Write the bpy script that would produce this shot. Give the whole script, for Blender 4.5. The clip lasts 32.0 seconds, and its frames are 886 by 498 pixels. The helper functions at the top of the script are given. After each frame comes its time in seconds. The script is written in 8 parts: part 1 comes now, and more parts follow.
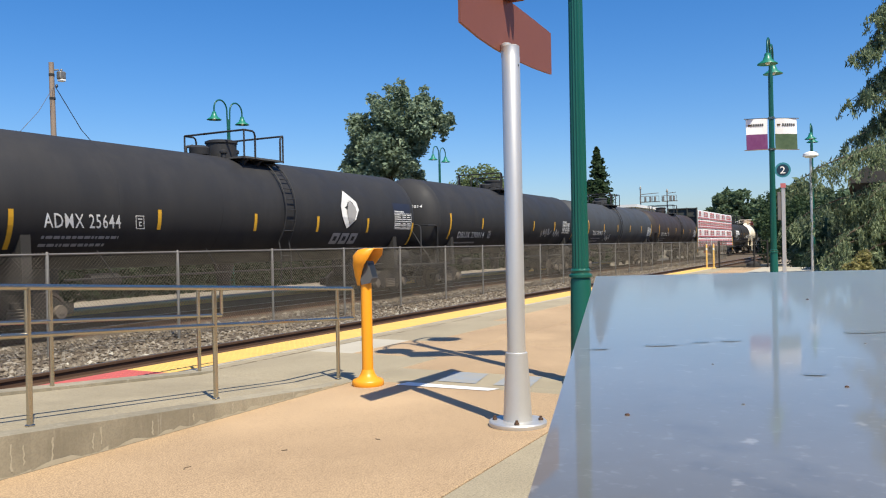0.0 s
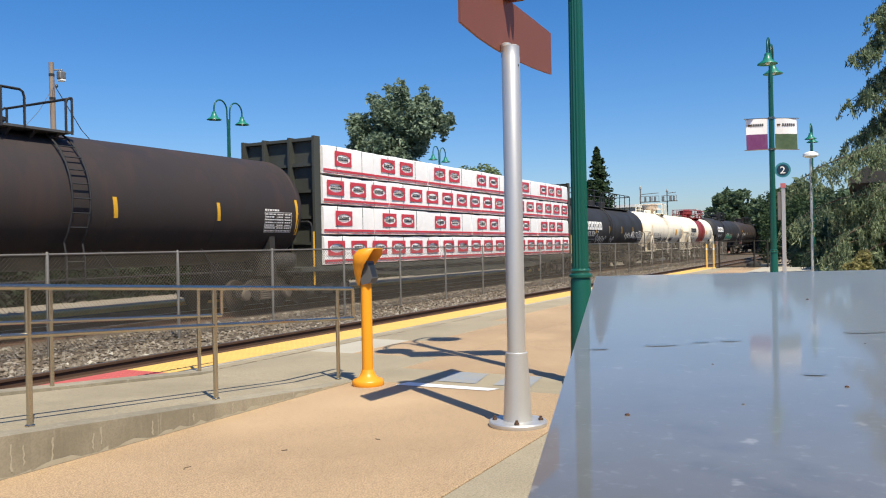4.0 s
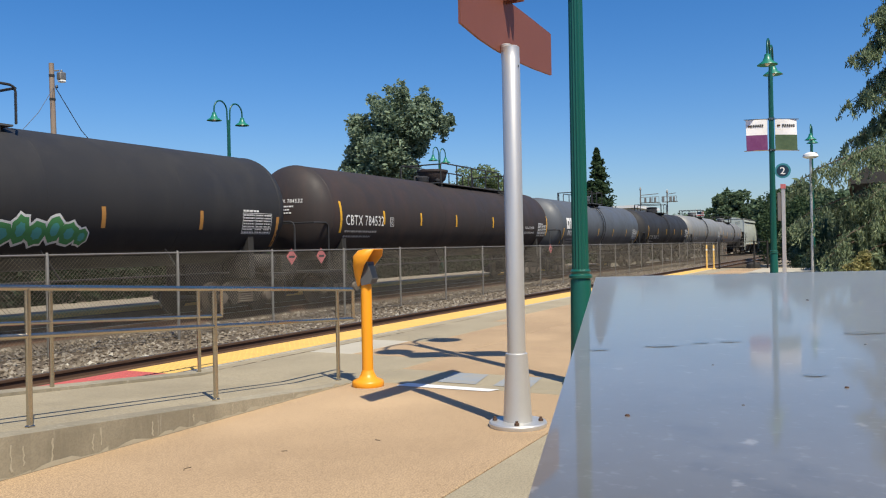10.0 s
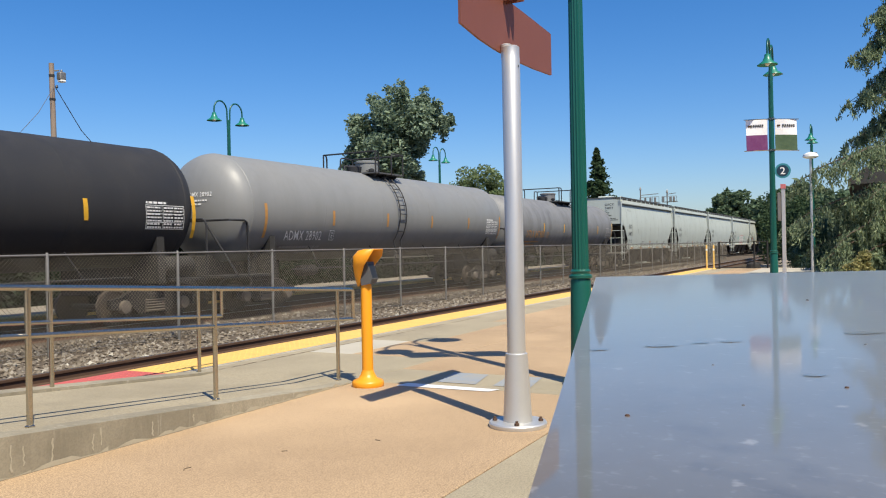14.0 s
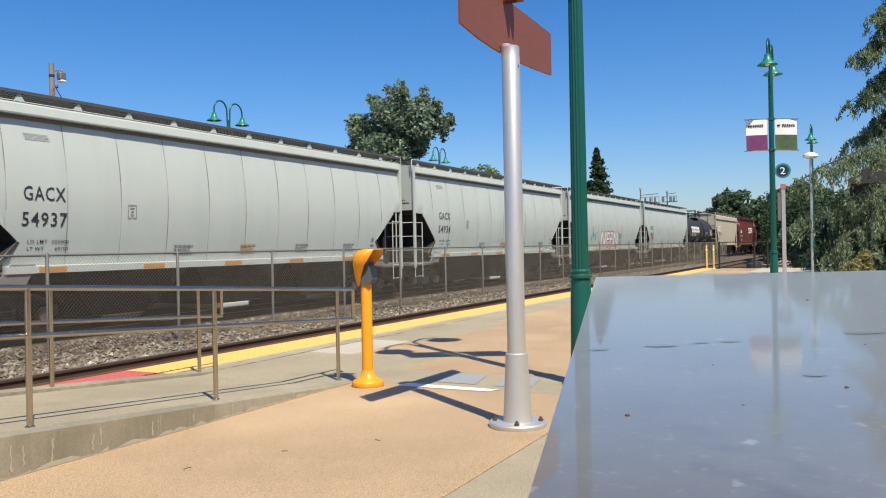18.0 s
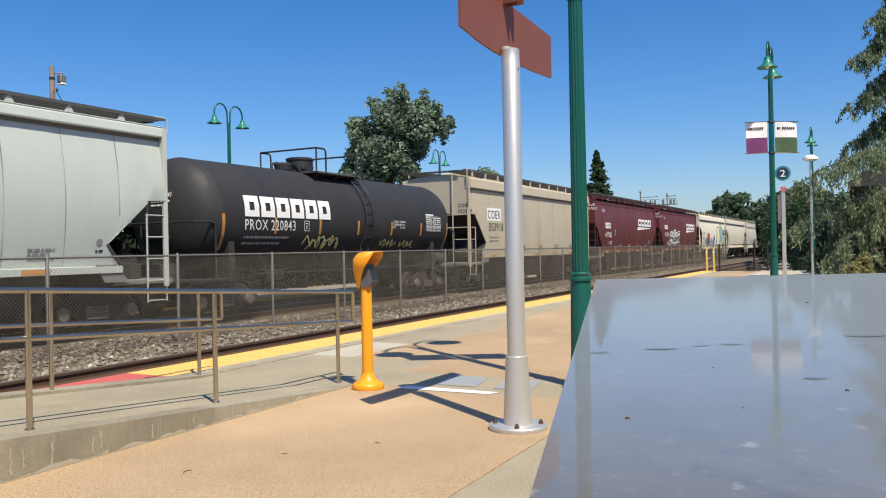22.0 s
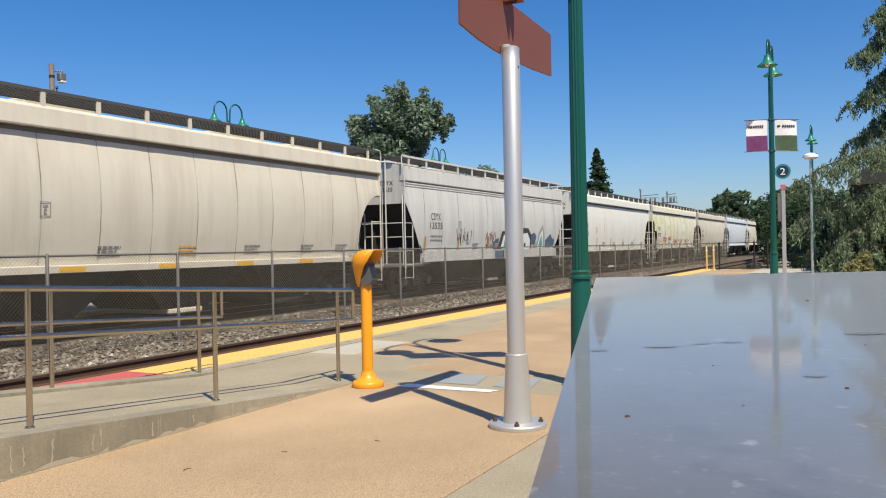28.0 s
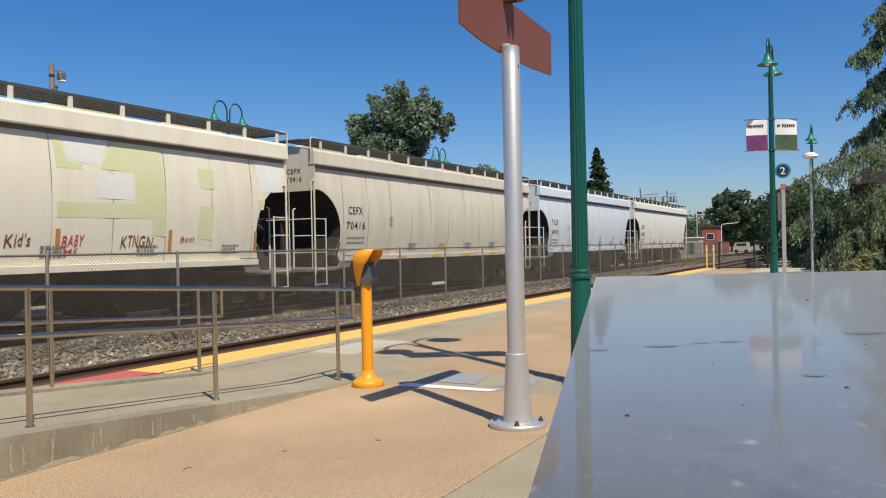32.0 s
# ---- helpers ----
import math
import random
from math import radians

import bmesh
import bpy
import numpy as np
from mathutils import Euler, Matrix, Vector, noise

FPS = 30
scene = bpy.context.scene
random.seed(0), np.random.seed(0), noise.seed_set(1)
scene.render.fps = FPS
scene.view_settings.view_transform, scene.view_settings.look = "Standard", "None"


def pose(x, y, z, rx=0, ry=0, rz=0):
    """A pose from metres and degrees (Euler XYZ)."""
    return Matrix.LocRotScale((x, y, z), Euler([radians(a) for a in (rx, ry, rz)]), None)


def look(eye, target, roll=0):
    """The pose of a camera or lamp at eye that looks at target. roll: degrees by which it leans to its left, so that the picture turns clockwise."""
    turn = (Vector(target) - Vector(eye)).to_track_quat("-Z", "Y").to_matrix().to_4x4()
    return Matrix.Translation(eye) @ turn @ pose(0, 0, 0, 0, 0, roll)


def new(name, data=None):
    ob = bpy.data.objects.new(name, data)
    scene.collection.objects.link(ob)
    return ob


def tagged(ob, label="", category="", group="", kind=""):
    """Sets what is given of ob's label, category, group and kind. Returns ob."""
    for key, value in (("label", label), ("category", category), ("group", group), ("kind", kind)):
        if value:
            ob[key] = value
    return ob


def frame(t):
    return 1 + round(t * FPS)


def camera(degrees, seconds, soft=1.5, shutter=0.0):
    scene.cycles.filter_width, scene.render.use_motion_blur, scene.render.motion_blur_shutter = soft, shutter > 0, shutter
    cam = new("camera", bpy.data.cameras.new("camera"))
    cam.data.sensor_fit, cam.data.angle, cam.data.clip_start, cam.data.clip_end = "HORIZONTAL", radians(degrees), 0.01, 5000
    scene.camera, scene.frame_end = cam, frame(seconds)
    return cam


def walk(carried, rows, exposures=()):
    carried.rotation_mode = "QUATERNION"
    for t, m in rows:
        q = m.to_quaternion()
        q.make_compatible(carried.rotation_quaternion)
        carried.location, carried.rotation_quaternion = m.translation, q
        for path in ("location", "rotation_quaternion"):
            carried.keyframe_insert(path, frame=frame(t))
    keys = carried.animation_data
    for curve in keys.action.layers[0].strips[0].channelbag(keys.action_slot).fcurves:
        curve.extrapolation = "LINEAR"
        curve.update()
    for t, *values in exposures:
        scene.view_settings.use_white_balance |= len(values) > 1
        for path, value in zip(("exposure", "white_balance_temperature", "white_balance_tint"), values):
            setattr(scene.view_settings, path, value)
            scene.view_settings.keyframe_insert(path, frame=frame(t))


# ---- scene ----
cam = camera(57.8, 32.0, soft=1.1, shutter=0.03)
EYE = (0.0, 0.0, 1.45)
YAW = 27.72


def aim(tilt):
    c, s = math.cos(radians(YAW)), math.sin(radians(YAW))
    far = 100.0
    return look(EYE, (far * c, far * s, 1.45 + far * math.tan(radians(tilt))), -1.146)


T0 = -0.124
walk(cam, [(0.0, aim(T0)), (7.3, aim(T0)), (8.0, aim(T0 + 0.05)), (14.5, aim(T0 + 0.055)), (21.4, aim(T0 + 0.05)),
           (21.9, aim(T0 + 0.24)), (22.5, aim(T0 + 0.24)), (22.95, aim(T0 + 0.03)), (25.5, aim(T0 + 0.05)),
           (27.5, aim(T0 + 0.11)), (28.1, aim(T0 + 0.1)), (28.7, aim(T0 + 0.06)), (32.0, aim(T0 + 0.055))],
     [(0.0, 0.45), (3.5, 0.46), (5.5, -0.12), (6.0, -0.12), (7.0, 0.2), (8.0, -0.4), (9.0, 0.06), (10.0, 0.26), (11.0, 0.3), (12.0, 0.36), (14.5, 0.4), (19.0, 0.4), (24.0, 0.36), (25.5, 0.42), (28.0, 0.28), (30.0, 0.25), (31.0, 0.04), (32.0, 0.1)])

# ---- light ----
SUN_DIR = Vector((-0.585 * 0.5329, -0.811 * 0.5329, 0.8462))
world = bpy.data.worlds.new("world")
scene.world = world
world.use_nodes = True
wn = world.node_tree
sky = wn.nodes.new("ShaderNodeTexSky")
sky.sky_type = "NISHITA"
sky.sun_disc = False
sky.sun_elevation = radians(57.8)
sky.sun_rotation = math.atan2(SUN_DIR.x, SUN_DIR.y)
sky.air_density = 1.0
sky.dust_density = 0.9
sky.ozone_density = 2.0
hue = wn.nodes.new("ShaderNodeHueSaturation")
hue.inputs["Saturation"].default_value = 1.28
tint = wn.nodes.new("ShaderNodeMix")
tint.data_type, tint.blend_type = "RGBA", "MULTIPLY"
tint.inputs[0].default_value = 1.0
tint.inputs[7].default_value = (0.92, 1.0, 1.19, 1)
wn.links.new(sky.outputs[0], tint.inputs[6])
wn.links.new(tint.outputs[2], hue.inputs["Color"])
wn.links.new(hue.outputs[0], wn.nodes["Background"].inputs[0])
wn.nodes["Background"].inputs[1].default_value = 0.0915
sun = new("sun", bpy.data.lights.new("sun", "SUN"))
sun.data.energy = 4.8
sun.data.angle = radians(0.5)
sun.data.color = (1.0, 0.925, 0.76)
sun.matrix_world = look(SUN_DIR * 60, (0, 0, 0))


# ---- materials ----
def nodes_of(name, rough=0.6, metal=0.0):
    m = bpy.data.materials.new(name)
    m.use_nodes = True
    nt = m.node_tree
    b = nt.nodes["Principled BSDF"]
    b.inputs["Roughness"].default_value = rough
    b.inputs["Metallic"].default_value = metal
    return m, nt, b


def noise_tex(nt, scale, detail=4.0, stretch=(1, 1, 1), rough=0.6):
    tc = nt.nodes.new("ShaderNodeTexCoord")
    mp = nt.nodes.new("ShaderNodeMapping")
    mp.inputs["Scale"].default_value = stretch
    n = nt.nodes.new("ShaderNodeTexNoise")
    n.inputs["Scale"].default_value = scale
    n.inputs["Detail"].default_value = detail
    n.inputs["Roughness"].default_value = rough
    nt.links.new(tc.outputs["Object"], mp.inputs[0])
    nt.links.new(mp.outputs[0], n.inputs["Vector"])
    return n


def ramp(nt, src, a, b, c0=(0, 0, 0, 1), c1=(1, 1, 1, 1)):
    r = nt.nodes.new("ShaderNodeValToRGB")
    r.color_ramp.elements[0].position, r.color_ramp.elements[1].position = a, b
    r.color_ramp.elements[0].color, r.color_ramp.elements[1].color = c0, c1
    nt.links.new(src, r.inputs[0])
    return r


def mix(nt, fac, c0, c1):
    m = nt.nodes.new("ShaderNodeMix")
    m.data_type = "RGBA"
    for i, c in ((6, c0), (7, c1)):
        if isinstance(c, tuple):
            m.inputs[i].default_value = (*c, 1)
        else:
            nt.links.new(c, m.inputs[i])
    if isinstance(fac, float):
        m.inputs[0].default_value = fac
    else:
        nt.links.new(fac, m.inputs[0])
    return m.outputs[2]


def bump(nt, b, src, strength=0.3, dist=0.01):
    n = nt.nodes.new("ShaderNodeBump")
    n.inputs["Strength"].default_value = strength
    n.inputs["Distance"].default_value = dist
    nt.links.new(src, n.inputs["Height"])
    nt.links.new(n.outputs[0], b.inputs["Normal"])


def surface(name, col, dark, rough=0.6, metal=0.0, big=0.6, fine=30.0, fine_amt=0.25, big_amt=0.5, relief=0.15, rise=0.004,
            stretch=(1, 1, 1), mid=0.0):
    """Two scales of variation: stains from col to dark, and a fine grain."""
    m, nt, b = nodes_of(name, rough, metal)
    n1 = noise_tex(nt, big, 5, stretch)
    n2 = noise_tex(nt, fine, 3)
    r1 = ramp(nt, n1.outputs[0], 0.42, 0.72, (0, 0, 0, 1), (big_amt, big_amt, big_amt, 1))
    c1 = mix(nt, r1.outputs[0], col, dark)
    r2 = ramp(nt, n2.outputs[0], 0.42 if mid else 0.35, 0.62 if mid else 0.7, (0, 0, 0, 1), (fine_amt, fine_amt, fine_amt, 1))
    c2 = mix(nt, r2.outputs[0], c1, dark)
    if mid:
        n3 = noise_tex(nt, 26, 6, (1, 1, 1), 0.8)
        c2 = mix(nt, ramp(nt, n3.outputs[0], 0.5, 0.66, (0, 0, 0, 1), (mid, mid, mid, 1)).outputs[0], c2, dark)
        n4 = noise_tex(nt, 0.35, 5)
        c2 = mix(nt, ramp(nt, n4.outputs[0], 0.5, 0.7, (0, 0, 0, 1), (mid, mid, mid, 1)).outputs[0], c2, tuple(min(0.9, c * 1.25) for c in col))
    nt.links.new(c2, b.inputs["Base Color"])
    if relief:
        bump(nt, b, n2.outputs[0], relief, rise)
    return m


def car_paint(name, col, dark, rough=0.45, streak=0.5, gloss=0.5):
    """Weathered paint: vertical streaks, blotches and fine dust."""
    m, nt, b = nodes_of(name, rough)
    b.inputs["Specular IOR Level"].default_value = gloss
    streaks = noise_tex(nt, 2.2, 4, (1, 1, 0.06))
    blotch = noise_tex(nt, 0.7, 6)
    fine = noise_tex(nt, 45, 2)
    r1 = ramp(nt, streaks.outputs[0], 0.46, 0.78, (0, 0, 0, 1), (streak, streak, streak, 1))
    c1 = mix(nt, r1.outputs[0], col, dark)
    r2 = ramp(nt, blotch.outputs[0], 0.48, 0.75, (0, 0, 0, 1), (0.45, 0.45, 0.45, 1))
    c2 = mix(nt, r2.outputs[0], c1, tuple((a + d) / 2 for a, d in zip(col, dark)))
    r3 = ramp(nt, fine.outputs[0], 0.4, 0.8, (0, 0, 0, 1), (0.15, 0.15, 0.15, 1))
    c3 = mix(nt, r3.outputs[0], c2, dark)
    nt.links.new(c3, b.inputs["Base Color"])
    rr = ramp(nt, blotch.outputs[0], 0.3, 0.75, (rough - 0.08,) * 3 + (1,), (rough + 0.2,) * 3 + (1,))
    nt.links.new(rr.outputs[0], b.inputs["Roughness"])
    bump(nt, b, blotch.outputs[0], 0.12, 0.03)
    return m


def plain(name, col, rough=0.6, metal=0.0):
    m, nt, b = nodes_of(name, rough, metal)
    n = noise_tex(nt, 18, 3)
    r = ramp(nt, n.outputs[0], 0.4, 0.75, (0, 0, 0, 1), (0.3, 0.3, 0.3, 1))
    nt.links.new(mix(nt, r.outputs[0], col, tuple(c * 0.7 for c in col)), b.inputs["Base Color"])
    return m


def foliage(name, col, alt):
    m, nt, b = nodes_of(name, 0.75)
    b.inputs["Specular IOR Level"].default_value = 0.2
    g = nt.nodes.new("ShaderNodeNewGeometry")
    r = ramp(nt, g.outputs["Random Per Island"], 0.0, 1.0, (*col, 1), (*alt, 1))
    nt.links.new(r.outputs[0], b.inputs["Base Color"])
    t = nt.nodes.new("ShaderNodeBsdfTranslucent")
    nt.links.new(r.outputs[0], t.inputs[0])
    mx = nt.nodes.new("ShaderNodeMixShader")
    mx.inputs[0].default_value = 0.32
    out = nt.nodes["Material Output"]
    nt.links.new(b.outputs[0], mx.inputs[1])
    nt.links.new(t.outputs[0], mx.inputs[2])
    nt.links.new(mx.outputs[0], out.inputs[0])
    return m


def speckled(name, cols, rough=0.9, scale=60):
    """Random stones: one tone for each island."""
    m, nt, b = nodes_of(name, rough)
    g = nt.nodes.new("ShaderNodeNewGeometry")
    r = nt.nodes.new("ShaderNodeValToRGB")
    while len(r.color_ramp.elements) < len(cols):
        r.color_ramp.elements.new(0.5)
    for i, c in enumerate(cols):
        r.color_ramp.elements[i].position = i / (len(cols) - 1)
        r.color_ramp.elements[i].color = (*c, 1)
    nt.links.new(g.outputs["Random Per Island"], r.inputs[0])
    n = noise_tex(nt, scale, 2)
    nt.links.new(mix(nt, ramp(nt, n.outputs[0], 0.4, 0.8, (0, 0, 0, 1), (0.4, 0.4, 0.4, 1)).outputs[0], r.outputs[0], (0.10, 0.09, 0.08)),
                 b.inputs["Base Color"])
    return m


TAN = surface("tan_concrete", (0.53, 0.373, 0.217), (0.18, 0.118, 0.066), 0.85, 0, 0.7, 95, 0.8, 0.42, 0.3, 0.004, (1, 1, 1), 0.55)
GREY = surface("grey_concrete", (0.39, 0.33, 0.222), (0.19, 0.16, 0.107), 0.85, 0, 0.9, 80, 0.6, 0.45, 0.4, 0.004, (1, 1, 1), 0.42)
PALE = surface("pale_concrete", (0.47, 0.43, 0.345), (0.33, 0.295, 0.23), 0.85, 0, 0.9, 70, 0.3, 0.4, 0.2)
FARTAN = surface("sunlit_tan_concrete", (0.30, 0.255, 0.19), (0.19, 0.16, 0.12), 0.9, 0, 0.8, 40, 0.4, 0.5, 0.2)


def streaked_concrete():
    """Cast concrete with dark vertical runs, pale lime runs and fine pores."""
    m, nt, b = nodes_of("stained_concrete", 0.9)
    n1 = noise_tex(nt, 1.1, 5)
    n2 = noise_tex(nt, 10.0, 5, (1, 1, 0.14))
    n3 = noise_tex(nt, 16.0, 4, (1, 1, 0.10))
    n4 = noise_tex(nt, 60, 3)
    c = mix(nt, ramp(nt, n1.outputs[0], 0.38, 0.66).outputs[0], (0.37, 0.325, 0.235), (0.235, 0.205, 0.145))
    c = mix(nt, ramp(nt, n2.outputs[0], 0.5, 0.7, (0, 0, 0, 1), (0.32, 0.32, 0.32, 1)).outputs[0], c, (0.12, 0.10, 0.072))
    c = mix(nt, ramp(nt, n3.outputs[0], 0.62, 0.70, (0, 0, 0, 1), (0.35, 0.35, 0.35, 1)).outputs[0], c, (0.52, 0.48, 0.40))
    c = mix(nt, ramp(nt, n4.outputs[0], 0.4, 0.7, (0, 0, 0, 1), (0.4, 0.4, 0.4, 1)).outputs[0], c, (0.16, 0.14, 0.10))
    nt.links.new(c, b.inputs["Base Color"])
    bump(nt, b, n4.outputs[0], 0.25, 0.006)
    return m


WALLC = streaked_concrete()
YELLOW = surface("yellow_paving", (0.76, 0.47, 0.12), (0.52, 0.33, 0.10), 0.75, 0, 1.5, 60, 0.35, 0.45)
REDP = surface("red_paving", (0.50, 0.10, 0.09), (0.36, 0.09, 0.07), 0.75, 0, 1.5, 60, 0.3, 0.4)
BALLASTM = speckled("ballast_stone", [(0.12, 0.092, 0.064), (0.21, 0.17, 0.12), (0.16, 0.127, 0.088), (0.34, 0.30, 0.24), (0.085, 0.062, 0.043)])
BED = surface("ballast_bed", (0.14, 0.107, 0.074), (0.062, 0.046, 0.033), 0.95, 0, 1.0, 22, 0.9, 0.5, 0.9, 0.05)
EARTH = surface("dry_earth", (0.26, 0.22, 0.16), (0.16, 0.14, 0.09), 0.95, 0, 0.2, 8, 0.5, 0.6, 0.4, 0.02)
ASPH = surface("asphalt", (0.07, 0.07, 0.07), (0.045, 0.045, 0.045), 0.9, 0, 0.4, 60, 0.4, 0.5, 0.3)
RUST = surface("rusty_steel", (0.11, 0.06, 0.035), (0.055, 0.03, 0.02), 0.8, 0.2, 3, 60, 0.4, 0.5)
RAILTOP = surface("polished_rail", (0.45, 0.43, 0.41), (0.3, 0.27, 0.24), 0.35, 0.9, 3, 60, 0.2, 0.3, 0)
TIE = surface("sleeper_wood", (0.13, 0.10, 0.07), (0.07, 0.055, 0.04), 0.95, 0, 3, 40, 0.4, 0.5, 0.4)
STAIN = surface("stainless_steel", (0.50, 0.45, 0.36), (0.36, 0.32, 0.25), 0.22, 0.95, 5, 80, 0.12, 0.3, 0)
GALV = surface("galvanised_steel", (0.28, 0.26, 0.23), (0.17, 0.155, 0.135), 0.5, 0.6, 4, 60, 0.3, 0.5, 0)
WIRE = plain("fence_wire", (0.19, 0.163, 0.125), 0.7, 0.1)
LIMEST = surface("pale_lime_run", (0.41, 0.365, 0.27), (0.31, 0.27, 0.195), 0.9, 0, 6, 60, 0.4, 0.5, 0)
ALU = surface("silver_painted_pole", (0.60, 0.59, 0.565), (0.52, 0.505, 0.48), 0.42, 0.6, 2, 50, 0.15, 0.3, 0)
BROWN = surface("brown_sign_back", (0.20, 0.068, 0.045), (0.16, 0.052, 0.036), 0.55, 0, 2, 60, 0.2, 0.3, 0)
GREENP = surface("green_paint", (0.006, 0.088, 0.066), (0.005, 0.068, 0.05), 0.35, 0, 2, 40, 0.2, 0.3, 0)
GREENH = surface("green_lamp_enamel", (0.016, 0.195, 0.13), (0.012, 0.15, 0.098), 0.35, 0, 2, 40, 0.2, 0.3, 0)
ORANGE = surface("orange_paint", (0.84, 0.33, 0.012), (0.72, 0.27, 0.012), 0.4, 0, 2, 40, 0.2, 0.25, 0)
BLACKP = plain("black_plastic", (0.03, 0.03, 0.032), 0.45)
GREYP = plain("grey_plastic", (0.10, 0.10, 0.10), 0.6)
DARKSCR = plain("reader_screen", (0.02, 0.022, 0.024), 0.4)
WHITEP = plain("white_paint", (0.78, 0.77, 0.74), 0.5)
LETTERW = plain("white_lettering", (0.80, 0.79, 0.76), 0.6)
LETTERG = plain("worn_grey_lettering", (0.36, 0.35, 0.34), 0.7)
INKG = plain("faded_black_print", (0.22, 0.21, 0.195), 0.7)
LETTERK = plain("black_lettering", (0.03, 0.03, 0.035), 0.6)
REFL = plain("yellow_reflector", (0.78, 0.42, 0.03), 0.4)
REFLO = plain("faded_orange_reflector", (0.50, 0.24, 0.06), 0.6)
PINK = plain("pink_spray", (0.55, 0.16, 0.16), 0.6)
REDS = plain("red_spray", (0.48, 0.05, 0.05), 0.6)
MAROON = plain("dark_red_spray", (0.22, 0.06, 0.055), 0.6)
SBLUE = plain("blue_spray", (0.085, 0.13, 0.20), 0.7)
TEAL = plain("teal_spray", (0.10, 0.40, 0.36), 0.6)
BLUEG = plain("grey_blue_spray", (0.22, 0.36, 0.42), 0.6)
LIME = surface("faded_lime_spray", (0.60, 0.62, 0.32), (0.68, 0.66, 0.45), 0.7, 0, 1.6, 30, 0.3, 0.7, 0)
PALEB = surface("pale_repaint", (0.74, 0.74, 0.69), (0.66, 0.63, 0.55), 0.65, 0, 1.2, 30, 0.3, 0.6, 0)
BUFFW = surface("pale_buffed_paint", (0.70, 0.69, 0.61), (0.72, 0.68, 0.56), 0.65, 0, 2.5, 30, 0.3, 0.7, 0)
YLINE = plain("pale_yellow_spray", (0.80, 0.78, 0.30), 0.6)
KSPRAY = plain("black_spray", (0.05, 0.05, 0.05), 0.7)
GRN = plain("green_spray", (0.08, 0.30, 0.10), 0.6)
UNDER = surface("grimy_underframe", (0.03, 0.027, 0.024), (0.018, 0.016, 0.014), 0.85, 0, 2, 30, 0.4, 0.5)
IRON = surface("cast_iron_truck", (0.034, 0.028, 0.023), (0.02, 0.016, 0.013), 0.8, 0.1, 3, 40, 0.4, 0.5)
DUSTY = surface("dusty_axle_cap", (0.17, 0.14, 0.11), (0.09, 0.07, 0.055), 0.7, 0.2, 3, 40, 0.4, 0.5)
# grime of seams and end sills, also the painted shade below hopper eaves
SEAMK = plain("grimy_seam_and_eave_shade", (0.19, 0.178, 0.158), 0.8)
BLUEPV = surface("worn_blue_paint", (0.24, 0.28, 0.33), (0.34, 0.30, 0.22), 0.8, 0, 5, 60, 0.5, 0.7)
WHEELM = surface("wheel_steel", (0.09, 0.07, 0.055), (0.05, 0.04, 0.03), 0.6, 0.4, 3, 40, 0.3, 0.4)
GRATE = plain("dark_grating", (0.09, 0.09, 0.09), 0.7, 0.3)
TK_BLACK = car_paint("black_tank_paint", (0.027, 0.027, 0.029), (0.05, 0.047, 0.045), 0.6, 0.45, 0.3)
TK_DGREY = car_paint("charcoal_tank_paint", (0.050, 0.053, 0.058), (0.074, 0.073, 0.072), 0.6, 0.4, 0.3)
TK_BROWN = car_paint("rusty_black_tank_paint", (0.037, 0.031, 0.03), (0.07, 0.042, 0.034), 0.6, 0.6, 0.3)
TK_WHITE = car_paint("cream_white_tank_paint", (0.86, 0.79, 0.655), (0.68, 0.59, 0.45), 0.55, 0.35, 0.3)
RIGW = car_paint("grimy_cream_rig_paint", (0.74, 0.665, 0.53), (0.48, 0.39, 0.28), 0.55, 0.7)
RUSTL = car_paint("tan_rust_run", (0.74, 0.62, 0.46), (0.58, 0.44, 0.29), 0.55, 0.7)
RUSTW = car_paint("rust_stained_cream_paint", (0.56, 0.44, 0.33), (0.34, 0.20, 0.12), 0.55, 0.7)
TK_RED = car_paint("dark_red_band_paint", (0.27, 0.035, 0.032), (0.17, 0.025, 0.022), 0.45, 0.3)
TK_GREY = car_paint("slate_grey_tank_paint", (0.088, 0.096, 0.108), (0.062, 0.066, 0.07), 0.52, 0.4)
TK_LGREY = car_paint("light_grey_tank_paint", (0.22, 0.22, 0.212), (0.16, 0.157, 0.148), 0.48, 0.4)
TK_WORN = car_paint("sooty_grey_tank_paint", (0.20, 0.20, 0.20), (0.085, 0.08, 0.075), 0.55, 0.8)
HP_GREEN = car_paint("pale_green_grey_paint", (0.465, 0.50, 0.455), (0.355, 0.38, 0.345), 0.5, 0.3)
HP_TAN = car_paint("beige_hopper_paint", (0.475, 0.415, 0.305), (0.36, 0.30, 0.21), 0.55, 0.4)
HP_BROWN = car_paint("oxide_brown_hopper_paint", (0.13, 0.027, 0.0245), (0.076, 0.02, 0.018), 0.5, 0.4)
HP_CREAM = car_paint("dusty_cream_hopper_paint", (0.77, 0.71, 0.56), (0.55, 0.475, 0.34), 0.55, 0.45)
HP_DUST = car_paint("dusty_tan_hopper_paint", (0.64, 0.585, 0.47), (0.43, 0.365, 0.27), 0.6, 0.55)
HP_WHITE = car_paint("dirty_white_hopper_paint", (0.61, 0.595, 0.55), (0.39, 0.37, 0.335), 0.55, 0.6)
HP_BLUE = car_paint("pale_blue_white_paint", (0.66, 0.70, 0.72), (0.48, 0.52, 0.54), 0.5, 0.4)
HP_PALE = car_paint("off_white_hopper_paint", (0.79, 0.765, 0.68), (0.6, 0.55, 0.455), 0.5, 0.4)
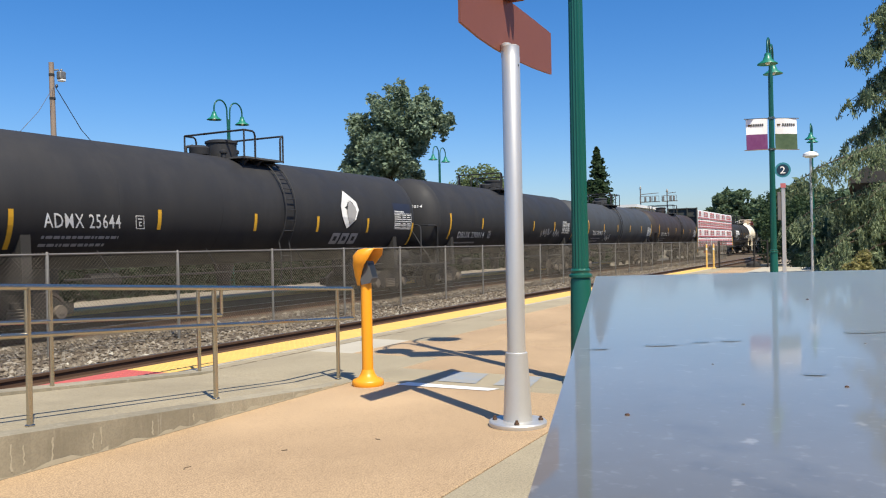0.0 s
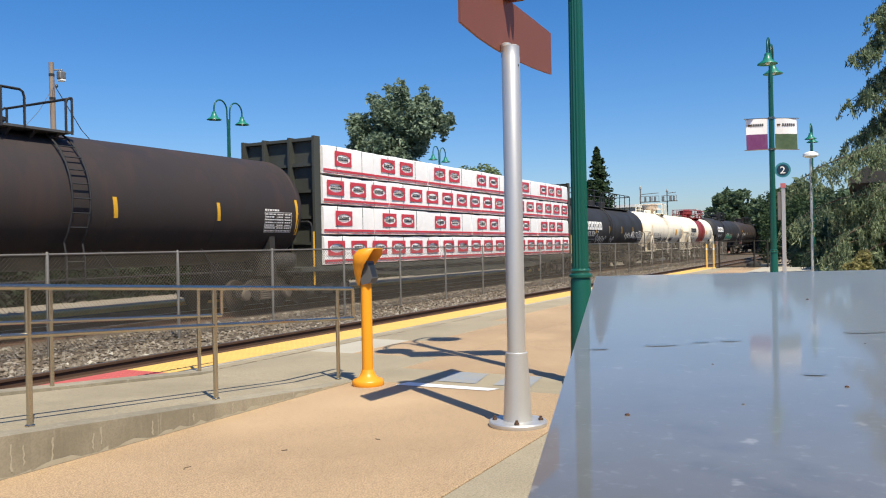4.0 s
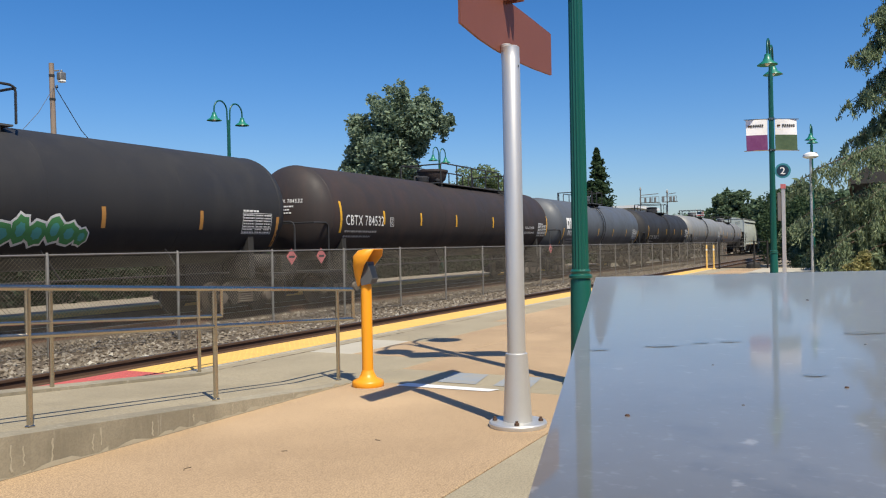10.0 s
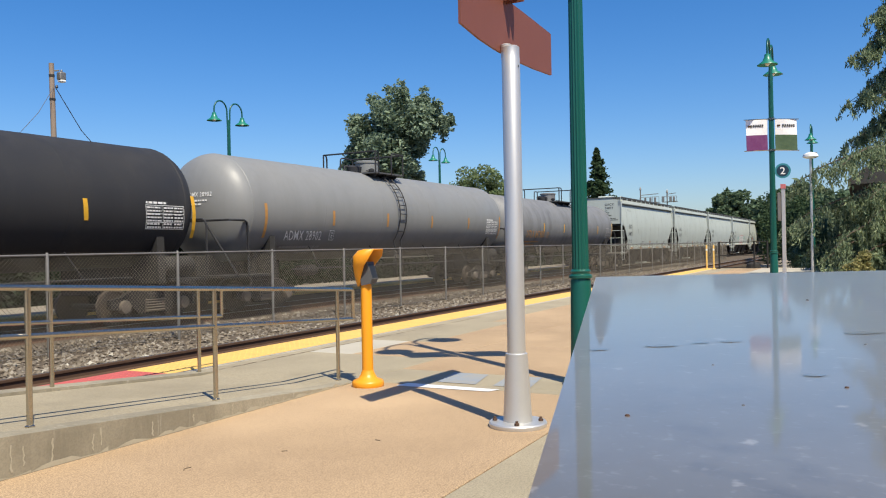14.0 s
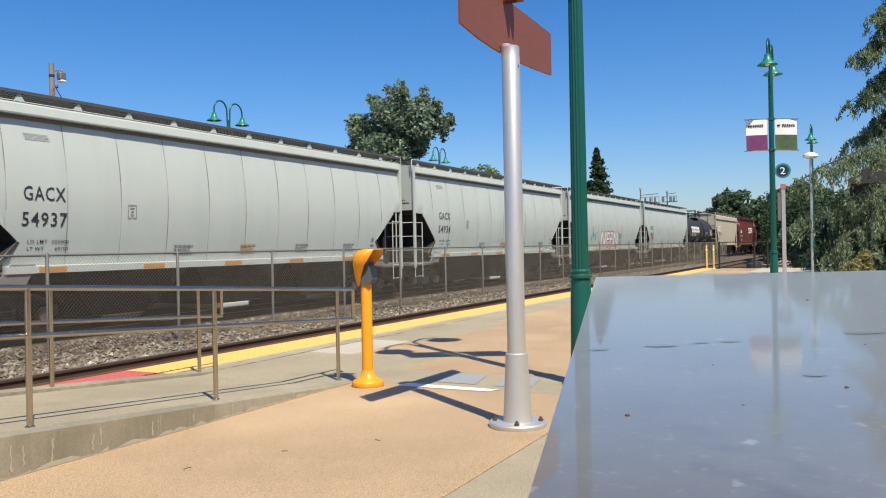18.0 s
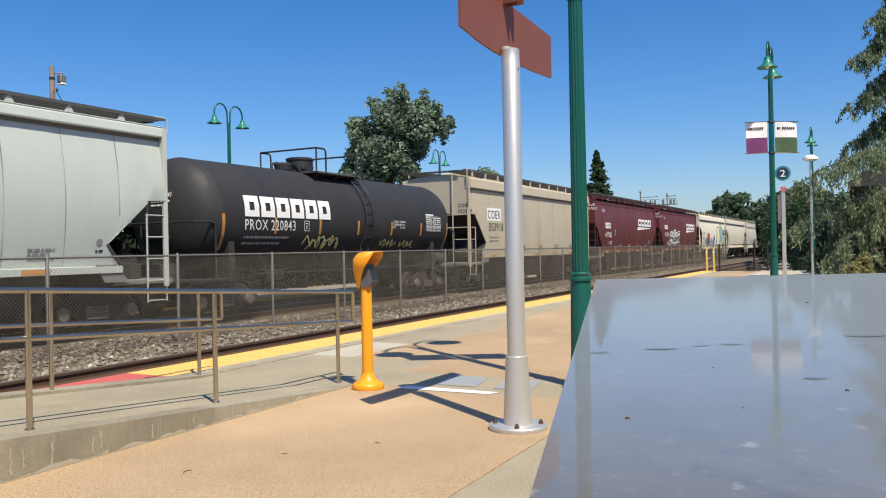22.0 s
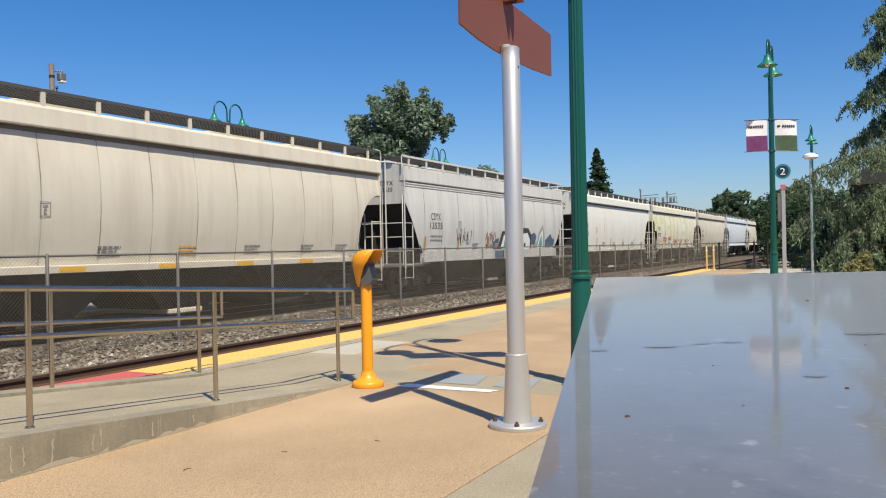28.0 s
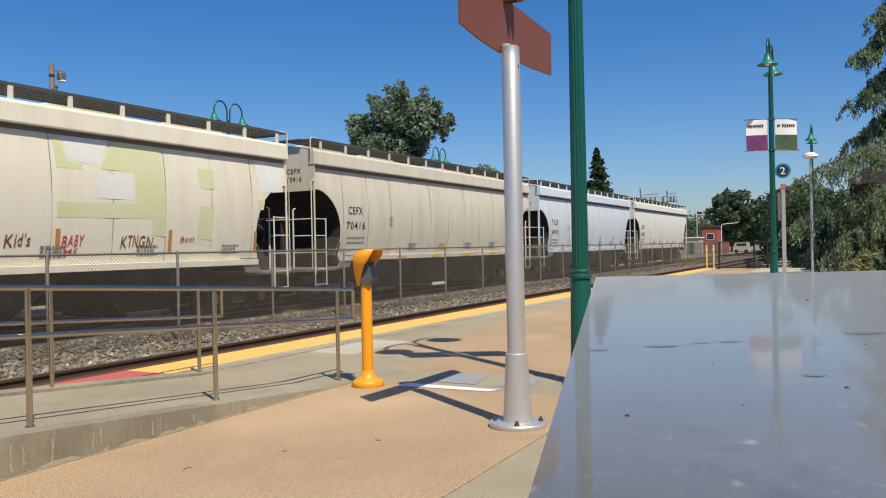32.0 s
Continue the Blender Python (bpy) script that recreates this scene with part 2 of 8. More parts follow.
# soot black that also carries the shade of the hopper end recesses
ENDK = surface("sooty_shaded_end", (0.034, 0.031, 0.028), (0.045, 0.041, 0.037), 0.8, 0, 2, 30, 0.3, 0.5)
WRAP = surface("white_lumber_wrap", (0.93, 0.91, 0.885), (0.84, 0.81, 0.78), 0.32, 0, 1.2, 5, 0.12, 0.25, 0.3, 0.04, (0.5, 1, 1.6))
WRAPRED = plain("red_wrap_print", (0.56, 0.05, 0.07), 0.45)
DGREENCAR = car_paint("drab_green_car_paint", (0.055, 0.058, 0.048), (0.03, 0.032, 0.027), 0.6, 0.5)
BARK = surface("bark", (0.10, 0.075, 0.05), (0.05, 0.035, 0.025), 0.95, 0, 4, 30, 0.5, 0.6, 0.6, 0.02, (1, 1, 0.3))
POLEW = surface("weathered_wood_pole", (0.33, 0.25, 0.19), (0.15, 0.105, 0.075), 0.9, 0, 5, 40, 0.4, 0.6, 0.4, 0.01, (1, 1, 0.1))
LEAF_A = foliage("maple_leaves", (0.10, 0.15, 0.095), (0.31, 0.38, 0.26))
LEAF_B = foliage("shrub_leaves", (0.10, 0.15, 0.055), (0.26, 0.31, 0.15))
LEAF_C = foliage("cedar_sprays", (0.068, 0.113, 0.062), (0.34, 0.39, 0.22))
LEAF_D = foliage("dark_conifer", (0.026, 0.056, 0.026), (0.075, 0.11, 0.048))
# leaf green with the shade behind the train put into the colour
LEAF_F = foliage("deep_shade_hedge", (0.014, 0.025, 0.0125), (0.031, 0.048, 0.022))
LEAF_E = foliage("far_wood_leaves", (0.062, 0.108, 0.06), (0.16, 0.21, 0.115))
DRYGRASS = foliage("dry_grass", (0.20, 0.20, 0.07), (0.34, 0.30, 0.13))
BANW = plain("banner_white", (0.80, 0.78, 0.77), 0.7)
BANP = surface("banner_purple", (0.13, 0.022, 0.11), (0.19, 0.06, 0.16), 0.7, 0, 3, 12, 0.3, 0.5, 0)
BANG = surface("banner_green", (0.045, 0.085, 0.04), (0.10, 0.15, 0.07), 0.7, 0, 3, 12, 0.3, 0.5, 0)
NAVY = plain("navy_sign", (0.012, 0.035, 0.06), 0.4)
RINGT = plain("teal_sign_ring", (0.04, 0.22, 0.26), 0.4)
ROOFD = surface("dark_shingle_roof", (0.07, 0.065, 0.06), (0.04, 0.038, 0.036), 0.9, 0, 2, 25, 0.4, 0.5, 0.5, 0.02)
BRICKR = surface("red_facade", (0.36, 0.09, 0.07), (0.26, 0.07, 0.05), 0.8, 0, 1, 20, 0.3, 0.4)
GLASSD = plain("dark_window_glass", (0.03, 0.035, 0.04), 0.08)


def box_top_material(name="glossy_painted_steel", dusty=1.0):
    """Glossy grey paint under a film of dust: smears, dull patches, water marks and pale specks."""
    m, nt, b = nodes_of(name, 0.1, 0.0)
    n1, n3 = noise_tex(nt, 6, 5), noise_tex(nt, 4.5, 6)
    n2, n4 = noise_tex(nt, 230, 2), noise_tex(nt, 34, 4)
    n5, n6 = noise_tex(nt, 26, 6, (1, 1, 1), 0.75), noise_tex(nt, 70, 3)
    c = mix(nt, ramp(nt, n1.outputs[0], 0.4, 0.7, (0, 0, 0, 1), (0.6, 0.6, 0.6, 1)).outputs[0], (0.105, 0.097, 0.084), (0.056, 0.053, 0.049))
    c = mix(nt, ramp(nt, n3.outputs[0], 0.46, 0.68, (0, 0, 0, 1), (0.6, 0.6, 0.6, 1)).outputs[0], c, (0.115, 0.112, 0.106))
    c = mix(nt, ramp(nt, n4.outputs[0], 0.58, 0.7, (0, 0, 0, 1), (0.55, 0.55, 0.55, 1)).outputs[0], c, (0.035, 0.035, 0.038))
    c = mix(nt, ramp(nt, n5.outputs[0], 0.46, 0.64, (0, 0, 0, 1), (0.5, 0.5, 0.5, 1)).outputs[0], c, (0.13, 0.126, 0.12))
    c = mix(nt, ramp(nt, n6.outputs[0], 0.64, 0.70, (0, 0, 0, 1), (0.6, 0.6, 0.6, 1)).outputs[0], c, (0.36, 0.35, 0.335))
    c = mix(nt, ramp(nt, n2.outputs[0], 0.6, 0.74, (0, 0, 0, 1), (0.2, 0.2, 0.2, 1)).outputs[0], c, (0.42, 0.41, 0.39))
    nt.links.new(c, b.inputs["Base Color"])
    rr = ramp(nt, n3.outputs[0], 0.35, 0.7, (0.035, 0.035, 0.035, 1), (0.10, 0.10, 0.10, 1))
    nt.links.new(rr.outputs[0], b.inputs["Roughness"])
    b.inputs["Sheen Weight"].default_value = dusty
    b.inputs["Sheen Roughness"].default_value = 0.36
    b.inputs["Sheen Tint"].default_value = (1.0, 0.92, 0.79, 1)
    b.inputs["Specular IOR Level"].default_value = 0.27
    bump(nt, b, n1.outputs[0], 0.02, 0.004)
    dust = nt.nodes.new("ShaderNodeBsdfSheen")
    dust.inputs["Color"].default_value = (0.53 * dusty, 0.465 * dusty, 0.37 * dusty, 1)
    dust.inputs["Roughness"].default_value = 0.25
    both = nt.nodes.new("ShaderNodeAddShader")
    nt.links.new(b.outputs[0], both.inputs[0])
    nt.links.new(dust.outputs[0], both.inputs[1])
    nt.links.new(both.outputs[0], nt.nodes["Material Output"].inputs[0])
    return m


BOXTOP = box_top_material()
BOXWIPED = box_top_material("wiped_painted_steel", 0.82)


# ---- mesh helpers ----
class Shape:
    """Collects vertices and faces of one mesh."""

    def __init__(self):
        self.v, self.f = [], []

    def add(self, verts, faces):
        k = len(self.v)
        self.v.extend(tuple(p) for p in verts)
        self.f.extend(tuple(i + k for i in q) for q in faces)
        return self

    def box(self, x0, y0, z0, x1, y1, z1, c=0.0):
        if c <= 0:
            p = [(x, y, z) for x in (x0, x1) for y in (y0, y1) for z in (z0, z1)]
            return self.add(p, [(0, 1, 3, 2), (4, 6, 7, 5), (0, 4, 5, 1), (2, 3, 7, 6), (0, 2, 6, 4), (1, 5, 7, 3)])
        bm = bmesh.new()
        bmesh.ops.create_cube(bm, size=1, matrix=Matrix.LocRotScale(((x0 + x1) / 2, (y0 + y1) / 2, (z0 + z1) / 2), None,
                                                                    (x1 - x0, y1 - y0, z1 - z0)))
        bmesh.ops.bevel(bm, geom=bm.edges[:], offset=c, segments=1, affect="EDGES")
        bm.verts.index_update()
        self.add([v.co for v in bm.verts], [[v.index for v in q.verts] for q in bm.faces])
        bm.free()
        return self

    def prism(self, poly, axis, a, b):
        """Extrudes the outline poly (counted in the two other axes) along axis from a to b."""
        n = len(poly)

        def at(p, t):
            q = list(p)
            q.insert("xyz".index(axis), t)
            return tuple(q)
        pts = [at(p, a) for p in poly] + [at(p, b) for p in poly]
        fs = [(i, (i + 1) % n, n + (i + 1) % n, n + i) for i in range(n)]
        return self.add(pts, fs + [tuple(range(n - 1, -1, -1)), tuple(range(n, 2 * n))])

    def tube(self, pts, r, n=6, caps=True, taper=None):
        pts = [Vector(p) for p in pts]
        rings = []
        side = None
        for i, p in enumerate(pts):
            d = (pts[min(i + 1, len(pts) - 1)] - pts[max(i - 1, 0)]).normalized()
            if side is None or abs(side.dot(d)) > 0.95:
                side = d.orthogonal().normalized()
            side = (side - d * side.dot(d)).normalized()
            up = d.cross(side)
            rr = r if taper is None else r + (taper - r) * i / (len(pts) - 1)
            rings.append([p + (side * math.cos(2 * math.pi * j / n) + up * math.sin(2 * math.pi * j / n)) * rr for j in range(n)])
        v = [q for ring in rings for q in ring]
        f = [(i * n + j, i * n + (j + 1) % n, (i + 1) * n + (j + 1) % n, (i + 1) * n + j) for i in range(len(pts) - 1) for j in range(n)]
        if caps:
            f += [tuple(range(n - 1, -1, -1)), tuple(range((len(pts) - 1) * n, len(pts) * n))]
        return self.add(v, f)

    def lathe(self, prof, n=24, axis="z", at=(0, 0, 0), caps=True):
        """Turns prof, rows of (radius, height along axis)."""
        v, k = [], len(prof)
        for r, h in prof:
            for j in range(n):
                a, b = r * math.cos(2 * math.pi * j / n), r * math.sin(2 * math.pi * j / n)
                p = {"z": (a, b, h), "x": (h, a, b), "y": (a, h, b)}[axis]
                v.append((p[0] + at[0], p[1] + at[1], p[2] + at[2]))
        f = [(i * n + j, i * n + (j + 1) % n, (i + 1) * n + (j + 1) % n, (i + 1) * n + j) for i in range(k - 1) for j in range(n)]
        if caps:
            f += [tuple(range(n - 1, -1, -1)), tuple(range((k - 1) * n, k * n))]
        return self.add(v, f)

    def mesh(self, name, smooth=None):
        me = bpy.data.meshes.new(name)
        me.from_pydata(self.v, [], self.f)
        bm = bmesh.new()
        bm.from_mesh(me)
        bmesh.ops.recalc_face_normals(bm, faces=bm.faces)
        bm.to_mesh(me)
        bm.free()
        if smooth:
            me.polygons.foreach_set("use_smooth", [True] * len(me.polygons))
            me.set_sharp_from_angle(angle=radians(smooth))
        me.update()
        return me


def part(name, shape, material, parent=None, label="", smooth=None):
    me = shape if isinstance(shape, bpy.types.Mesh) else shape.mesh(name, smooth)
    if not me.materials:
        me.materials.append(material)
    ob = new(name, me)
    if parent is not None:
        ob.parent = parent
    if label:
        tagged(ob, label)
    return ob


def thing(name, m, label, category, group="", kind=""):
    e = new(name)
    e.empty_display_size = 0.2
    e.matrix_basis = m
    return tagged(e, label, category, group, kind)


WORDS = {}


def word(text, height, width=None):
    """Flat outline letters: points (u, w) from 0, scaled to the height of the capitals, and triangles."""
    if text not in WORDS:
        cu = bpy.data.curves.new("letters", "FONT")
        cu.body = text
        cu.resolution_u = 2
        cu.offset = 0.006
        cu.space_character = 1.12
        ob = bpy.data.objects.new("letters", cu)
        me = bpy.data.meshes.new_from_object(ob)
        pts = [tuple(v.co[:2]) for v in me.vertices]
        fs = [tuple(q.vertices) for q in me.polygons]
        bpy.data.objects.remove(ob)
        bpy.data.curves.remove(cu)
        bpy.data.meshes.remove(me)
        xs, ys = [p[0] for p in pts], [p[1] for p in pts]
        WORDS[text] = ([((p[0] - min(xs)), (p[1] - min(ys)) / (max(ys) - min(ys))) for p in pts], fs, max(xs) - min(xs))
    pts, fs, w = WORDS[text]
    k = width / w if width else height * 1.38
    return [(p[0] * k, p[1] * height) for p in pts], fs


def blocks(n, h, w, gap, hollow=True, slant=0.0):
    """A row of n plain blocks, h high, standing for a mark that is not lettered."""
    pts, fs = [], []

    def rect(u0, w0, u1, w1):
        k = len(pts)
        steps = 4
        for i in range(steps + 1):
            ww = w0 + (w1 - w0) * i / steps
            pts.extend([(u0 + slant * ww, ww), (u1 + slant * ww, ww)])
        fs.extend((k + 2 * i, k + 2 * i + 1, k + 2 * i + 3, k + 2 * i + 2) for i in range(steps))
    for i in range(n):
        u = i * (w + gap)
        if hollow:
            k = len(pts)
            a, b = min(0.33 * w, 0.34 * h), 0.30 * h
            for u0, u1, w0, w1 in ((u, u + w, 0, h), (u + a, u + w - a, b, h - b)):
                for q in ((u0, w0), ((u0 + u1) / 2, w0), (u1, w0), (u1, (w0 + w1) / 2), (u1, w1), ((u0 + u1) / 2, w1), (u0, w1), (u0, (w0 + w1) / 2)):
                    pts.append((q[0] + slant * q[1], q[1]))
            fs.extend((k + i, k + (i + 1) % 8, k + 8 + (i + 1) % 8, k + 8 + i) for i in range(8))
        else:
            rect(u, 0, u + w, h)
    return pts, fs


def bars(rows, width, h, gap, seed=1):
    """Unreadable small writing: rows of short bars."""
    rng = random.Random(seed)
    pts, fs = [], []
    for r in range(rows):
        u, w = 0.0, -r * (h + gap)
        while u < width:
            l = rng.uniform(0.5, 1.8) * h * 1.6
            e = min(u + l, width)
            k = len(pts)
            pts.extend([(u, w), (e, w), (e, w + h), (u, w + h)])
            fs.append((k, k + 1, k + 2, k + 3))
            u = e + h * 0.55
    return pts, fs


def scrawl(width, height, strokes, thick, seed):
    """One sprayed squiggle: a bent ribbon that loops along and spells nothing."""
    rng = random.Random(seed)
    n = strokes * 14
    path = []
    ph = [rng.uniform(0, 6.28) for _ in range(4)]
    for i in range(n + 1):
        t = i / n
        a = t * strokes * 6.28
        path.append((width * t + width / strokes * 0.42 * math.sin(a * 1.0 + ph[0]) + 0.1 * width / strokes * math.sin(2.7 * a + ph[3]),
                     height * (0.5 + 0.33 * math.sin(a * 1.93 + ph[1]) + 0.16 * math.sin(a * 0.53 + ph[2]))))
    pts, fs = [], []
    for i, (x, y) in enumerate(path):
        (x0, y0), (x1, y1) = path[max(i - 1, 0)], path[min(i + 1, n)]
        l = math.hypot(x1 - x0, y1 - y0) or 1
        k = thick / 2 * rng.uniform(0.75, 1.2)
        pts.extend([(x - (y1 - y0) / l * k, y + (x1 - x0) / l * k), (x + (y1 - y0) / l * k, y - (x1 - x0) / l * k)])
    return pts, [(2 * i, 2 * i + 1, 2 * i + 3, 2 * i + 2) for i in range(n)]


def leaf_cloud(rng, centers, size, flat=0.6, wide=0.5):
    """One small bent leaf at each centre."""
    n = len(centers)
    a = rng.normal(size=(n, 3))
    a[:, 2] *= flat
    a /= np.linalg.norm(a, axis=1)[:, None] + 1e-9
    b = np.cross(a, rng.normal(size=(n, 3)))
    b /= np.linalg.norm(b, axis=1)[:, None] + 1e-9
    s = (size * rng.uniform(0.55, 1.25, n))[:, None]
    c = np.asarray(centers)
    up = np.cross(a, b) * s * 0.18
    v = np.stack([c - a * s, c + b * s * wide + up, c + a * s, c - b * s * wide + up], 1).reshape(-1, 3)
    f = np.arange(4 * n).reshape(-1, 4)
    return v, f


def cloud_mesh(name, v, f):
    me = bpy.data.meshes.new(name)
    me.from_pydata(v.tolist(), [], f.tolist())
    me.update()
    return me


# ---- ground, tracks and platforms ----
RAIL = -0.20
EDGE = 8.16
FAR_EDGE = 17.72

ground = part("ground", Shape().add([(-900, -900, -0.62), (2600, -900, -0.62), (2600, 1400, -0.62), (-900, 1400, -0.62)], [(0, 1, 2, 3)]), EARTH)
tagged(ground, "dry open ground reaching to the horizon", "ground", kind="structure")

bed = Shape()
prof = [(8.2, -0.52), (8.6, -0.40), (10.9, -0.38), (12.2, -0.46), (13.6, -0.42), (14.6, -0.36), (17.0, -0.36), (17.75, -0.5), (17.75, -0.61), (8.2, -0.61)]
bed.prism(prof, "x", -40, 620)
tagged(part("track_bed", bed, BED), "grey-brown crushed stone bed under the two tracks", "track bed", kind="structure")


def stones(rng, n, x0, x1, y0, y1, size):
    base = np.array([(1, 0, 0), (-1, 0, 0), (0, 1, 0), (0, -1, 0), (0, 0, 1), (0, 0, -1)], float)
    tri = np.array([(0, 2, 4), (2, 1, 4), (1, 3, 4), (3, 0, 4), (2, 0, 5), (1, 2, 5), (3, 1, 5), (0, 3, 5)])
    px = x0 + (x1 - x0) * rng.random(n) ** 1.5
    py = rng.uniform(y0, y1, n)
    pz = np.interp(py, [8.2, 8.6, 10.9, 12.2, 13.6, 14.6, 17.0], [-0.52, -0.40, -0.38, -0.46, -0.42, -0.36, -0.36]) + rng.uniform(-0.015, 0.03, n)
    s = size * rng.uniform(0.5, 1.35, n)
    v = base[None] * (s[:, None, None] * rng.uniform(0.55, 1.15, (n, 6, 1)))
    v += rng.normal(size=(n, 6, 3)) * s[:, None, None] * 0.22
    ang = rng.uniform(0, 6.28, n)
    c, k = np.cos(ang)[:, None], np.sin(ang)[:, None]
    v = np.stack([v[..., 0] * c - v[..., 1] * k, v[..., 0] * k + v[..., 1] * c, v[..., 2] * 0.75], -1)
    v += np.stack([px, py, pz], -1)[:, None]
    f = tri[None] + (np.arange(n) * 6)[:, None, None]
    return v.reshape(-1, 3), f.reshape(-1, 3)


rng = np.random.default_rng(4)
v, f = stones(rng, 19000, 4, 75, 10.35, 14.7, 0.055)
b = part("ballast", cloud_mesh("ballast", v, f), BALLASTM)
tagged(b, "loose grey and brown crushed stones between the tracks", "ballast", kind="stuff")
v, f = stones(rng, 26, 5, 22, 10.6, 12.6, 0.11)
b = part("pale_rubble", cloud_mesh("pale_rubble", v, f), PALE)
tagged(b, "larger pale stones lying in the ballast", "rubble", kind="stuff")


def rail(y, name):
    s = Shape()
    z = RAIL
    head = [(y - 0.035, z - 0.04), (y + 0.035, z - 0.04), (y + 0.037, z - 0.006), (y + 0.03, z), (y - 0.03, z), (y - 0.037, z - 0.006)]
    foot = [(y - 0.075, z - 0.17), (y + 0.075, z - 0.17), (y + 0.07, z - 0.155), (y + 0.01, z - 0.13), (y + 0.01, z - 0.04), (y - 0.01, z - 0.04),
            (y - 0.01, z - 0.13), (y - 0.07, z - 0.155)]
    s.prism(foot, "x", -40, 600).prism(head, "x", -40, 600)
    ob = tagged(part(name, s, RUST), "rust-brown steel rail on wooden sleepers", "rail", "rails", "structure")
    part("running_surface", Shape().box(-40, y - 0.026, z, 600, y + 0.026, z + 0.004), RAILTOP, ob, "polished top of the rail")
    return ob


for y in (8.82, 10.26, 15.33, 16.77):
    rail(y, "rail")
ties = Shape().box(-0.11, -1.28, -0.16, 0.11, 1.28, 0.0, 0.015).mesh("sleeper")
for row, yc in (("near", 9.54), ("far", 16.05)):
    track = thing("sleepers", pose(0, yc, RAIL - 0.165), "row of dark wooden sleepers half sunk in ballast", "sleepers", kind="structure")
    for i in range(90):
        o = part("sleeper", ties, TIE, track)
        o.location = (3 + i * 0.52, 0, 0)
s = Shape()
for y in (9.54, 16.05):
    for i in range(320):
        s.box(49.8 + i * 0.52, y - 1.28, RAIL - 0.3, 50.02 + i * 0.52, y + 1.28, RAIL - 0.165)
tagged(part("far_sleepers", s, TIE), "distant wooden sleepers of both tracks", "sleepers", kind="stuff")

# near platform: body, paving slabs on top, tactile strips
PX0, PX1, PY0 = -14.0, 47.0, -9.0
s = Shape().box(PX0, PY0, -0.6, PX1, EDGE, -0.03)
platform = tagged(part("platform", s, GREY), "concrete station platform with tan and grey paving", "platform", kind="structure")


def slab(x0, y0, x1, y1, mat, label, z=0.0, gap=0.006):
    s = Shape().box(x0 + gap, y0 + gap, z - 0.03, x1 - gap, y1 - gap, z, 0.004)
    return part("paving_slab", s, mat, platform, label)


ys_tan = [-9, -6, -3, -0.2, 2.2, 4.98]
xs = [-14, -10.5, -7, -3.5, 0, 7.42, 10.9, 14.3, 17.7, 21.1, 24.5, 28, 32, 36, 40, 44, 47]
for i in range(len(xs) - 1):
    for j in range(len(ys_tan) - 1):
        x0, x1, y0, y1 = xs[i], xs[i + 1], ys_tan[j], ys_tan[j + 1]
        if x0 == 7.42 and y1 == 4.98:
            slab(x0, y0, 7.62, y1, GREY, "narrow grey concrete band")
            slab(7.62, y0, 8.35, y1, GREY, "grey concrete inset")
            slab(8.35, y0, x1, y1, TAN, "tan aggregate concrete slab")
        elif y1 == 2.2 and x1 <= 7.5:
            slab(x0, y0, x1, y1, GREY, "grey concrete slab")
        elif x0 >= 24:
            slab(x0, y0, x1, y1, PALE, "pale concrete slab")
        else:
            slab(x0, y0, x1, y1, TAN, "tan aggregate concrete slab")
    if xs[i] >= 7.4:
        if xs[i] == 7.42:
            slab(xs[i], 4.98, 9.3, 7.1, GREY, "grey concrete slab")
            slab(9.3, 4.98, xs[i + 1], 6.35, TAN, "tan aggregate concrete slab")
            slab(9.3, 6.35, xs[i + 1], 7.1, PALE, "pale concrete slab")
        elif xs[i] < 14:
            slab(xs[i], 4.98, xs[i + 1], 6.0, TAN, "tan aggregate concrete slab")
            slab(xs[i], 6.0, xs[i + 1], 7.1, GREY, "grey concrete band")
        else:
            slab(xs[i], 4.98, xs[i + 1], 6.45, TAN, "tan aggregate concrete slab")
            slab(xs[i], 6.45, xs[i + 1], 7.1, GREY, "grey concrete band")
    else:
        slab(xs[i], 4.98, xs[i + 1], 7.1, GREY, "grey concrete slab")
tile = Shape().box(0.004, 7.44, -0.03, 0.606, EDGE, 0.006, 0.003)
for i in range(5):
    for j in range(7):
        x, y = 0.06 + i * 0.12, 7.50 + j * 0.1
        tile.lathe([(0.022, 0.006), (0.014, 0.011)], 6, "z", (x, y, 0))
tile_y, tile_r = tile.mesh("tactile_tile"), tile.mesh("tactile_tile")
for i in range(88):
    x = -6.42 + i * 0.61
    if x < 6.5:
        if x > -0.5:
            part("tactile_tile", tile_r, REDP, platform, "red tactile paving tile").location = (x, 0, 0)
    else:
        part("tactile_tile", tile_y, YELLOW, platform, "yellow tactile paving tile").location = (x, 0, 0)
for x0 in range(-2, 46, 4):
    slab(x0, 7.1, x0 + 4, 7.33, GREY, "grey concrete border", -0.001)
    slab(x0, 7.33, x0 + 4, 7.44, PALE, "narrow pale edging", 0.0)

# uneven dirt and lime lines along the border of the yellow tiles
DIRTL = plain("brown_dirt_line", (0.22, 0.165, 0.105), 0.95)
rgl = random.Random(31)
for y0, wmax, mat, lab in ((7.1, 0.035, DIRTL, "brown dirt in the joint"), (7.36, 0.05, LIMEST, "pale worn edge line")):
    for k in range(7):
        xa, pts = 7.45 + k * 1.1, []
        for q in range(12):
            x, w = xa + 0.1 * q, rgl.uniform(0.006, wmax)
            yy = y0 + rgl.uniform(-0.012, 0.012)
            pts += [(x, yy - w / 2, 0.004), (x, yy + w / 2, 0.004)]
        part("dirt_line", Shape().add(pts, [(2 * q, 2 * q + 2, 2 * q + 3, 2 * q + 1) for q in range(11)]), mat, platform, lab)

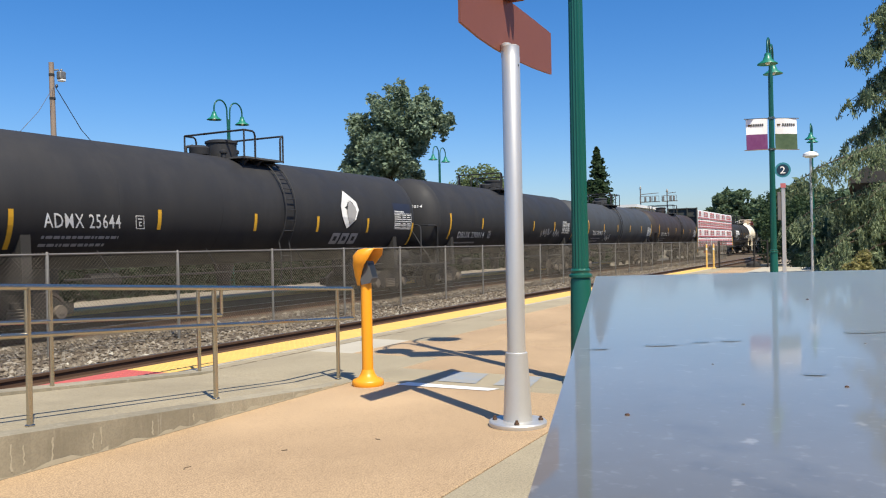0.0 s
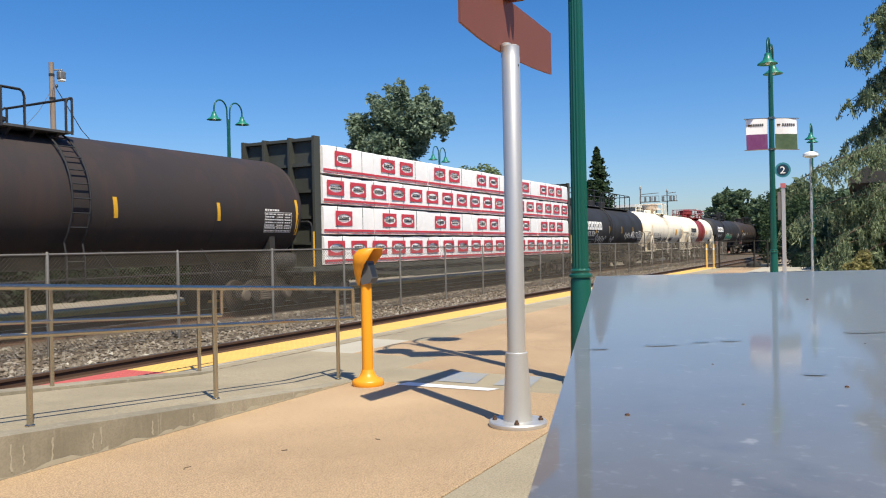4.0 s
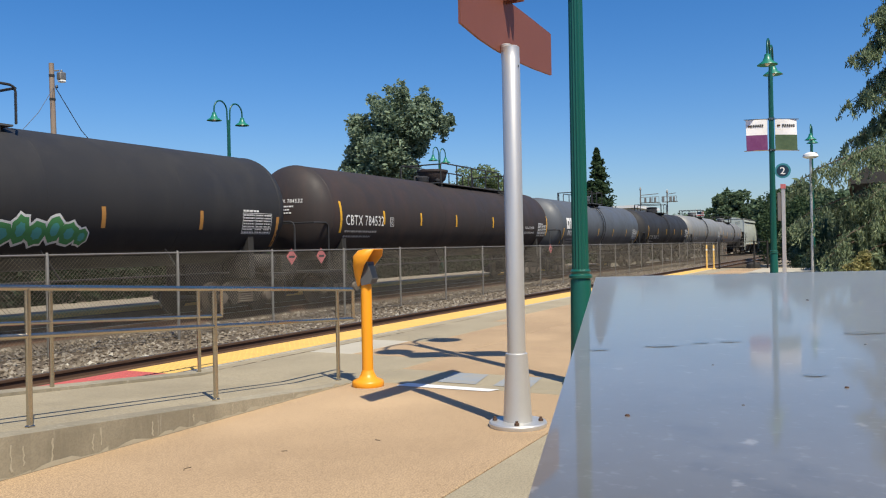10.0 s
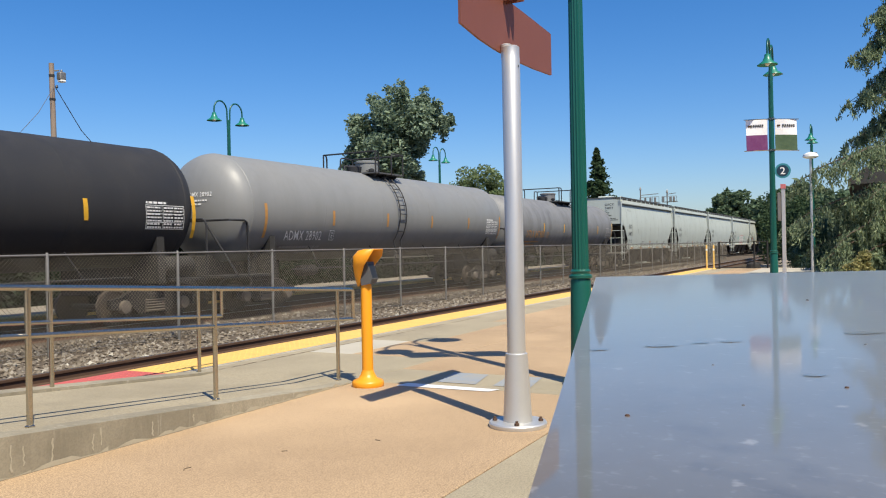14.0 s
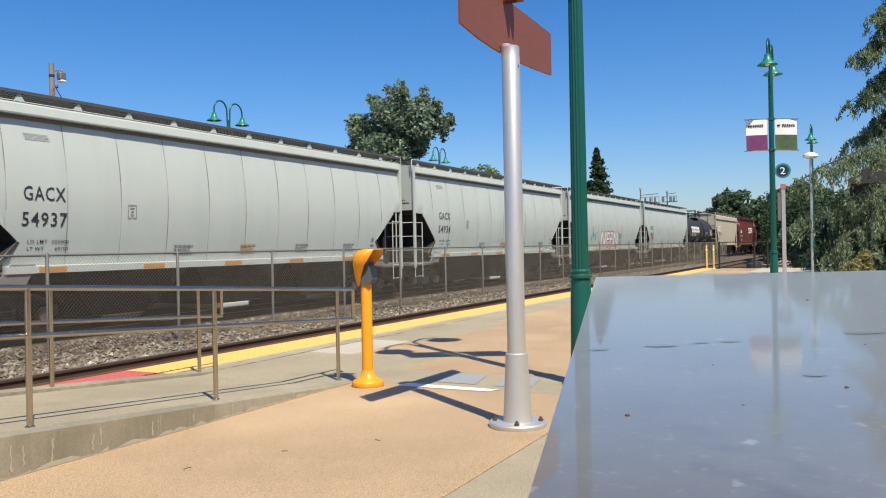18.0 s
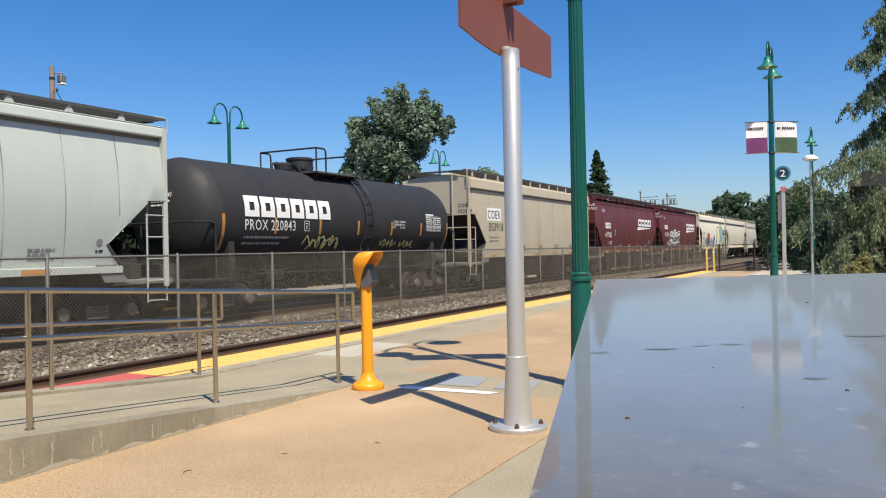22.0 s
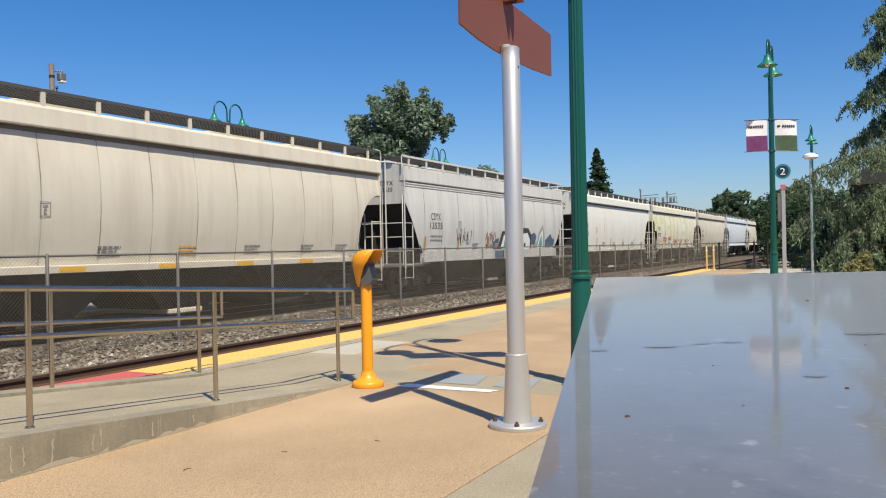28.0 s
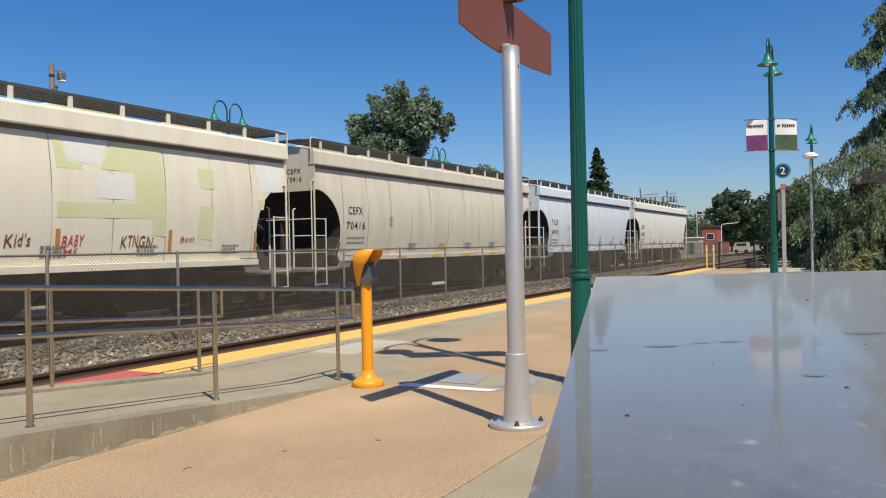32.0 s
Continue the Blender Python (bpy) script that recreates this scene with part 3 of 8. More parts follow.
# worn blue and white paint beside the grey inset
for pts, mat, lab in (([(7.65, 4.12), (7.64, 3.66), (8.28, 3.80), (8.30, 4.24)], BLUEPV, "worn blue painted patch"),
                      ([(7.64, 3.46), (7.64, 3.05), (8.30, 3.16), (8.29, 3.55)], BLUEPV, "worn blue painted patch"),
                      ([(7.28, 4.42), (7.31, 3.36), (7.45, 3.30), (7.47, 4.38)], WHITEP, "worn white painted line")):
    part("painted_patch", Shape().add([(x, y, 0.005) for x, y in pts], [(0, 1, 2, 3)]), mat, platform, lab)
# small rise with kerb wall and ramp beside it
s = Shape()
X0R, X1R = -6.0, 7.6


def ramp_z(x):
    return max(0.004, 0.276 - (x - 3.25) * 0.072)


wall_pts = [(x, ramp_z(x)) for x in (X0R, 0, 3.5, 6, 7.02, 7.6)]
s.prism([(X0R, -0.02)] + [(x, z + 0.004) for x, z in wall_pts] + [(X1R, -0.02)], "y", 4.97, 5.17)
ramp_ob = thing("ramp", pose(0, 0, 0), "sloping concrete ramp with low stained kerb walls", "ramp", kind="structure")
part("kerb_wall", s, WALLC, ramp_ob, "stained concrete kerb wall")
s = Shape().prism([(X0R, -0.02)] + wall_pts + [(X1R, -0.02)], "y", 5.173, 6.95)
part("ramp_surface", s, GREY, ramp_ob, "smooth grey concrete ramp")
s = Shape().prism([(X0R, -0.02)] + [(x, z + 0.03) for x, z in wall_pts[:-1]] + [(7.3, 0.02), (7.3, -0.02)], "y", 6.955, 7.21)
part("kerb_wall", s, WALLC, ramp_ob, "low concrete kerb")


rgs = random.Random(19)
for x in (2.75, 2.98, 3.16, 3.32, 3.41, 3.62, 3.95, 4.02, 4.5, 4.93, 5.4, 6.1):
    z1 = ramp_z(x) * rgs.uniform(0.6, 1.0)
    z0 = z1 * rgs.uniform(0.0, 0.45)
    pts = []
    for k in range(7):
        z, w, dx = z0 + (z1 - z0) * k / 6, rgs.uniform(0.003, 0.009), rgs.uniform(-0.008, 0.008)
        pts += [(x + dx - w, 4.967, z), (x + dx + w, 4.967, z)]
    part("lime_run", Shape().add(pts, [(2 * k, 2 * k + 1, 2 * k + 3, 2 * k + 2) for k in range(6)]), LIMEST, ramp_ob, "thin pale lime run on the kerb wall")


for k in range(9):
    x0, x1 = 1.6 + 0.62 * k, 1.6 + 0.62 * (k + 1)
    pts = []
    for q in range(9):
        x = x0 + (x1 - x0) * q / 8
        pts += [(x, 4.966, 0.003), (x, 4.966, 0.006 + rgs.uniform(0.0, 0.035))]
    part("lime_line", Shape().add(pts, [(2 * q, 2 * q + 2, 2 * q + 3, 2 * q + 1) for q in range(8)]), LIMEST, ramp_ob, "pale lime deposit along the foot of the wall")


def handrail(y, posts, top_end, x_left):
    t = thing("handrail", pose(0, 0, 0), "brushed stainless steel tube handrail along the ramp", "handrail", "handrails")
    z1 = lambda x: 1.135 - (x - 5.275) * 0.0575
    z2 = lambda x: z1(x) - 0.339
    r = 0.022
    part("top_rail", Shape().tube([(x_left, y, z1(x_left)), (2.0, y, z1(2.0)), (top_end - 0.02, y, z1(top_end)), (top_end, y, z1(top_end) - 0.02),
                                   (top_end, y, z2(top_end) + 0.01)], r, 12), STAIN, t, smooth=60)
    part("middle_rail", Shape().tube([(x_left, y, z2(x_left)), (2.0, y, z2(2.0)), (top_end, y, z2(top_end))], r * 0.9, 12), STAIN, t, smooth=60)
    for x in posts:
        p = part("post", Shape().tube([(x, y, ramp_z(x) - 0.02), (x, y, z1(x))], r, 12), STAIN, t, smooth=60)
        part("foot_collar", Shape().lathe([(r + 0.012, ramp_z(x)), (r + 0.012, ramp_z(x) + 0.012), (r, ramp_z(x) + 0.02)], 12, at=(x, y, 0)), STAIN, p)
    return t


handrail(5.2, (-4.2, -2.3, -0.4, 1.7, 3.62, 5.44, 7.34), 7.65, -6)
handrail(7.05, (-3.6, -1.5, 0.8, 2.95, 5.15, 7.11), 7.5, -6)

# ---- intertrack fence ----
FY, FX0, STEP = 13.25, 0.18, 3.15
fence = thing("chain_link_fence", pose(0, 0, 0), "grey galvanised chain-link fence between the tracks", "fence", kind="structure")
FZ0, FZ1 = -0.40, 1.46
post_me = Shape().lathe([(0.032, FZ0 - 0.1), (0.032, FZ1 + 0.02), (0.02, FZ1 + 0.05)], 8).mesh("post", 50)
wires = Shape()
pitch, hgt = 0.082, FZ1 - FZ0 - 0.06
for sgn in (1, -1):
    for i in range(-int(hgt / pitch) - 1, int(STEP / pitch) + 1):
        x0 = i * pitch
        a, b = (x0, FZ0 + 0.04), (x0 + hgt, FZ1 - 0.02)
        lo, hi = max(0.0, -x0 / hgt), min(1.0, (STEP - x0) / hgt)
        if hi <= lo:
            continue
        p = [(a[0] + (b[0] - a[0]) * t, a[1] + (b[1] - a[1]) * t) for t in (lo, hi)]
        q = [(STEP - u if sgn < 0 else u, 0.004 * sgn, w) for u, w in p]
        wires.tube(q, 0.0031, 3, False)
for i in range(int(STEP / pitch) + 1):
    wires.tube([((i + 0.5) * pitch, 0, FZ1 - 0.02), ((i + 0.35) * pitch, 0.004, FZ1 + 0.045)], 0.003, 3, False)
wire_me = wires.mesh("wire_mesh")
rail_me = Shape().tube([(0, 0, FZ1), (STEP, 0, FZ1)], 0.021, 8).mesh("top_rail", 60)
low_me = Shape().tube([(0, 0, FZ0 + 0.06), (STEP, 0, FZ0 + 0.06)], 0.004, 5).mesh("tension_wire")
for i in range(-3, 29):
    x = FX0 + i * STEP
    for nm, me, mt in (("post", post_me, GALV), ("wire_mesh", wire_me, WIRE), ("top_rail", rail_me, GALV), ("tension_wire", low_me, GALV)):
        part(nm, me, mt, fence).location = (x, FY, 0)

# ---- unseen plain wall, added behind the viewer to cut blue sky fill ----
tagged(part("fill_block_wall", Shape().box(-34, -12.4, -0.6, 30, -12.0, 6.5), TAN), "unseen plain tan wall added to cut the blue skylight", "wall", kind="structure")

# ---- far platform ----
far_plat = tagged(part("platform", Shape().box(6.0, FAR_EDGE, -0.6, 62, 22.4, -0.1, 0.02), TIE), "opposite concrete platform with a tan top", "platform", kind="structure")
for i in range(14):
    part("paving_slab", Shape().box(6.0 + 4 * i + 0.01, FAR_EDGE + 0.63, -0.1, 10.0 + 4 * i - 0.01, 22.4, 0.0, 0.01), FARTAN, far_plat, "tan concrete slab")
    part("edge_strip", Shape().box(6.0 + 4 * i + 0.005, FAR_EDGE, -0.1, 10.0 + 4 * i - 0.005, FAR_EDGE + 0.62, 0.006, 0.01), YELLOW, far_plat, "yellow platform edge strip")


# ---- platform things ----
SMEARS = ((0.435, 0.098, 0.0097, 0.0101), (0.532, 0.001, 0.0126, 0.0132), (0.466, 0.067, 0.0063, 0.0068), (0.409, 0.124, 0.0059, 0.0058), (0.454, 0.080, 0.0050, 0.0052), (0.359, 0.019, 0.0051, 0.0061))


def steel_cabinet():
    c, sn = math.cos(radians(YAW)), math.sin(radians(YAW))

    def at(fw, rt):
        return (fw * c + rt * sn, fw * sn - rt * c)
    top = 1.45 - 0.055
    t = thing("metal_cabinet", pose(0, 0, 0), "waist-high grey steel cabinet with a glossy dusty top", "cabinet")
    poly = [at(-0.32, -0.083), at(1.38, 0.262), at(1.45, 1.25), at(-0.32, 1.1)]
    inner = [(p[0] * 0.97 + 0.02, p[1] * 0.97 - 0.003) for p in poly]
    part("body", Shape().prism(inner, "z", 0.0, top - 0.03), GALV, t)
    s = Shape()
    cx, cy = sum(p[0] for p in poly) / 4, sum(p[1] for p in poly) / 4
    rings = [(1.0, top - 0.035), (1.0, top)]
    v = [(cx + (p[0] - cx) * k, cy + (p[1] - cy) * k, z) for k, z in rings for p in poly]
    fs = [(i * 4 + j, i * 4 + (j + 1) % 4, (i + 1) * 4 + (j + 1) % 4, (i + 1) * 4 + j) for i in range(1) for j in range(4)]
    s.add(v, fs + [(4, 5, 6, 7), (3, 2, 1, 0)])
    part("lid", s, BOXTOP, t, "glossy grey painted steel lid with dust specks")
    rg = random.Random(3)
    for x, y, l, w in SMEARS:
        # bare smear where the dust was washed off, with a ragged edge
        pts = []
        for k in range(18):
            a = k * math.pi / 9
            q = rg.uniform(0.7, 1.1)
            fw_, rt_ = 0.5 * w * q * math.sin(a), l * q * math.cos(a)
            pts.append((x + fw_ * c + rt_ * sn, y + fw_ * sn - rt_ * c, top + 0.0004))
        part("smear", Shape().add(pts, [tuple(range(18))]), BOXWIPED, t, "smear washed clear of dust")
    for fw, rt, r in ((0.257, 0.058, 0.0009), (0.298, 0.149, 0.0009), (0.74, 0.335, 0.0014), (0.25, 0.147, 0.0006), (0.27, 0.10, 0.0006), (0.24, 0.19, 0.0005), (0.33, 0.2, 0.0006), (0.42, 0.22, 0.0007), (0.21, 0.12, 0.0005), (0.36, 0.12, 0.0006)):
        x, y = at(fw, rt)
        part("speck", Shape().lathe([(r, top), (r * 0.8, top + r * 0.5), (r * 0.3, top + r * 0.7)], 7, at=(x, y, 0)),
             RUST if r > 0.0008 else GALV, t, "small dark grit" if r > 0.0008 else "small pale grit")


steel_cabinet()


def sign_post():
    X, Y = 6.02, 2.51
    t = thing("sign_post", pose(X, Y, 0), "silver painted steel post carrying a brown sign seen from behind", "sign post")
    part("pole", Shape().lathe([(0.074, 0.5), (0.074, 2.97), (0.0715, 2.975), (0.0715, 3.06), (0.058, 3.07)], 32), ALU, t, smooth=40)
    part("base_sleeve", Shape().lathe([(0.119, 0.04), (0.115, 0.08), (0.089, 0.585), (0.083, 0.59), (0.075, 0.592)], 32), ALU, t, "tapered silver base sleeve", 40)
    fl = part("flange", Shape().lathe([(0.232, 0.0), (0.236, 0.012), (0.236, 0.03), (0.226, 0.04), (0.12, 0.042)], 40), ALU, t, "round bolted base flange", 40)
    for a in (20, 110, 200, 290):
        x, y = 0.185 * math.cos(radians(a)), 0.185 * math.sin(radians(a))
        part("bolt", Shape().lathe([(0.02, 0.042), (0.02, 0.058), (0.012, 0.06), (0.012, 0.075)], 6, at=(x, y, 0)), RUST, fl, "rusty hexagon bolt")
    # blade: long horizontal panel with a bowed lower edge
    low = [(-0.73, 3.10), (-0.4, 3.055), (-0.1, 3.035), (0.3, 3.03), (0.75, 3.04), (1.2, 3.065)]
    up = [(1.2, 3.455), (0.7, 3.48), (0.2, 3.50), (-0.3, 3.53), (-0.73, 3.57)]
    part("sign_panel", Shape().prism(low + up, "y", 0.085, 0.105), BROWN, t, "brown painted back of a long sign")
    part("pole_cap", Shape().lathe([(0.046, 2.98), (0.046, 3.09), (0.03, 3.10)], 20, at=(0.02, 0.045, 0)), ALU, t, smooth=40)
    for dx in (0.07, 0.16):
        part("bracket", Shape().prism([(dx - 0.012, 3.47), (dx + 0.012, 3.47), (dx + 0.03, 3.62), (dx - 0.03, 3.62)], "y", -0.06, 0.085), BROWN, t, "brown bracket holding the panel")
    part("top_disc", Shape().lathe([(0.05, 3.62), (0.11, 3.635), (0.11, 3.65), (0.03, 3.67)], 16, at=(0.115, 0.02, 0)), REDS, t, "small red fitting", 40)
    part("hole", Shape().lathe([(0.008, -0.0755), (0.008, -0.073)], 10, "y", at=(-0.018, 0, 2.9)), BLACKP, t)


sign_post()


def street_lamp(m, label, banners=False, tall=True):
    t = thing("lamp_post", m, label, "lamp post", "green platform lamps")
    shaft = Shape()
    n = 16
    fl = []
    for i in range(2 * n):
        r = 0.087 if i % 2 else 0.079
        fl.append((r * math.cos(math.pi * i / n), r * math.sin(math.pi * i / n)))
    v = [(x * k, y * k, z) for z, k in ((1.2, 1.0), (6.15, 0.74)) for x, y in fl]
    shaft.add(v, [(i, (i + 1) % (2 * n), 2 * n + (i + 1) % (2 * n), 2 * n + i) for i in range(2 * n)] + [tuple(range(2 * n, 4 * n))])
    part("shaft", shaft, GREENP, t, "fluted green steel shaft")
    part("base", Shape().lathe([(0.20, 0.0), (0.20, 0.05), (0.135, 0.12), (0.118, 0.3), (0.105, 1.08), (0.10, 1.1)], 24), GREENP, t, smooth=40)
    part("collar", Shape().lathe([(0.10, 1.1), (0.12, 1.11), (0.12, 1.135), (0.1, 1.15), (0.1, 1.17), (0.107, 1.18), (0.088, 1.2)], 24), GREENP, t, smooth=50)
    part("finial", Shape().lathe([(0.066, 6.1), (0.07, 6.16), (0.05, 6.3), (0.045, 6.5)], 14), GREENP, t, smooth=50)
    for sg in (-1, 1):
        pts = [(sg * 0.045, 0, 5.9), (sg * 0.07, 0, 6.5)] + [(sg * (0.42 - 0.34 * math.cos(radians(a))), 0, 6.82 + 0.36 * math.sin(radians(a))) for a in range(0, 181, 18)] + [(sg * 0.76, 0, 6.66)]
        arm = part("arm", Shape().tube(pts, 0.03, 10), GREENP, t, "curved green gooseneck arm", 60)
        sh = Shape().lathe([(0.035, 6.70), (0.075, 6.68), (0.085, 6.60), (0.11, 6.56), (0.13, 6.50), (0.27, 6.40), (0.275, 6.385), (0.26, 6.392), (0.12, 6.48), (0.05, 6.52)], 28,
                           at=(sg * 0.76, 0, 0), caps=False)
        part("shade", sh, GREENH, arm, "bell-shaped green enamel shade", 50)
        part("bulb", Shape().lathe([(0.02, 6.5), (0.06, 6.46), (0.07, 6.42), (0.05, 6.38), (0.01, 6.36)], 14, at=(sg * 0.76, 0, 0)), WHITEP, arm, smooth=60)
    if banners:
        for sg, mt in ((1, BANP), (-1, BANG)):
            for z in (4.98, 4.08):
                part("banner_arm", Shape().tube([(0, 0, z), (0.36 * -sg, sg * 0.70, z - 0.02)], 0.012, 6), STAIN, t)
                part("clamp_band", Shape().lathe([(0.092, z - 0.03), (0.092, z + 0.03)], 16), STAIN, t)
            d = Vector((-0.457 * sg, 0.889 * sg, 0))

            def pt(u, z):
                q = d * u
                bulge = 0.02 * math.sin(u * 7 + z * 3)
                return (q.x + bulge, q.y + bulge * 0.5, z - 0.03 * u)
            for nm, z0, z1, mm in (("banner_top", 4.53, 4.97, BANW), ("banner_bottom", 4.09, 4.53, mt)):
                s = Shape()
                k = 6
                v = [pt(0.11 + 0.62 * i / k, z) for z in (z0, z1) for i in range(k + 1)]
                v += [(x + 0.006, y + 0.003, z) for x, y, z in v]
                o = 2 * (k + 1)
                fs = [(i, i + 1, k + 2 + i, k + 1 + i) for i in range(k)] + [(o + k + 1 + i, o + k + 2 + i, o + i + 1, o + i) for i in range(k)]
                s.add(v, fs)
                part(nm, s, mm, t, "printed fabric banner", 60)
            # plain shapes in place of the printed mark
            s = Shape()
            for i in range(6):
                u0 = 0.30 + i * 0.064
                if sg > 0:
                    u0 = 0.24 + i * 0.064
                a, b2 = (u0, u0 + 0.045)
                v = [pt(a, 4.76), pt(b2, 4.76), pt(b2, 4.83), pt(a, 4.83)]
                s.add([(x - 0.010, y - 0.006 , z) for x, y, z in v], [(0, 1, 2, 3)])
            part("printed_bars", s, LETTERK, t, "dark printed bars")
            s = Shape()
            for i, u0 in enumerate((0.16, 0.20)):
                if sg > 0:
                    u0 = 0.60 + 0.04 * i
                c0 = pt(u0 + 0.02, 4.79)
                s.add([(c0[0] - 0.012, c0[1] - 0.007 + 0.03 * math.cos(a), c0[2] + 0.03 * math.sin(a)) for a in [k * 0.785 for k in range(8)]], [tuple(range(8))])
            part("printed_dots", s, RUST, t, "brown and orange printed dots")
    return t


street_lamp(pose(8.08, 2.63, 0), "tall green fluted double gooseneck lamp post with banners beside the cabinet", True)
street_lamp(pose(24.9, 2.32, 0), "green double gooseneck lamp post with two fabric banners", True)
street_lamp(pose(44.0, 2.26, 0), "green double gooseneck lamp post by the cedar tree")
street_lamp(pose(23.4, 21.45, 0), "green double gooseneck lamp post on the opposite platform")
street_lamp(pose(40.6, 21.45, 0), "green double gooseneck lamp post farther along the opposite platform")


def card_reader():
    t = thing("card_reader_post", pose(7.17, 4.70, 0), "orange ticket card reader post with a hood on the paving", "card reader")
    part("base", Shape().lathe([(0.165, 0.0), (0.17, 0.012), (0.17, 0.045), (0.157, 0.064), (0.1, 0.088), (0.075, 0.13), (0.062, 0.17)], 32), ORANGE, t, "round orange foot", 40)
    part("post", Shape().lathe([(0.06, 0.14), (0.058, 1.16), (0.05, 1.2)], 24), ORANGE, t, smooth=40)
    # hood: a curved shell leaning forward, open to the +x side
    hood = Vector((0.08, -0.997, 0))
    side = Vector((0.997, 0.08, 0))
    s = Shape()
    rows = []
    for w, (f0, f1) in ((1.06, (-0.10, -0.06)), (1.16, (-0.12, -0.02)), (1.28, (-0.13, 0.05)), (1.38, (-0.12, 0.14)), (1.44, (-0.06, 0.17)), (1.455, (0.02, 0.175))):
        rows.append((w, f0, f1))
    v = []
    for w, f0, f1 in rows:
        half = 0.045 + 0.10 * min(1, (w - 1.04) / 0.3)
        top = 1 - max(0, (w - 1.40) / 0.2)
        for fw, sd in ((f1, -half), (f0 + 0.05, -half), (f0, -half * 0.6), (f0, half * 0.6), (f0 + 0.05, half), (f1, half)):
            p = hood * fw * 0.88 + side * sd * top
            v.append((p.x, p.y, w))
    n = 6
    fs = [(i * n + j, i * n + j + 1, (i + 1) * n + j + 1, (i + 1) * n + j) for i in range(len(rows) - 1) for j in range(n - 1)]
    k = (len(rows) - 1) * n
    fs.append(tuple(range(k, k + n)))
    s.add(v, fs)
    ob = part("hood", s, ORANGE, t, "flared orange weather hood", 50)
    md = ob.modifiers.new("thick", "SOLIDIFY")
    md.thickness = 0.012
    d2, s2 = hood, side
    s = Shape()
    pr = [(-0.02, 1.07), (0.085, 1.09), (0.11, 1.14), (0.055, 1.32), (-0.06, 1.32)]
    v = [tuple((d2 * a + s2 * b).to_tuple()[:2]) + (w,) for b in (-0.07, 0.07) for a, w in pr]
    n = len(pr)
    s.add(v, [(i, (i + 1) % n, n + (i + 1) % n, n + i) for i in range(n)] + [tuple(range(n)), tuple(range(2 * n - 1, n - 1, -1))])
    part("reader_unit", s, GREYP, t, "dark grey card reader unit")
    s = Shape()
    pr = [(0.107, 1.155), (0.062, 1.30)]
    v = [tuple((d2 * (a + 0.004) + s2 * b).to_tuple()[:2]) + (w,) for a, w in pr for b in (-0.055, 0.055)]
    s.add(v, [(0, 1, 3, 2)])
    part("screen", s, DARKSCR, t, "dark glass screen")


card_reader()


def round_sign():
    t = thing("track_sign", pose(23.3, 1.91, 0), "grey post with a round dark blue number two sign", "sign")
    part("post", Shape().box(-0.06, -0.048, 0.0, 0.06, 0.048, 2.96, 0.012), ALU, t, "square grey post")
    part("base_plate", Shape().box(-0.14, -0.14, 0.0, 0.14, 0.14, 0.03, 0.006), ALU, t)
    part("red_label", Shape().box(-0.075, -0.06, 2.86, 0.075, 0.06, 2.98), PINK, t, "faded red label")
    part("speaker_box", Shape().box(-0.09, 0.06, 2.0, 0.09, 0.14, 2.75, 0.01), GALV, t, "small grey box on the post")
    d = pose(0, 0, 3.34, 0, 0, -90 + 5)
    for nm, r, th, mt in (("sign_ring", 0.2, 0.02, RINGT), ("sign_disc", 0.15, 0.026, NAVY)):
        o = part(nm, Shape().lathe([(r, -th), (r, th)], 36, "y"), mt, t)
        o.matrix_basis = d
    pts, fs = word("2", 0.19)
    w = max(p[0] for p in pts)
    s = Shape().add([((u - w / 2) * 1.1, -0.03, z - 0.095) for u, z in pts], fs)
    o = part("numeral", s, LETTERW, t, "white numeral two")
    o.matrix_basis = d


round_sign()


def twig(x, y, a, k):
    t = thing("twig", pose(x, y, 0.0, 0, 0, a), "small dry brown twig lying on the paving", "twig", "litter")
    part("stem", Shape().tube([(-0.05 * k, 0, 0.003), (-0.01 * k, 0.02 * k, 0.004), (0.03 * k, 0.012 * k, 0.003), (0.05 * k, -0.015 * k, 0.003)], 0.0025, 5), BARK, t)


twig(3.95, 4.05, 20, 0.8)
twig(5.15, 3.3, 80, 0.5)
twig(4.6, 3.75, 140, 0.4)


def bollard(x, y):
    t = thing("bollard", pose(x, y, 0), "slim yellow post with white band at the platform end", "bollard", "bollards")
    part("post", Shape().lathe([(0.045, 0.0), (0.045, 1.3), (0.025, 1.33)], 14), YELLOW, t, smooth=40)
    part("reflective_band", Shape().lathe([(0.048, 1.02), (0.048, 1.12)], 14), WHITEP, t)
    part("foot", Shape().lathe([(0.12, 0), (0.11, 0.04), (0.06, 0.06)], 14), YELLOW, t)


bollard(45.3, 7.62)
bollard(45.6, 7.30)


def white_camera_pole():
    t = thing("camera_pole", pose(38.0, 2.0, 0), "slim grey pole with a white dome fixture", "pole")
    part("pole", Shape().lathe([(0.06, 0), (0.05, 5.1)], 12), ALU, t, smooth=40)
    part("bracket", Shape().tube([(0, 0, 5.05), (0, 0, 5.2), (0.05, -0.25, 5.22)], 0.03, 8), GALV, t)
    part("dome", Shape().lathe([(0.05, 4.98), (0.2, 5.0), (0.32, 5.06), (0.3, 5.16), (0.15, 5.24), (0.02, 5.27)], 20), WHITEP, t, "white dome", 50)


white_camera_pole()


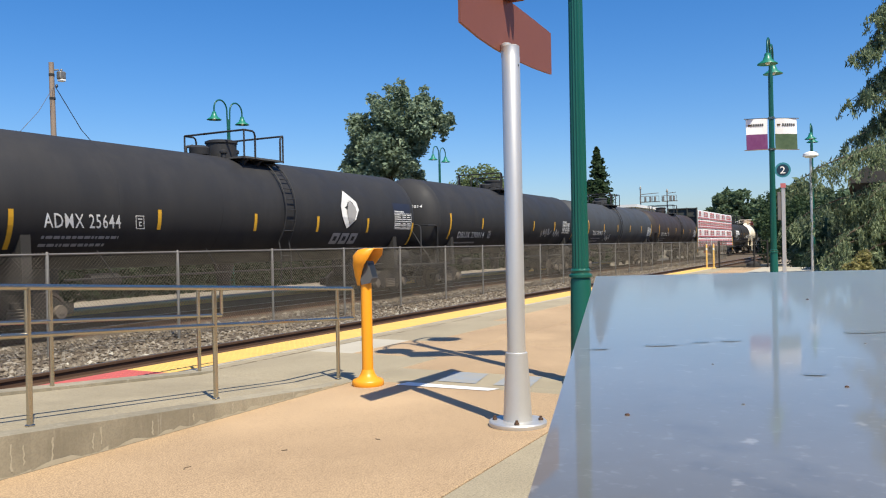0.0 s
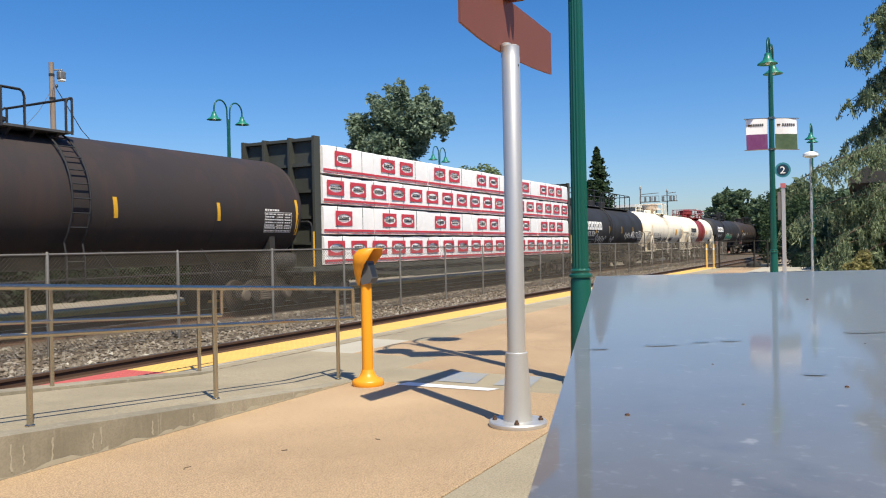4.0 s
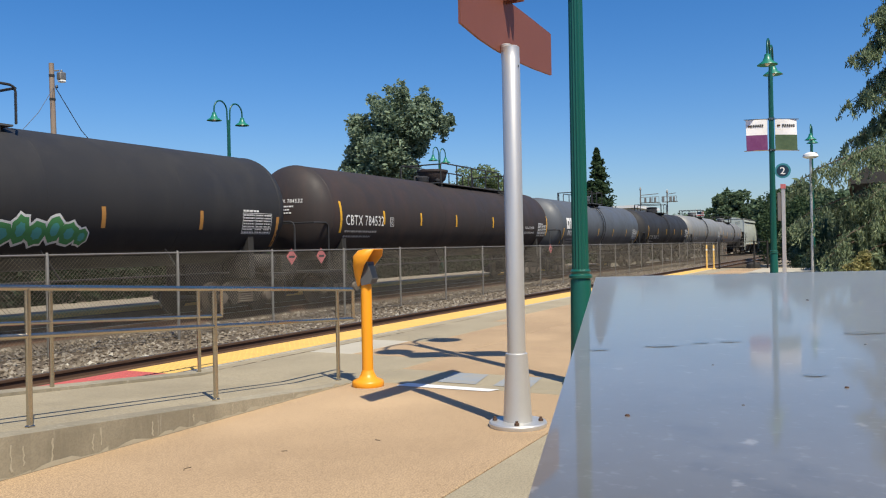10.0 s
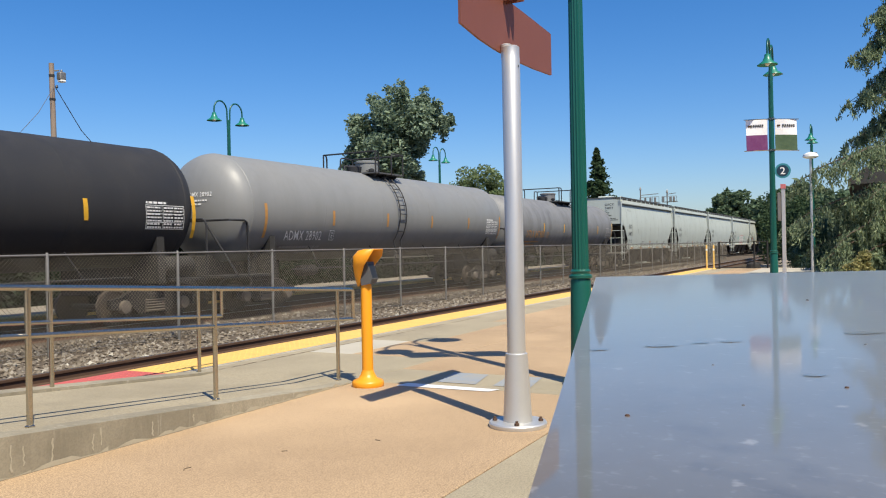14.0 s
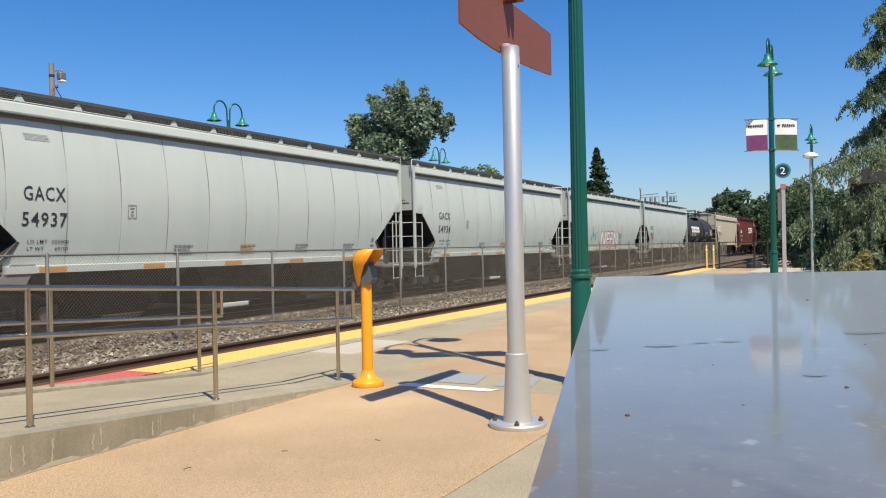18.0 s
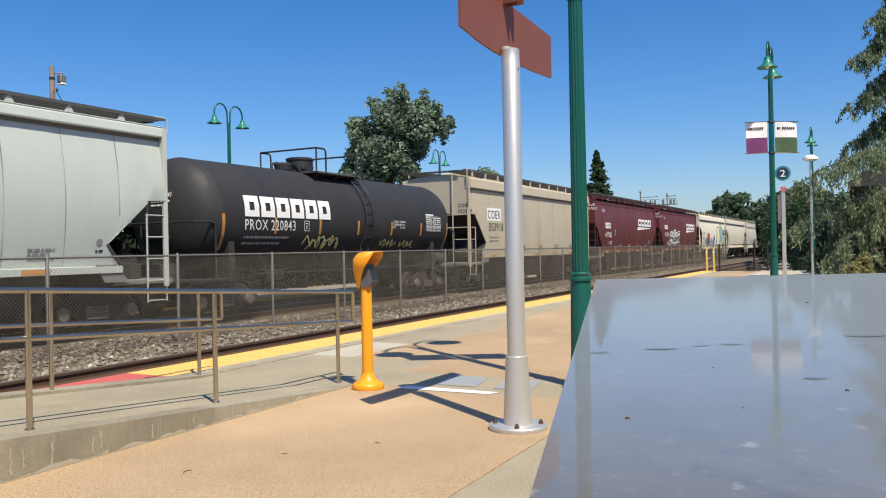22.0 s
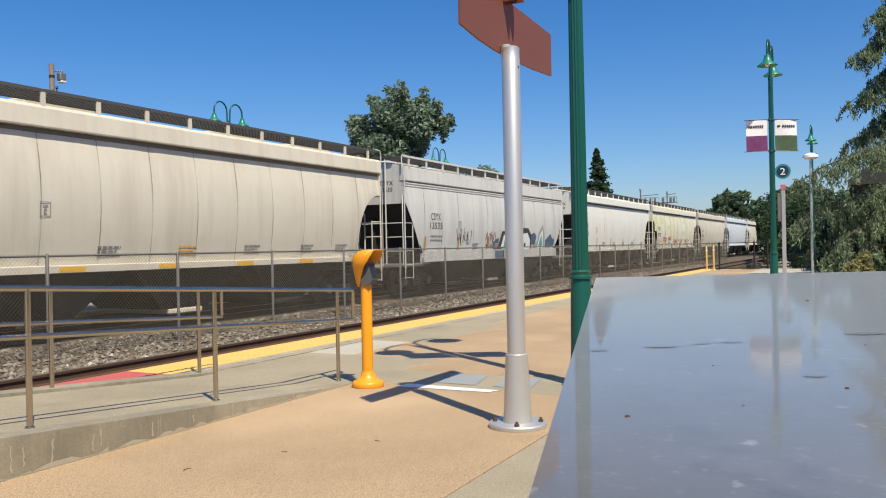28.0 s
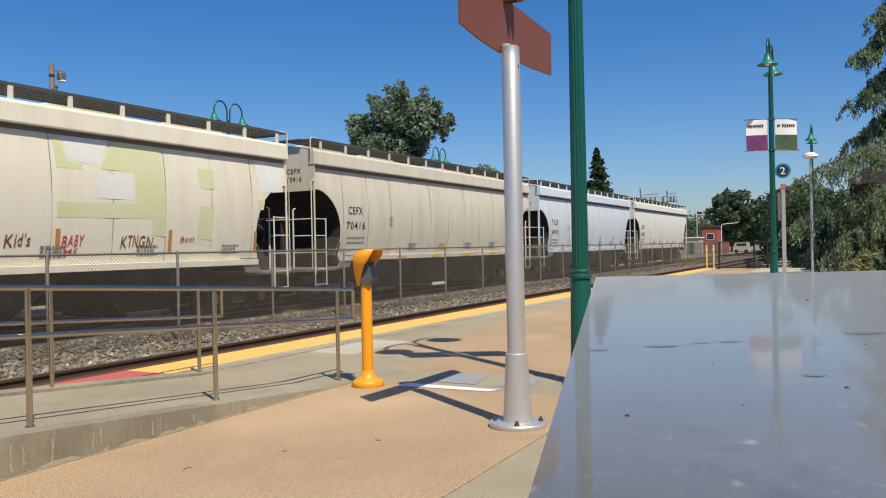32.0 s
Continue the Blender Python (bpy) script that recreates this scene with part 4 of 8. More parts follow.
def utility_pole():
    t = thing("utility_pole", pose(25.18, 33.87, -0.6), "weathered wooden utility pole with a lamp and wires", "utility pole")
    part("pole", Shape().tube([(0, 0, 0), (-0.05, 0, 6), (-0.13, 0, 11.15)], 0.15, 12, taper=0.115), POLEW, t, smooth=60)
    part("lamp_arm", Shape().tube([(-0.1, 0, 10.8), (0.2, -0.1, 10.85)], 0.035, 6), GALV, t)
    part("lamp_body", Shape().box(0.12, -0.3, 10.4, 0.46, 0.02, 10.78, 0.05), GALV, t, "small grey area light")
    part("lamp_glass", Shape().box(0.15, -0.32, 10.3, 0.43, -0.02, 10.4, 0.03), WHITEP, t)
    part("photocell", Shape().lathe([(0.05, 10.78), (0.06, 10.86), (0.03, 10.9)], 10, at=(0.3, -0.14, 0)), GALV, t)
    part("clamp_band", Shape().lathe([(0.13, 10.5), (0.13, 10.62)], 12, at=(-0.12, 0, 0)), UNDER, t)
    part("clamp_band", Shape().lathe([(0.14, 9.4), (0.14, 9.5)], 12, at=(-0.1, 0, 0)), UNDER, t)
    part("insulator", Shape().lathe([(0.04, 0), (0.07, 0.05), (0.04, 0.15)], 10, at=(0.1, -0.05, 10.0)), BLACKP, t)
    part("wire", Shape().tube([(-0.1, -0.1, 10.0), (-2.0, -1.6, 8.4), (-4.5, -3.2, 6.6)], 0.012, 4), GALV, t)
    part("wire", Shape().tube([(0.0, -0.1, 10.0), (1.6, 0.2, 8.2), (4.3, 0.8, 6.3), (12, 3, 4.6)], 0.02, 4), BLACKP, t)


utility_pole()


# ---- plants ----
def trunk_mesh(rg, h, r, limbs, spread, top):
    s = Shape()
    pts = [(0.06 * math.sin(i), 0.05 * math.cos(1.7 * i), h * i / 6) for i in range(7)]
    s.tube(pts, r, 9, taper=r * 0.6)
    for i in range(limbs):
        a = 2.4 * i + rg.uniform(-0.3, 0.3)
        z0 = h * rg.uniform(0.6, 1.0)
        e = spread * rg.uniform(0.5, 1.0)
        zt = z0 + (top - z0) * rg.uniform(0.3, 0.9)
        s.tube([(0, 0, z0), (e * 0.4 * math.cos(a), e * 0.4 * math.sin(a), z0 + (zt - z0) * 0.55), (e * math.cos(a), e * math.sin(a), zt)], r * 0.45, 6, taper=0.03)
    return s


def broad_tree(x, y, zb, trunk_h, top, rad, leaves, leaf, label, mat, seed, lobes=26, low=None, shape=()):
    rg, rn = random.Random(seed), np.random.default_rng(seed)
    t = thing("tree", pose(x, y, zb), label, "tree", "trees")
    part("trunk", trunk_mesh(rg, trunk_h, 0.22, 9, rad * 0.7, top * 0.9), BARK, t, smooth=60)
    low = trunk_h * 0.8 if low is None else low
    cz, rz = (low + top) / 2, (top - low) / 2
    cs = []
    for side, up_, lr in shape:
        for j in range(int(4 + 11 * lr)):
            # each clump holds several sprigs, spread in depth
            d = rn.normal(size=3)
            d /= np.linalg.norm(d)
            deep = rn.uniform(-1, 1) * max(0.6, rad * 0.75 - abs(side) * 0.4)
            c = np.array([0.465 * side + 0.885 * deep, -0.885 * side + 0.465 * deep, up_ - 0.45]) + d * lr * 0.5
            n = max(10, int(leaves * lr ** 2))
            q = rn.normal(size=(n, 3))
            q /= np.linalg.norm(q, axis=1)[:, None]
            cs.append(c + q * max(0.4, lr * 0.62) * (rn.uniform(0.05, 1.0, n) ** 0.5)[:, None] * np.array([1, 1, 0.85]))
            tip = c + d * lr * 0.5
            k = rn.random(8)[:, None]
            cs.append(c * (1 - k) + tip * k + rn.normal(size=(8, 3)) * 0.07)
    for i in range(lobes if not shape else 0):
        d = rn.normal(size=3)
        d[2] = abs(d[2]) * rn.choice([1, 1, -1])
        d /= np.linalg.norm(d)
        if d[2] < 0:
            d[:2] *= 1 + 0.85 * d[2]
        k = rn.uniform(0.4, 0.9)
        c = np.array([d[0] * rad * k, d[1] * rad * k, cz + d[2] * rz * k])
        lr = rn.uniform(0.16, 0.40) * rad * (0.7 if d[2] < -0.2 else 1.0)
        n = leaves // lobes
        q = rn.normal(size=(n, 3))
        q /= np.linalg.norm(q, axis=1)[:, None]
        cs.append(c + q * lr * (rn.uniform(0.35, 1.08, n) ** 0.5)[:, None] * np.array([1, 1, 0.75]))
    for i in range(lobes if not shape else 0):
        d = rn.normal(size=3)
        d /= np.linalg.norm(d)
        d[2] = max(d[2], -0.55)
        if d[2] < 0:
            d[:2] *= 1 + 0.85 * d[2]
        c = np.array([d[0] * rad, d[1] * rad, cz + d[2] * rz]) * 1.0
        k = rn.random(22)[:, None]
        cs.append(c * (1 - k * 0.22) + np.array([0, 0, cz * 0.22]) * k + rn.normal(size=(22, 3)) * 0.045 * rad)
    v, f = leaf_cloud(rn, np.concatenate(cs), leaf)
    part("crown", cloud_mesh("crown", v, f), mat, t, "uneven leafy crown")
    return t


def conifer(x, y, zb, h, r, n, label, seed, mat=None, leaf=0.3, bare=0.1):
    rg, rn = random.Random(seed), np.random.default_rng(seed)
    t = thing("conifer", pose(x, y, zb), label, "tree", "trees")
    part("trunk", Shape().tube([(0, 0, 0), (0, 0, h * 0.97)], 0.25, 8, taper=0.03), BARK, t)
    cs = []
    per = 40
    for i in range(n // per):
        z = h * (bare + (1 - bare) * rn.random() ** 1.25)
        k = (1 - z / h) ** 0.8 * r * rn.uniform(0.6, 1.1) + 0.1
        a = rn.uniform(0, 6.28)
        u = rn.random(per) ** 0.6
        cs.append(np.stack([k * u * np.cos(a) + rn.normal(size=per) * 0.12 * k, k * u * np.sin(a) + rn.normal(size=per) * 0.12 * k,
                            z - 0.25 * k * u ** 2 + rn.normal(size=per) * 0.1], 1))
    v, f = leaf_cloud(rn, np.concatenate(cs), leaf)
    part("crown", cloud_mesh("crown", v, f), mat or LEAF_D, t, "dense dark needles")
    return t


def bush(x, y, zb, sx, sy, sz, n, leaf, label, mat, seed, category="bush", name="bush"):
    rn = np.random.default_rng(seed)
    t = thing(name, pose(x, y, zb), label, category, "bushes")
    k = 14
    cs = []
    for i in range(k):
        c = np.array([rn.uniform(-0.7, 0.7) * sx, rn.uniform(-0.7, 0.7) * sy, rn.uniform(0.15, 0.75) * sz])
        q = rn.normal(size=(n // k, 3))
        q /= np.linalg.norm(q, axis=1)[:, None]
        cs.append(c + q * (rn.uniform(0.3, 1.0, n // k) ** 0.5)[:, None] * np.array([sx, sy, sz * 0.6]) * 0.42)
    q = np.concatenate(cs)
    q[:, 2] = np.maximum(q[:, 2], 0.02)
    v, f = leaf_cloud(rn, q, leaf)
    part("leaves", cloud_mesh("leaves", v, f), mat, t)
    s = Shape()
    for i in range(6):
        a = i * 1.05
        s.tube([(0, 0, 0), (sx * 0.3 * math.cos(a), sy * 0.3 * math.sin(a), sz * 0.5)], 0.05, 5, taper=0.015)
    part("stems", s, BARK, t)
    return t


def cedar(x, y, zb, h, seed, label, levels, spread, leaf, per, low=0.1, long_boughs=()):
    """Drooping cedar: long bowed boughs with hanging sprays."""
    rg, rn = random.Random(seed), np.random.default_rng(seed)
    t = thing("cedar_tree", pose(x, y, zb), label, "tree", "trees")
    part("trunk", Shape().tube([(0, 0, 0), (0.1, 0, h * 0.5), (0, 0, h)], 0.32, 10, taper=0.05), BARK, t, smooth=60)
    cs = []
    for i in range(levels + len(long_boughs)):
        z = h * (low + (1 - low) * (i + rg.random()) / levels)
        a = i * 2.39996 + rg.uniform(-0.3, 0.3)
        l = spread * (1.0 - 0.62 * z / h) * rg.uniform(0.65, 1.15)
        if i >= levels:
            a, z, l = long_boughs[i - levels]
        path = [(l * u * math.cos(a), l * u * math.sin(a), z + l * (0.28 * u - 0.55 * u * u)) for u in (0, 0.25, 0.5, 0.75, 1.0)]
        part("bough", Shape().tube(path, 0.06, 5, taper=0.012), BARK, t)
        nj = 26 if i < levels else 46
        for j in range(nj):
            u = 0.12 + 0.88 * (j + rg.random()) / nj
            px_, py_, pz_ = l * u * math.cos(a), l * u * math.sin(a), z + l * (0.28 * u - 0.55 * u * u)
            hang = rg.uniform(0.35, 1.15)
            off = rg.uniform(-0.6, 0.6) * l * 0.33
            k = np.arange(per) / per
            q = np.stack([px_ - off * math.sin(a) * (0.3 + k) + rn.normal(size=per) * 0.1, py_ + off * math.cos(a) * (0.3 + k) + rn.normal(size=per) * 0.07,
                          pz_ - hang * k + rn.normal(size=per) * 0.04], 1)
            cs.append(q)
    v, f = leaf_cloud(rn, np.concatenate(cs), leaf, 3.0, 0.28)
    part("foliage", cloud_mesh("foliage", v, f), LEAF_C, t, "hanging green needle sprays")
    return t


MAPLE = ((-0.13, 13.60, 1.02), (-1.28, 12.92, 1.11), (1.45, 13.17, 1.02), (2.48, 12.66, 0.85), (-2.90, 11.55, 1.11), (-0.77, 11.55, 1.62), (1.37, 11.68, 1.54), (2.90, 11.81, 0.85), (3.41, 11.25, 0.51), (-3.07, 9.42, 1.37), (-0.68, 9.67, 1.79), (1.19, 10.36, 1.02), (-3.93, 8.56, 0.85), (-2.05, 8.05, 1.45), (0.43, 8.56, 1.15), (1.28, 8.05, 0.60), (-2.48, 10.19, 1.19), (-1.96, 13.69, 0.34), (-3.41, 12.49, 0.30), (0.30, 14.58, 0.26), (3.84, 12.15, 0.26), (1.88, 14.03, 0.34))
broad_tree(52.2, 30.9, -0.6, 6.0, 13.0, 4.0, 60, 0.2, "round dark green leafy tree behind the far platform", LEAF_A, 11, shape=MAPLE)
broad_tree(72.9, 34.2, -0.6, 4, 10.5, 3.3, 9000, 0.17, "smaller light green tree behind the opposite platform", LEAF_B, 12)
broad_tree(37.6, 36, -0.6, 4, 7.9, 1.3, 1500, 0.2, "small green tree top seen over the train", LEAF_B, 13)
broad_tree(92, 35, -0.6, 4, 7.6, 3.5, 1800, 0.34, "low green tree in the distance", LEAF_E, 14)
conifer(107.3, 32.3, -0.6, 15.2, 4.4, 13000, "tall narrow dark conifer in the distance", 15, leaf=0.26)
LEFT = math.atan2(0.885, -0.465)
cedar(52.0, -5.2, -0.3, 22.0, 21, "large drooping green cedar behind the low building", 44, 5.6, 0.15, 30, 0.34,
      tuple((LEFT + da, zb_ + dz, lb * sc) for zb_, sc in ((8.6, 0.95), (10.9, 0.93), (13.3, 0.9), (15.2, 0.76), (17.0, 0.62)) for da, dz, lb in ((-0.32, 0.2, 6.0), (-0.05, 0.0, 7.2), (0.22, -0.25, 6.5), (-0.15, 1.0, 5.4), (0.1, 1.7, 5.0), (-0.2, 0.5, 5.9), (0.3, 1.3, 5.2))))
cedar(39.8, -1.3, 0.0, 3.9, 22, "smaller drooping cedar behind the lamp posts", 46, 5.2, 0.11, 32, 0.1, ((LEFT, 5.0, 4.6), (LEFT + 0.4, 5.3, 3.6), (LEFT - 0.1, 3.2, 4.8)))
for i, (x, y, sx, sy, sz) in enumerate(((53, 2.3, 3.0, 1.8, 3.6), (62, 3.4, 3.6, 2.2, 5.4), (52.5, -0.8, 2.8, 2.4, 4.2), (72, 5.2, 4, 2.4, 6.4), (57, -4, 4, 4, 5.5), (82, 6.8, 4, 2.4, 7.2))):
    bush(x, y, -0.6, sx, sy, sz, 4200, 0.17, "dense dark green shrubbery past the platform end", LEAF_D if i % 2 else LEAF_E, 30 + i)
bush(35.0, 0.25, 0.0, 0.55, 0.55, 1.1, 1100, 0.10, "tuft of dry yellow-green grass by the paving", DRYGRASS, 41, "grass tuft", "grass_tuft")
for i, (x, y, r, h) in enumerate(((178, 24.8, 4.6, 13.4), (186, 19.0, 5.4, 11.8), (200, 14.5, 6, 13), (124, 7.4, 4.0, 10.6), (132, 11.5, 4.0, 9.6), (215, 27, 8, 9), (150, 9, 6, 8.5), (165, -2, 12, 11), (120, 2, 7, 8), (290, 60, 16, 11), (230, 62, 10, 9))):
    broad_tree(x, y, -0.6, h * 0.3, h, r, 4200, 0.55, "distant broad green tree beyond the crossing", LEAF_E, 50 + i, 34, 0.2)
rn = np.random.default_rng(77)
q = np.stack([rn.uniform(2, 62, 22000), rn.uniform(21.2, 22.3, 22000), 1.7 * rn.random(22000) ** 0.7 - 0.45], 1)
v, f = leaf_cloud(rn, q, 0.17)
# near-black leaves give a shaded background below the cars
tagged(part("hedge", cloud_mesh("hedge", v, f), LEAF_F), "low hedge along the far platform, shade put into its leaf colour", "hedge", kind="stuff")
t = thing("low_railing", pose(31.0, 21.1, 0), "short grey railing behind the far platform", "railing")
for i in range(26):
    part("baluster", Shape().box(i * 0.34, 0, 0, i * 0.34 + 0.03, 0.03, 1.0), UNDER, t)
part("rail", Shape().box(0, -0.01, 1.0, 8.6, 0.05, 1.06), GALV, t)
s = Shape()
rn = np.random.default_rng(78)
q = np.stack([rn.uniform(-300, 2000, 9000), rn.uniform(330, 420, 9000), 14 * rn.random(9000) ** 0.7], 1)
q2 = np.stack([rn.uniform(420, 560, 5000), rn.uniform(-120, 330, 5000), 12 * rn.random(5000) ** 0.8], 1)
v, f = leaf_cloud(rn, np.concatenate([q, q2]), 3.2)
tagged(part("far_woods", cloud_mesh("far_woods", v, f), LEAF_E), "dark band of distant woods on the horizon", "woods", kind="stuff")


def backdrop_things():
    # dense planting behind the far platform, its leaves darkened to stand for shade
    rn = np.random.default_rng(91)
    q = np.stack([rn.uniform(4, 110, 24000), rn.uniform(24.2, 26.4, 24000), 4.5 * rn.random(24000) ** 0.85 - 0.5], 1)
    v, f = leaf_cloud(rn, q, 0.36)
    tagged(part("shrub_belt", cloud_mesh("shrub_belt", v, f), LEAF_F), "belt of shrubs behind the far platform, darkened as in shade", "shrubs", kind="stuff")
    tagged(part("road", Shape().box(96, -60, -0.615, 108, 120, -0.59), ASPH), "grey asphalt road crossing the tracks", "road", kind="structure")
    # station building corner with a dark roof
    t = thing("station_building", pose(43.6, -3.0, 0.0), "low building with a dark overhanging shingle roof", "building")
    part("wall", Shape().box(-1.5, -4.0, 0.0, 6.0, 1.9, 4.2), POLEW, t, "brown plastered wall")
    part("roof", Shape().prism([(3.55, 4.0), (3.6, 4.25), (0.0, 6.8), (-5.5, 4.0)], "x", -2.4, 7.0), ROOFD, t, "dark shingle roof with deep eaves")
    part("fascia", Shape().box(-2.44, 3.5, 3.92, 7.0, 3.64, 4.2), BARK, t, "dark eaves board")
    w = part("window", Shape().box(-1.52, 0.3, 1.2, -1.5, 1.3, 2.6), WHITEP, t, "white framed window")
    part("pane", Shape().box(-1.54, 0.38, 1.28, -1.52, 1.22, 2.52), GLASSD, w)
    # signal bridge with equipment
    t = thing("signal_bridge", pose(141, 31.8, -0.6), "grey steel signal gantry with lamps and railings", "signal gantry")
    for y, top in ((2.9, 11.6), (-1.7, 10.9)):
        part("mast", Shape().tube([(0, y, 0), (0, y, top)], 0.11, 8), GALV, t)
        part("mast_cap", Shape().lathe([(0.18, top - 0.1), (0.2, top), (0.1, top + 0.35), (0.02, top + 0.5)], 8, at=(0, y, 0)), GALV, t)
    for y0, y1 in ((2.9, -0.4), (-0.9, -3.4)):
        part("deck", Shape().box(-0.5, y1, 9.2, 0.5, y0, 9.3), GALV, t)
        part("hand_rail", Shape().tube([(-0.5, y0, 10.2), (-0.5, y1, 10.2)], 0.04, 5), GALV, t)
        for k in range(4):
            y = y0 + (y1 - y0) * k / 3
            part("rail_post", Shape().tube([(-0.5, y, 9.3), (-0.5, y, 10.2)], 0.035, 5), GALV, t)
        part("top_arm", Shape().tube([(0, y0 if y0 > 0 else -1.7, 10.6), (0, y1 + 0.2, 10.75)], 0.06, 6), GALV, t)
    for y in (1.9, 1.0, 0.2, -1.2, -2.4, -3.0):
        part("signal_head", Shape().box(-0.9, y - 0.16, 9.2, -0.6, y + 0.16, 10.1, 0.05), GALV, t, "grey signal head")
    # flag, red and white buildings, parked van
    t = thing("flag_pole", pose(155, 27.7, -0.6), "tall pole with a small striped flag", "flag pole")
    part("pole", Shape().tube([(0, 0, 0), (0, 0, 8.4)], 0.06, 8), WHITEP, t)
    for i in range(5):
        part("flag_stripe", Shape().box(-0.02, -1.3, 7.1 + 0.15 * i, 0.02, -0.06, 7.25 + 0.15 * i), REDS if i % 2 == 0 else WHITEP, t)
    part("flag_corner", Shape().box(-0.03, -0.9, 7.4, 0.03, -0.06, 7.85), NAVY, t, "blue flag corner")
    t = thing("shop_building", pose(156, 25.6, -0.6), "small red building with a flat roof", "building")
    part("wall", Shape().box(0, -1.3, 0, 5, 1.4, 5.0), BRICKR, t)
    part("roof", Shape().box(-0.2, -1.6, 5.0, 5.2, 1.7, 5.25), ROOFD, t)
    part("lower_wall", Shape().box(-1.5, -2.9, 0, 4, -1.3, 2.2), BRICKR, t)
    w = part("window", Shape().box(-0.03, -0.8, 2.6, 0, 0.6, 3.8), WHITEP, t)
    part("pane", Shape().box(-0.05, -0.7, 2.7, -0.03, 0.5, 3.7), GLASSD, w)
    t = thing("white_shed", pose(144, 26.6, -0.6), "pale flat-roofed shed beside the crossing", "shed")
    part("wall", Shape().box(0, -1.2, 0, 4, 1.1, 2.9), PALE, t)
    part("roof", Shape().box(-0.2, -1.4, 2.9, 4.2, 1.3, 3.1), WHITEP, t)
    part("door", Shape().box(-0.04, -0.3, 0.1, 0, 0.6, 2.1), GREENP, t)
    t = thing("van", pose(158.5, 20.3, -0.6), "parked pale van beyond the crossing", "van")
    part("body", Shape().prism([(-1.3, 0.5), (1.3, 0.5), (1.3, 1.3), (1.0, 2.0), (-1.2, 2.0), (-1.3, 1.4)], "x", -1.0, 1.0), PALE, t)
    part("window", Shape().box(-1.02, -0.9, 1.35, -1.0, 0.8, 1.8), GLASSD, t)
    for y in (-0.85, 0.85):
        part("wheel", Shape().lathe([(0.34, -0.12), (0.34, 0.12)], 14, "x", (-0.9, y, 0.34)), BLACKP, t)
    t = thing("sign_gantry", pose(150, 22.6, -0.6), "thin white street lamp arm at the crossing", "street lamp")
    part("pole", Shape().tube([(0, 0, 0), (0, 0, 5.0), (0, -0.2, 5.3), (0, -2.8, 5.5)], 0.07, 6), WHITEP, t)
    # long pale roof beyond
    t = thing("warehouse", pose(118, 32.4, -0.6), "long pale flat-roofed building beyond the tracks", "building")
    part("wall", Shape().box(0, -2.6, 0, 14, 2.8, 7.4), PALE, t)
    part("roof", Shape().box(-0.3, -2.9, 7.4, 14.3, 3.1, 7.8), WHITEP, t)
    # end-of-platform railing and boulder
    t = thing("end_fence", pose(48.5, 7.45, -0.5), "dark steel rail fence at the platform end", "fence")
    for y in (-2.6, -1.9, 0.0):
        part("post", Shape().tube([(0, y, 0), (0, y, 2.0)], 0.05, 6), UNDER, t)
    for z in (0.5, 1.2, 1.95):
        part("rail", Shape().tube([(0, -2.6, z), (0, 0.0, z)], 0.022, 5), UNDER, t)
    b = Shape().lathe([(0.1, -0.62), (0.35, -0.6), (0.45, -0.2), (0.36, 0.12), (0.16, 0.24), (0.03, 0.26)], 11, at=(51, 5.9, 0))
    tagged(part("boulder", b, UNDER, smooth=30), "dark boulder at the end of the platform", "boulder")


backdrop_things()


# ---- the train ----
TY = 16.05
SPEED = 15.6
CARS = []


def car_base(name, x, label, category, group):
    t = thing(name, pose(x, TY, RAIL), label, category, group)
    CARS.append((t, x))
    return t


FRAME = ([(0, 0), (0.24, 0), (0.24, 0.3), (0, 0.3), (0.018, 0.018), (0.222, 0.018), (0.222, 0.282), (0.018, 0.282), (0.06, 0.21), (0.18, 0.21), (0.18, 0.235), (0.06, 0.235),
          (0.085, 0.06), (0.155, 0.06), (0.155, 0.085), (0.11, 0.085), (0.11, 0.14), (0.155, 0.14), (0.155, 0.165), (0.085, 0.165)],
         [(0, 1, 5, 4), (1, 2, 6, 5), (2, 3, 7, 6), (3, 0, 4, 7), (8, 9, 10, 11), (12, 13, 14, 15, 16, 17, 18, 19)])
SIDE_FRAME = Shape().prism([(-1.25, 0.62), (-1.25, 0.42), (-1.0, 0.36), (-0.72, 0.5), (-0.45, 0.24), (0.45, 0.24), (0.72, 0.5), (1.0, 0.36), (1.25, 0.42), (1.25, 0.62),
                            (0.95, 0.66), (0.55, 0.86), (-0.55, 0.86), (-0.95, 0.66)], "y", -0.07, 0.07)
CAP = Shape().lathe([(0.14, -0.16), (0.15, -0.13), (0.15, 0.0)], 12, "y", (0, 0, 0.45)).lathe([(0.02, -0.18), (0.06, -0.175), (0.06, -0.16)], 8, "y", (0, 0, 0.45)).mesh("bearing_cap", 40)
SPRINGS = Shape().prism([(-0.05, 0.28)] + [(-0.13 if k % 2 else -0.09, 0.29 + 0.031 * k) for k in range(10)] + [(-0.05, 0.6)], "x", -0.28, 0.28).mesh("spring_nest")
SIDE_FRAME = SIDE_FRAME.mesh("side_frame")
WHEELSET = Shape().tube([(0, -0.95, 0.44), (0, 0.95, 0.44)], 0.07, 8)
for sg in (-1, 1):
    WHEELSET.lathe([(0.44, sg * 0.655), (0.42, sg * 0.665), (0.42, sg * 0.77), (0.36, sg * 0.775), (0.34, sg * 0.745), (0.15, sg * 0.735), (0.13, sg * 0.79), (0.05, sg * 0.79)], 24, "y", (0, 0, 0.44))
WHEELSET = WHEELSET.mesh("wheelset", 40)
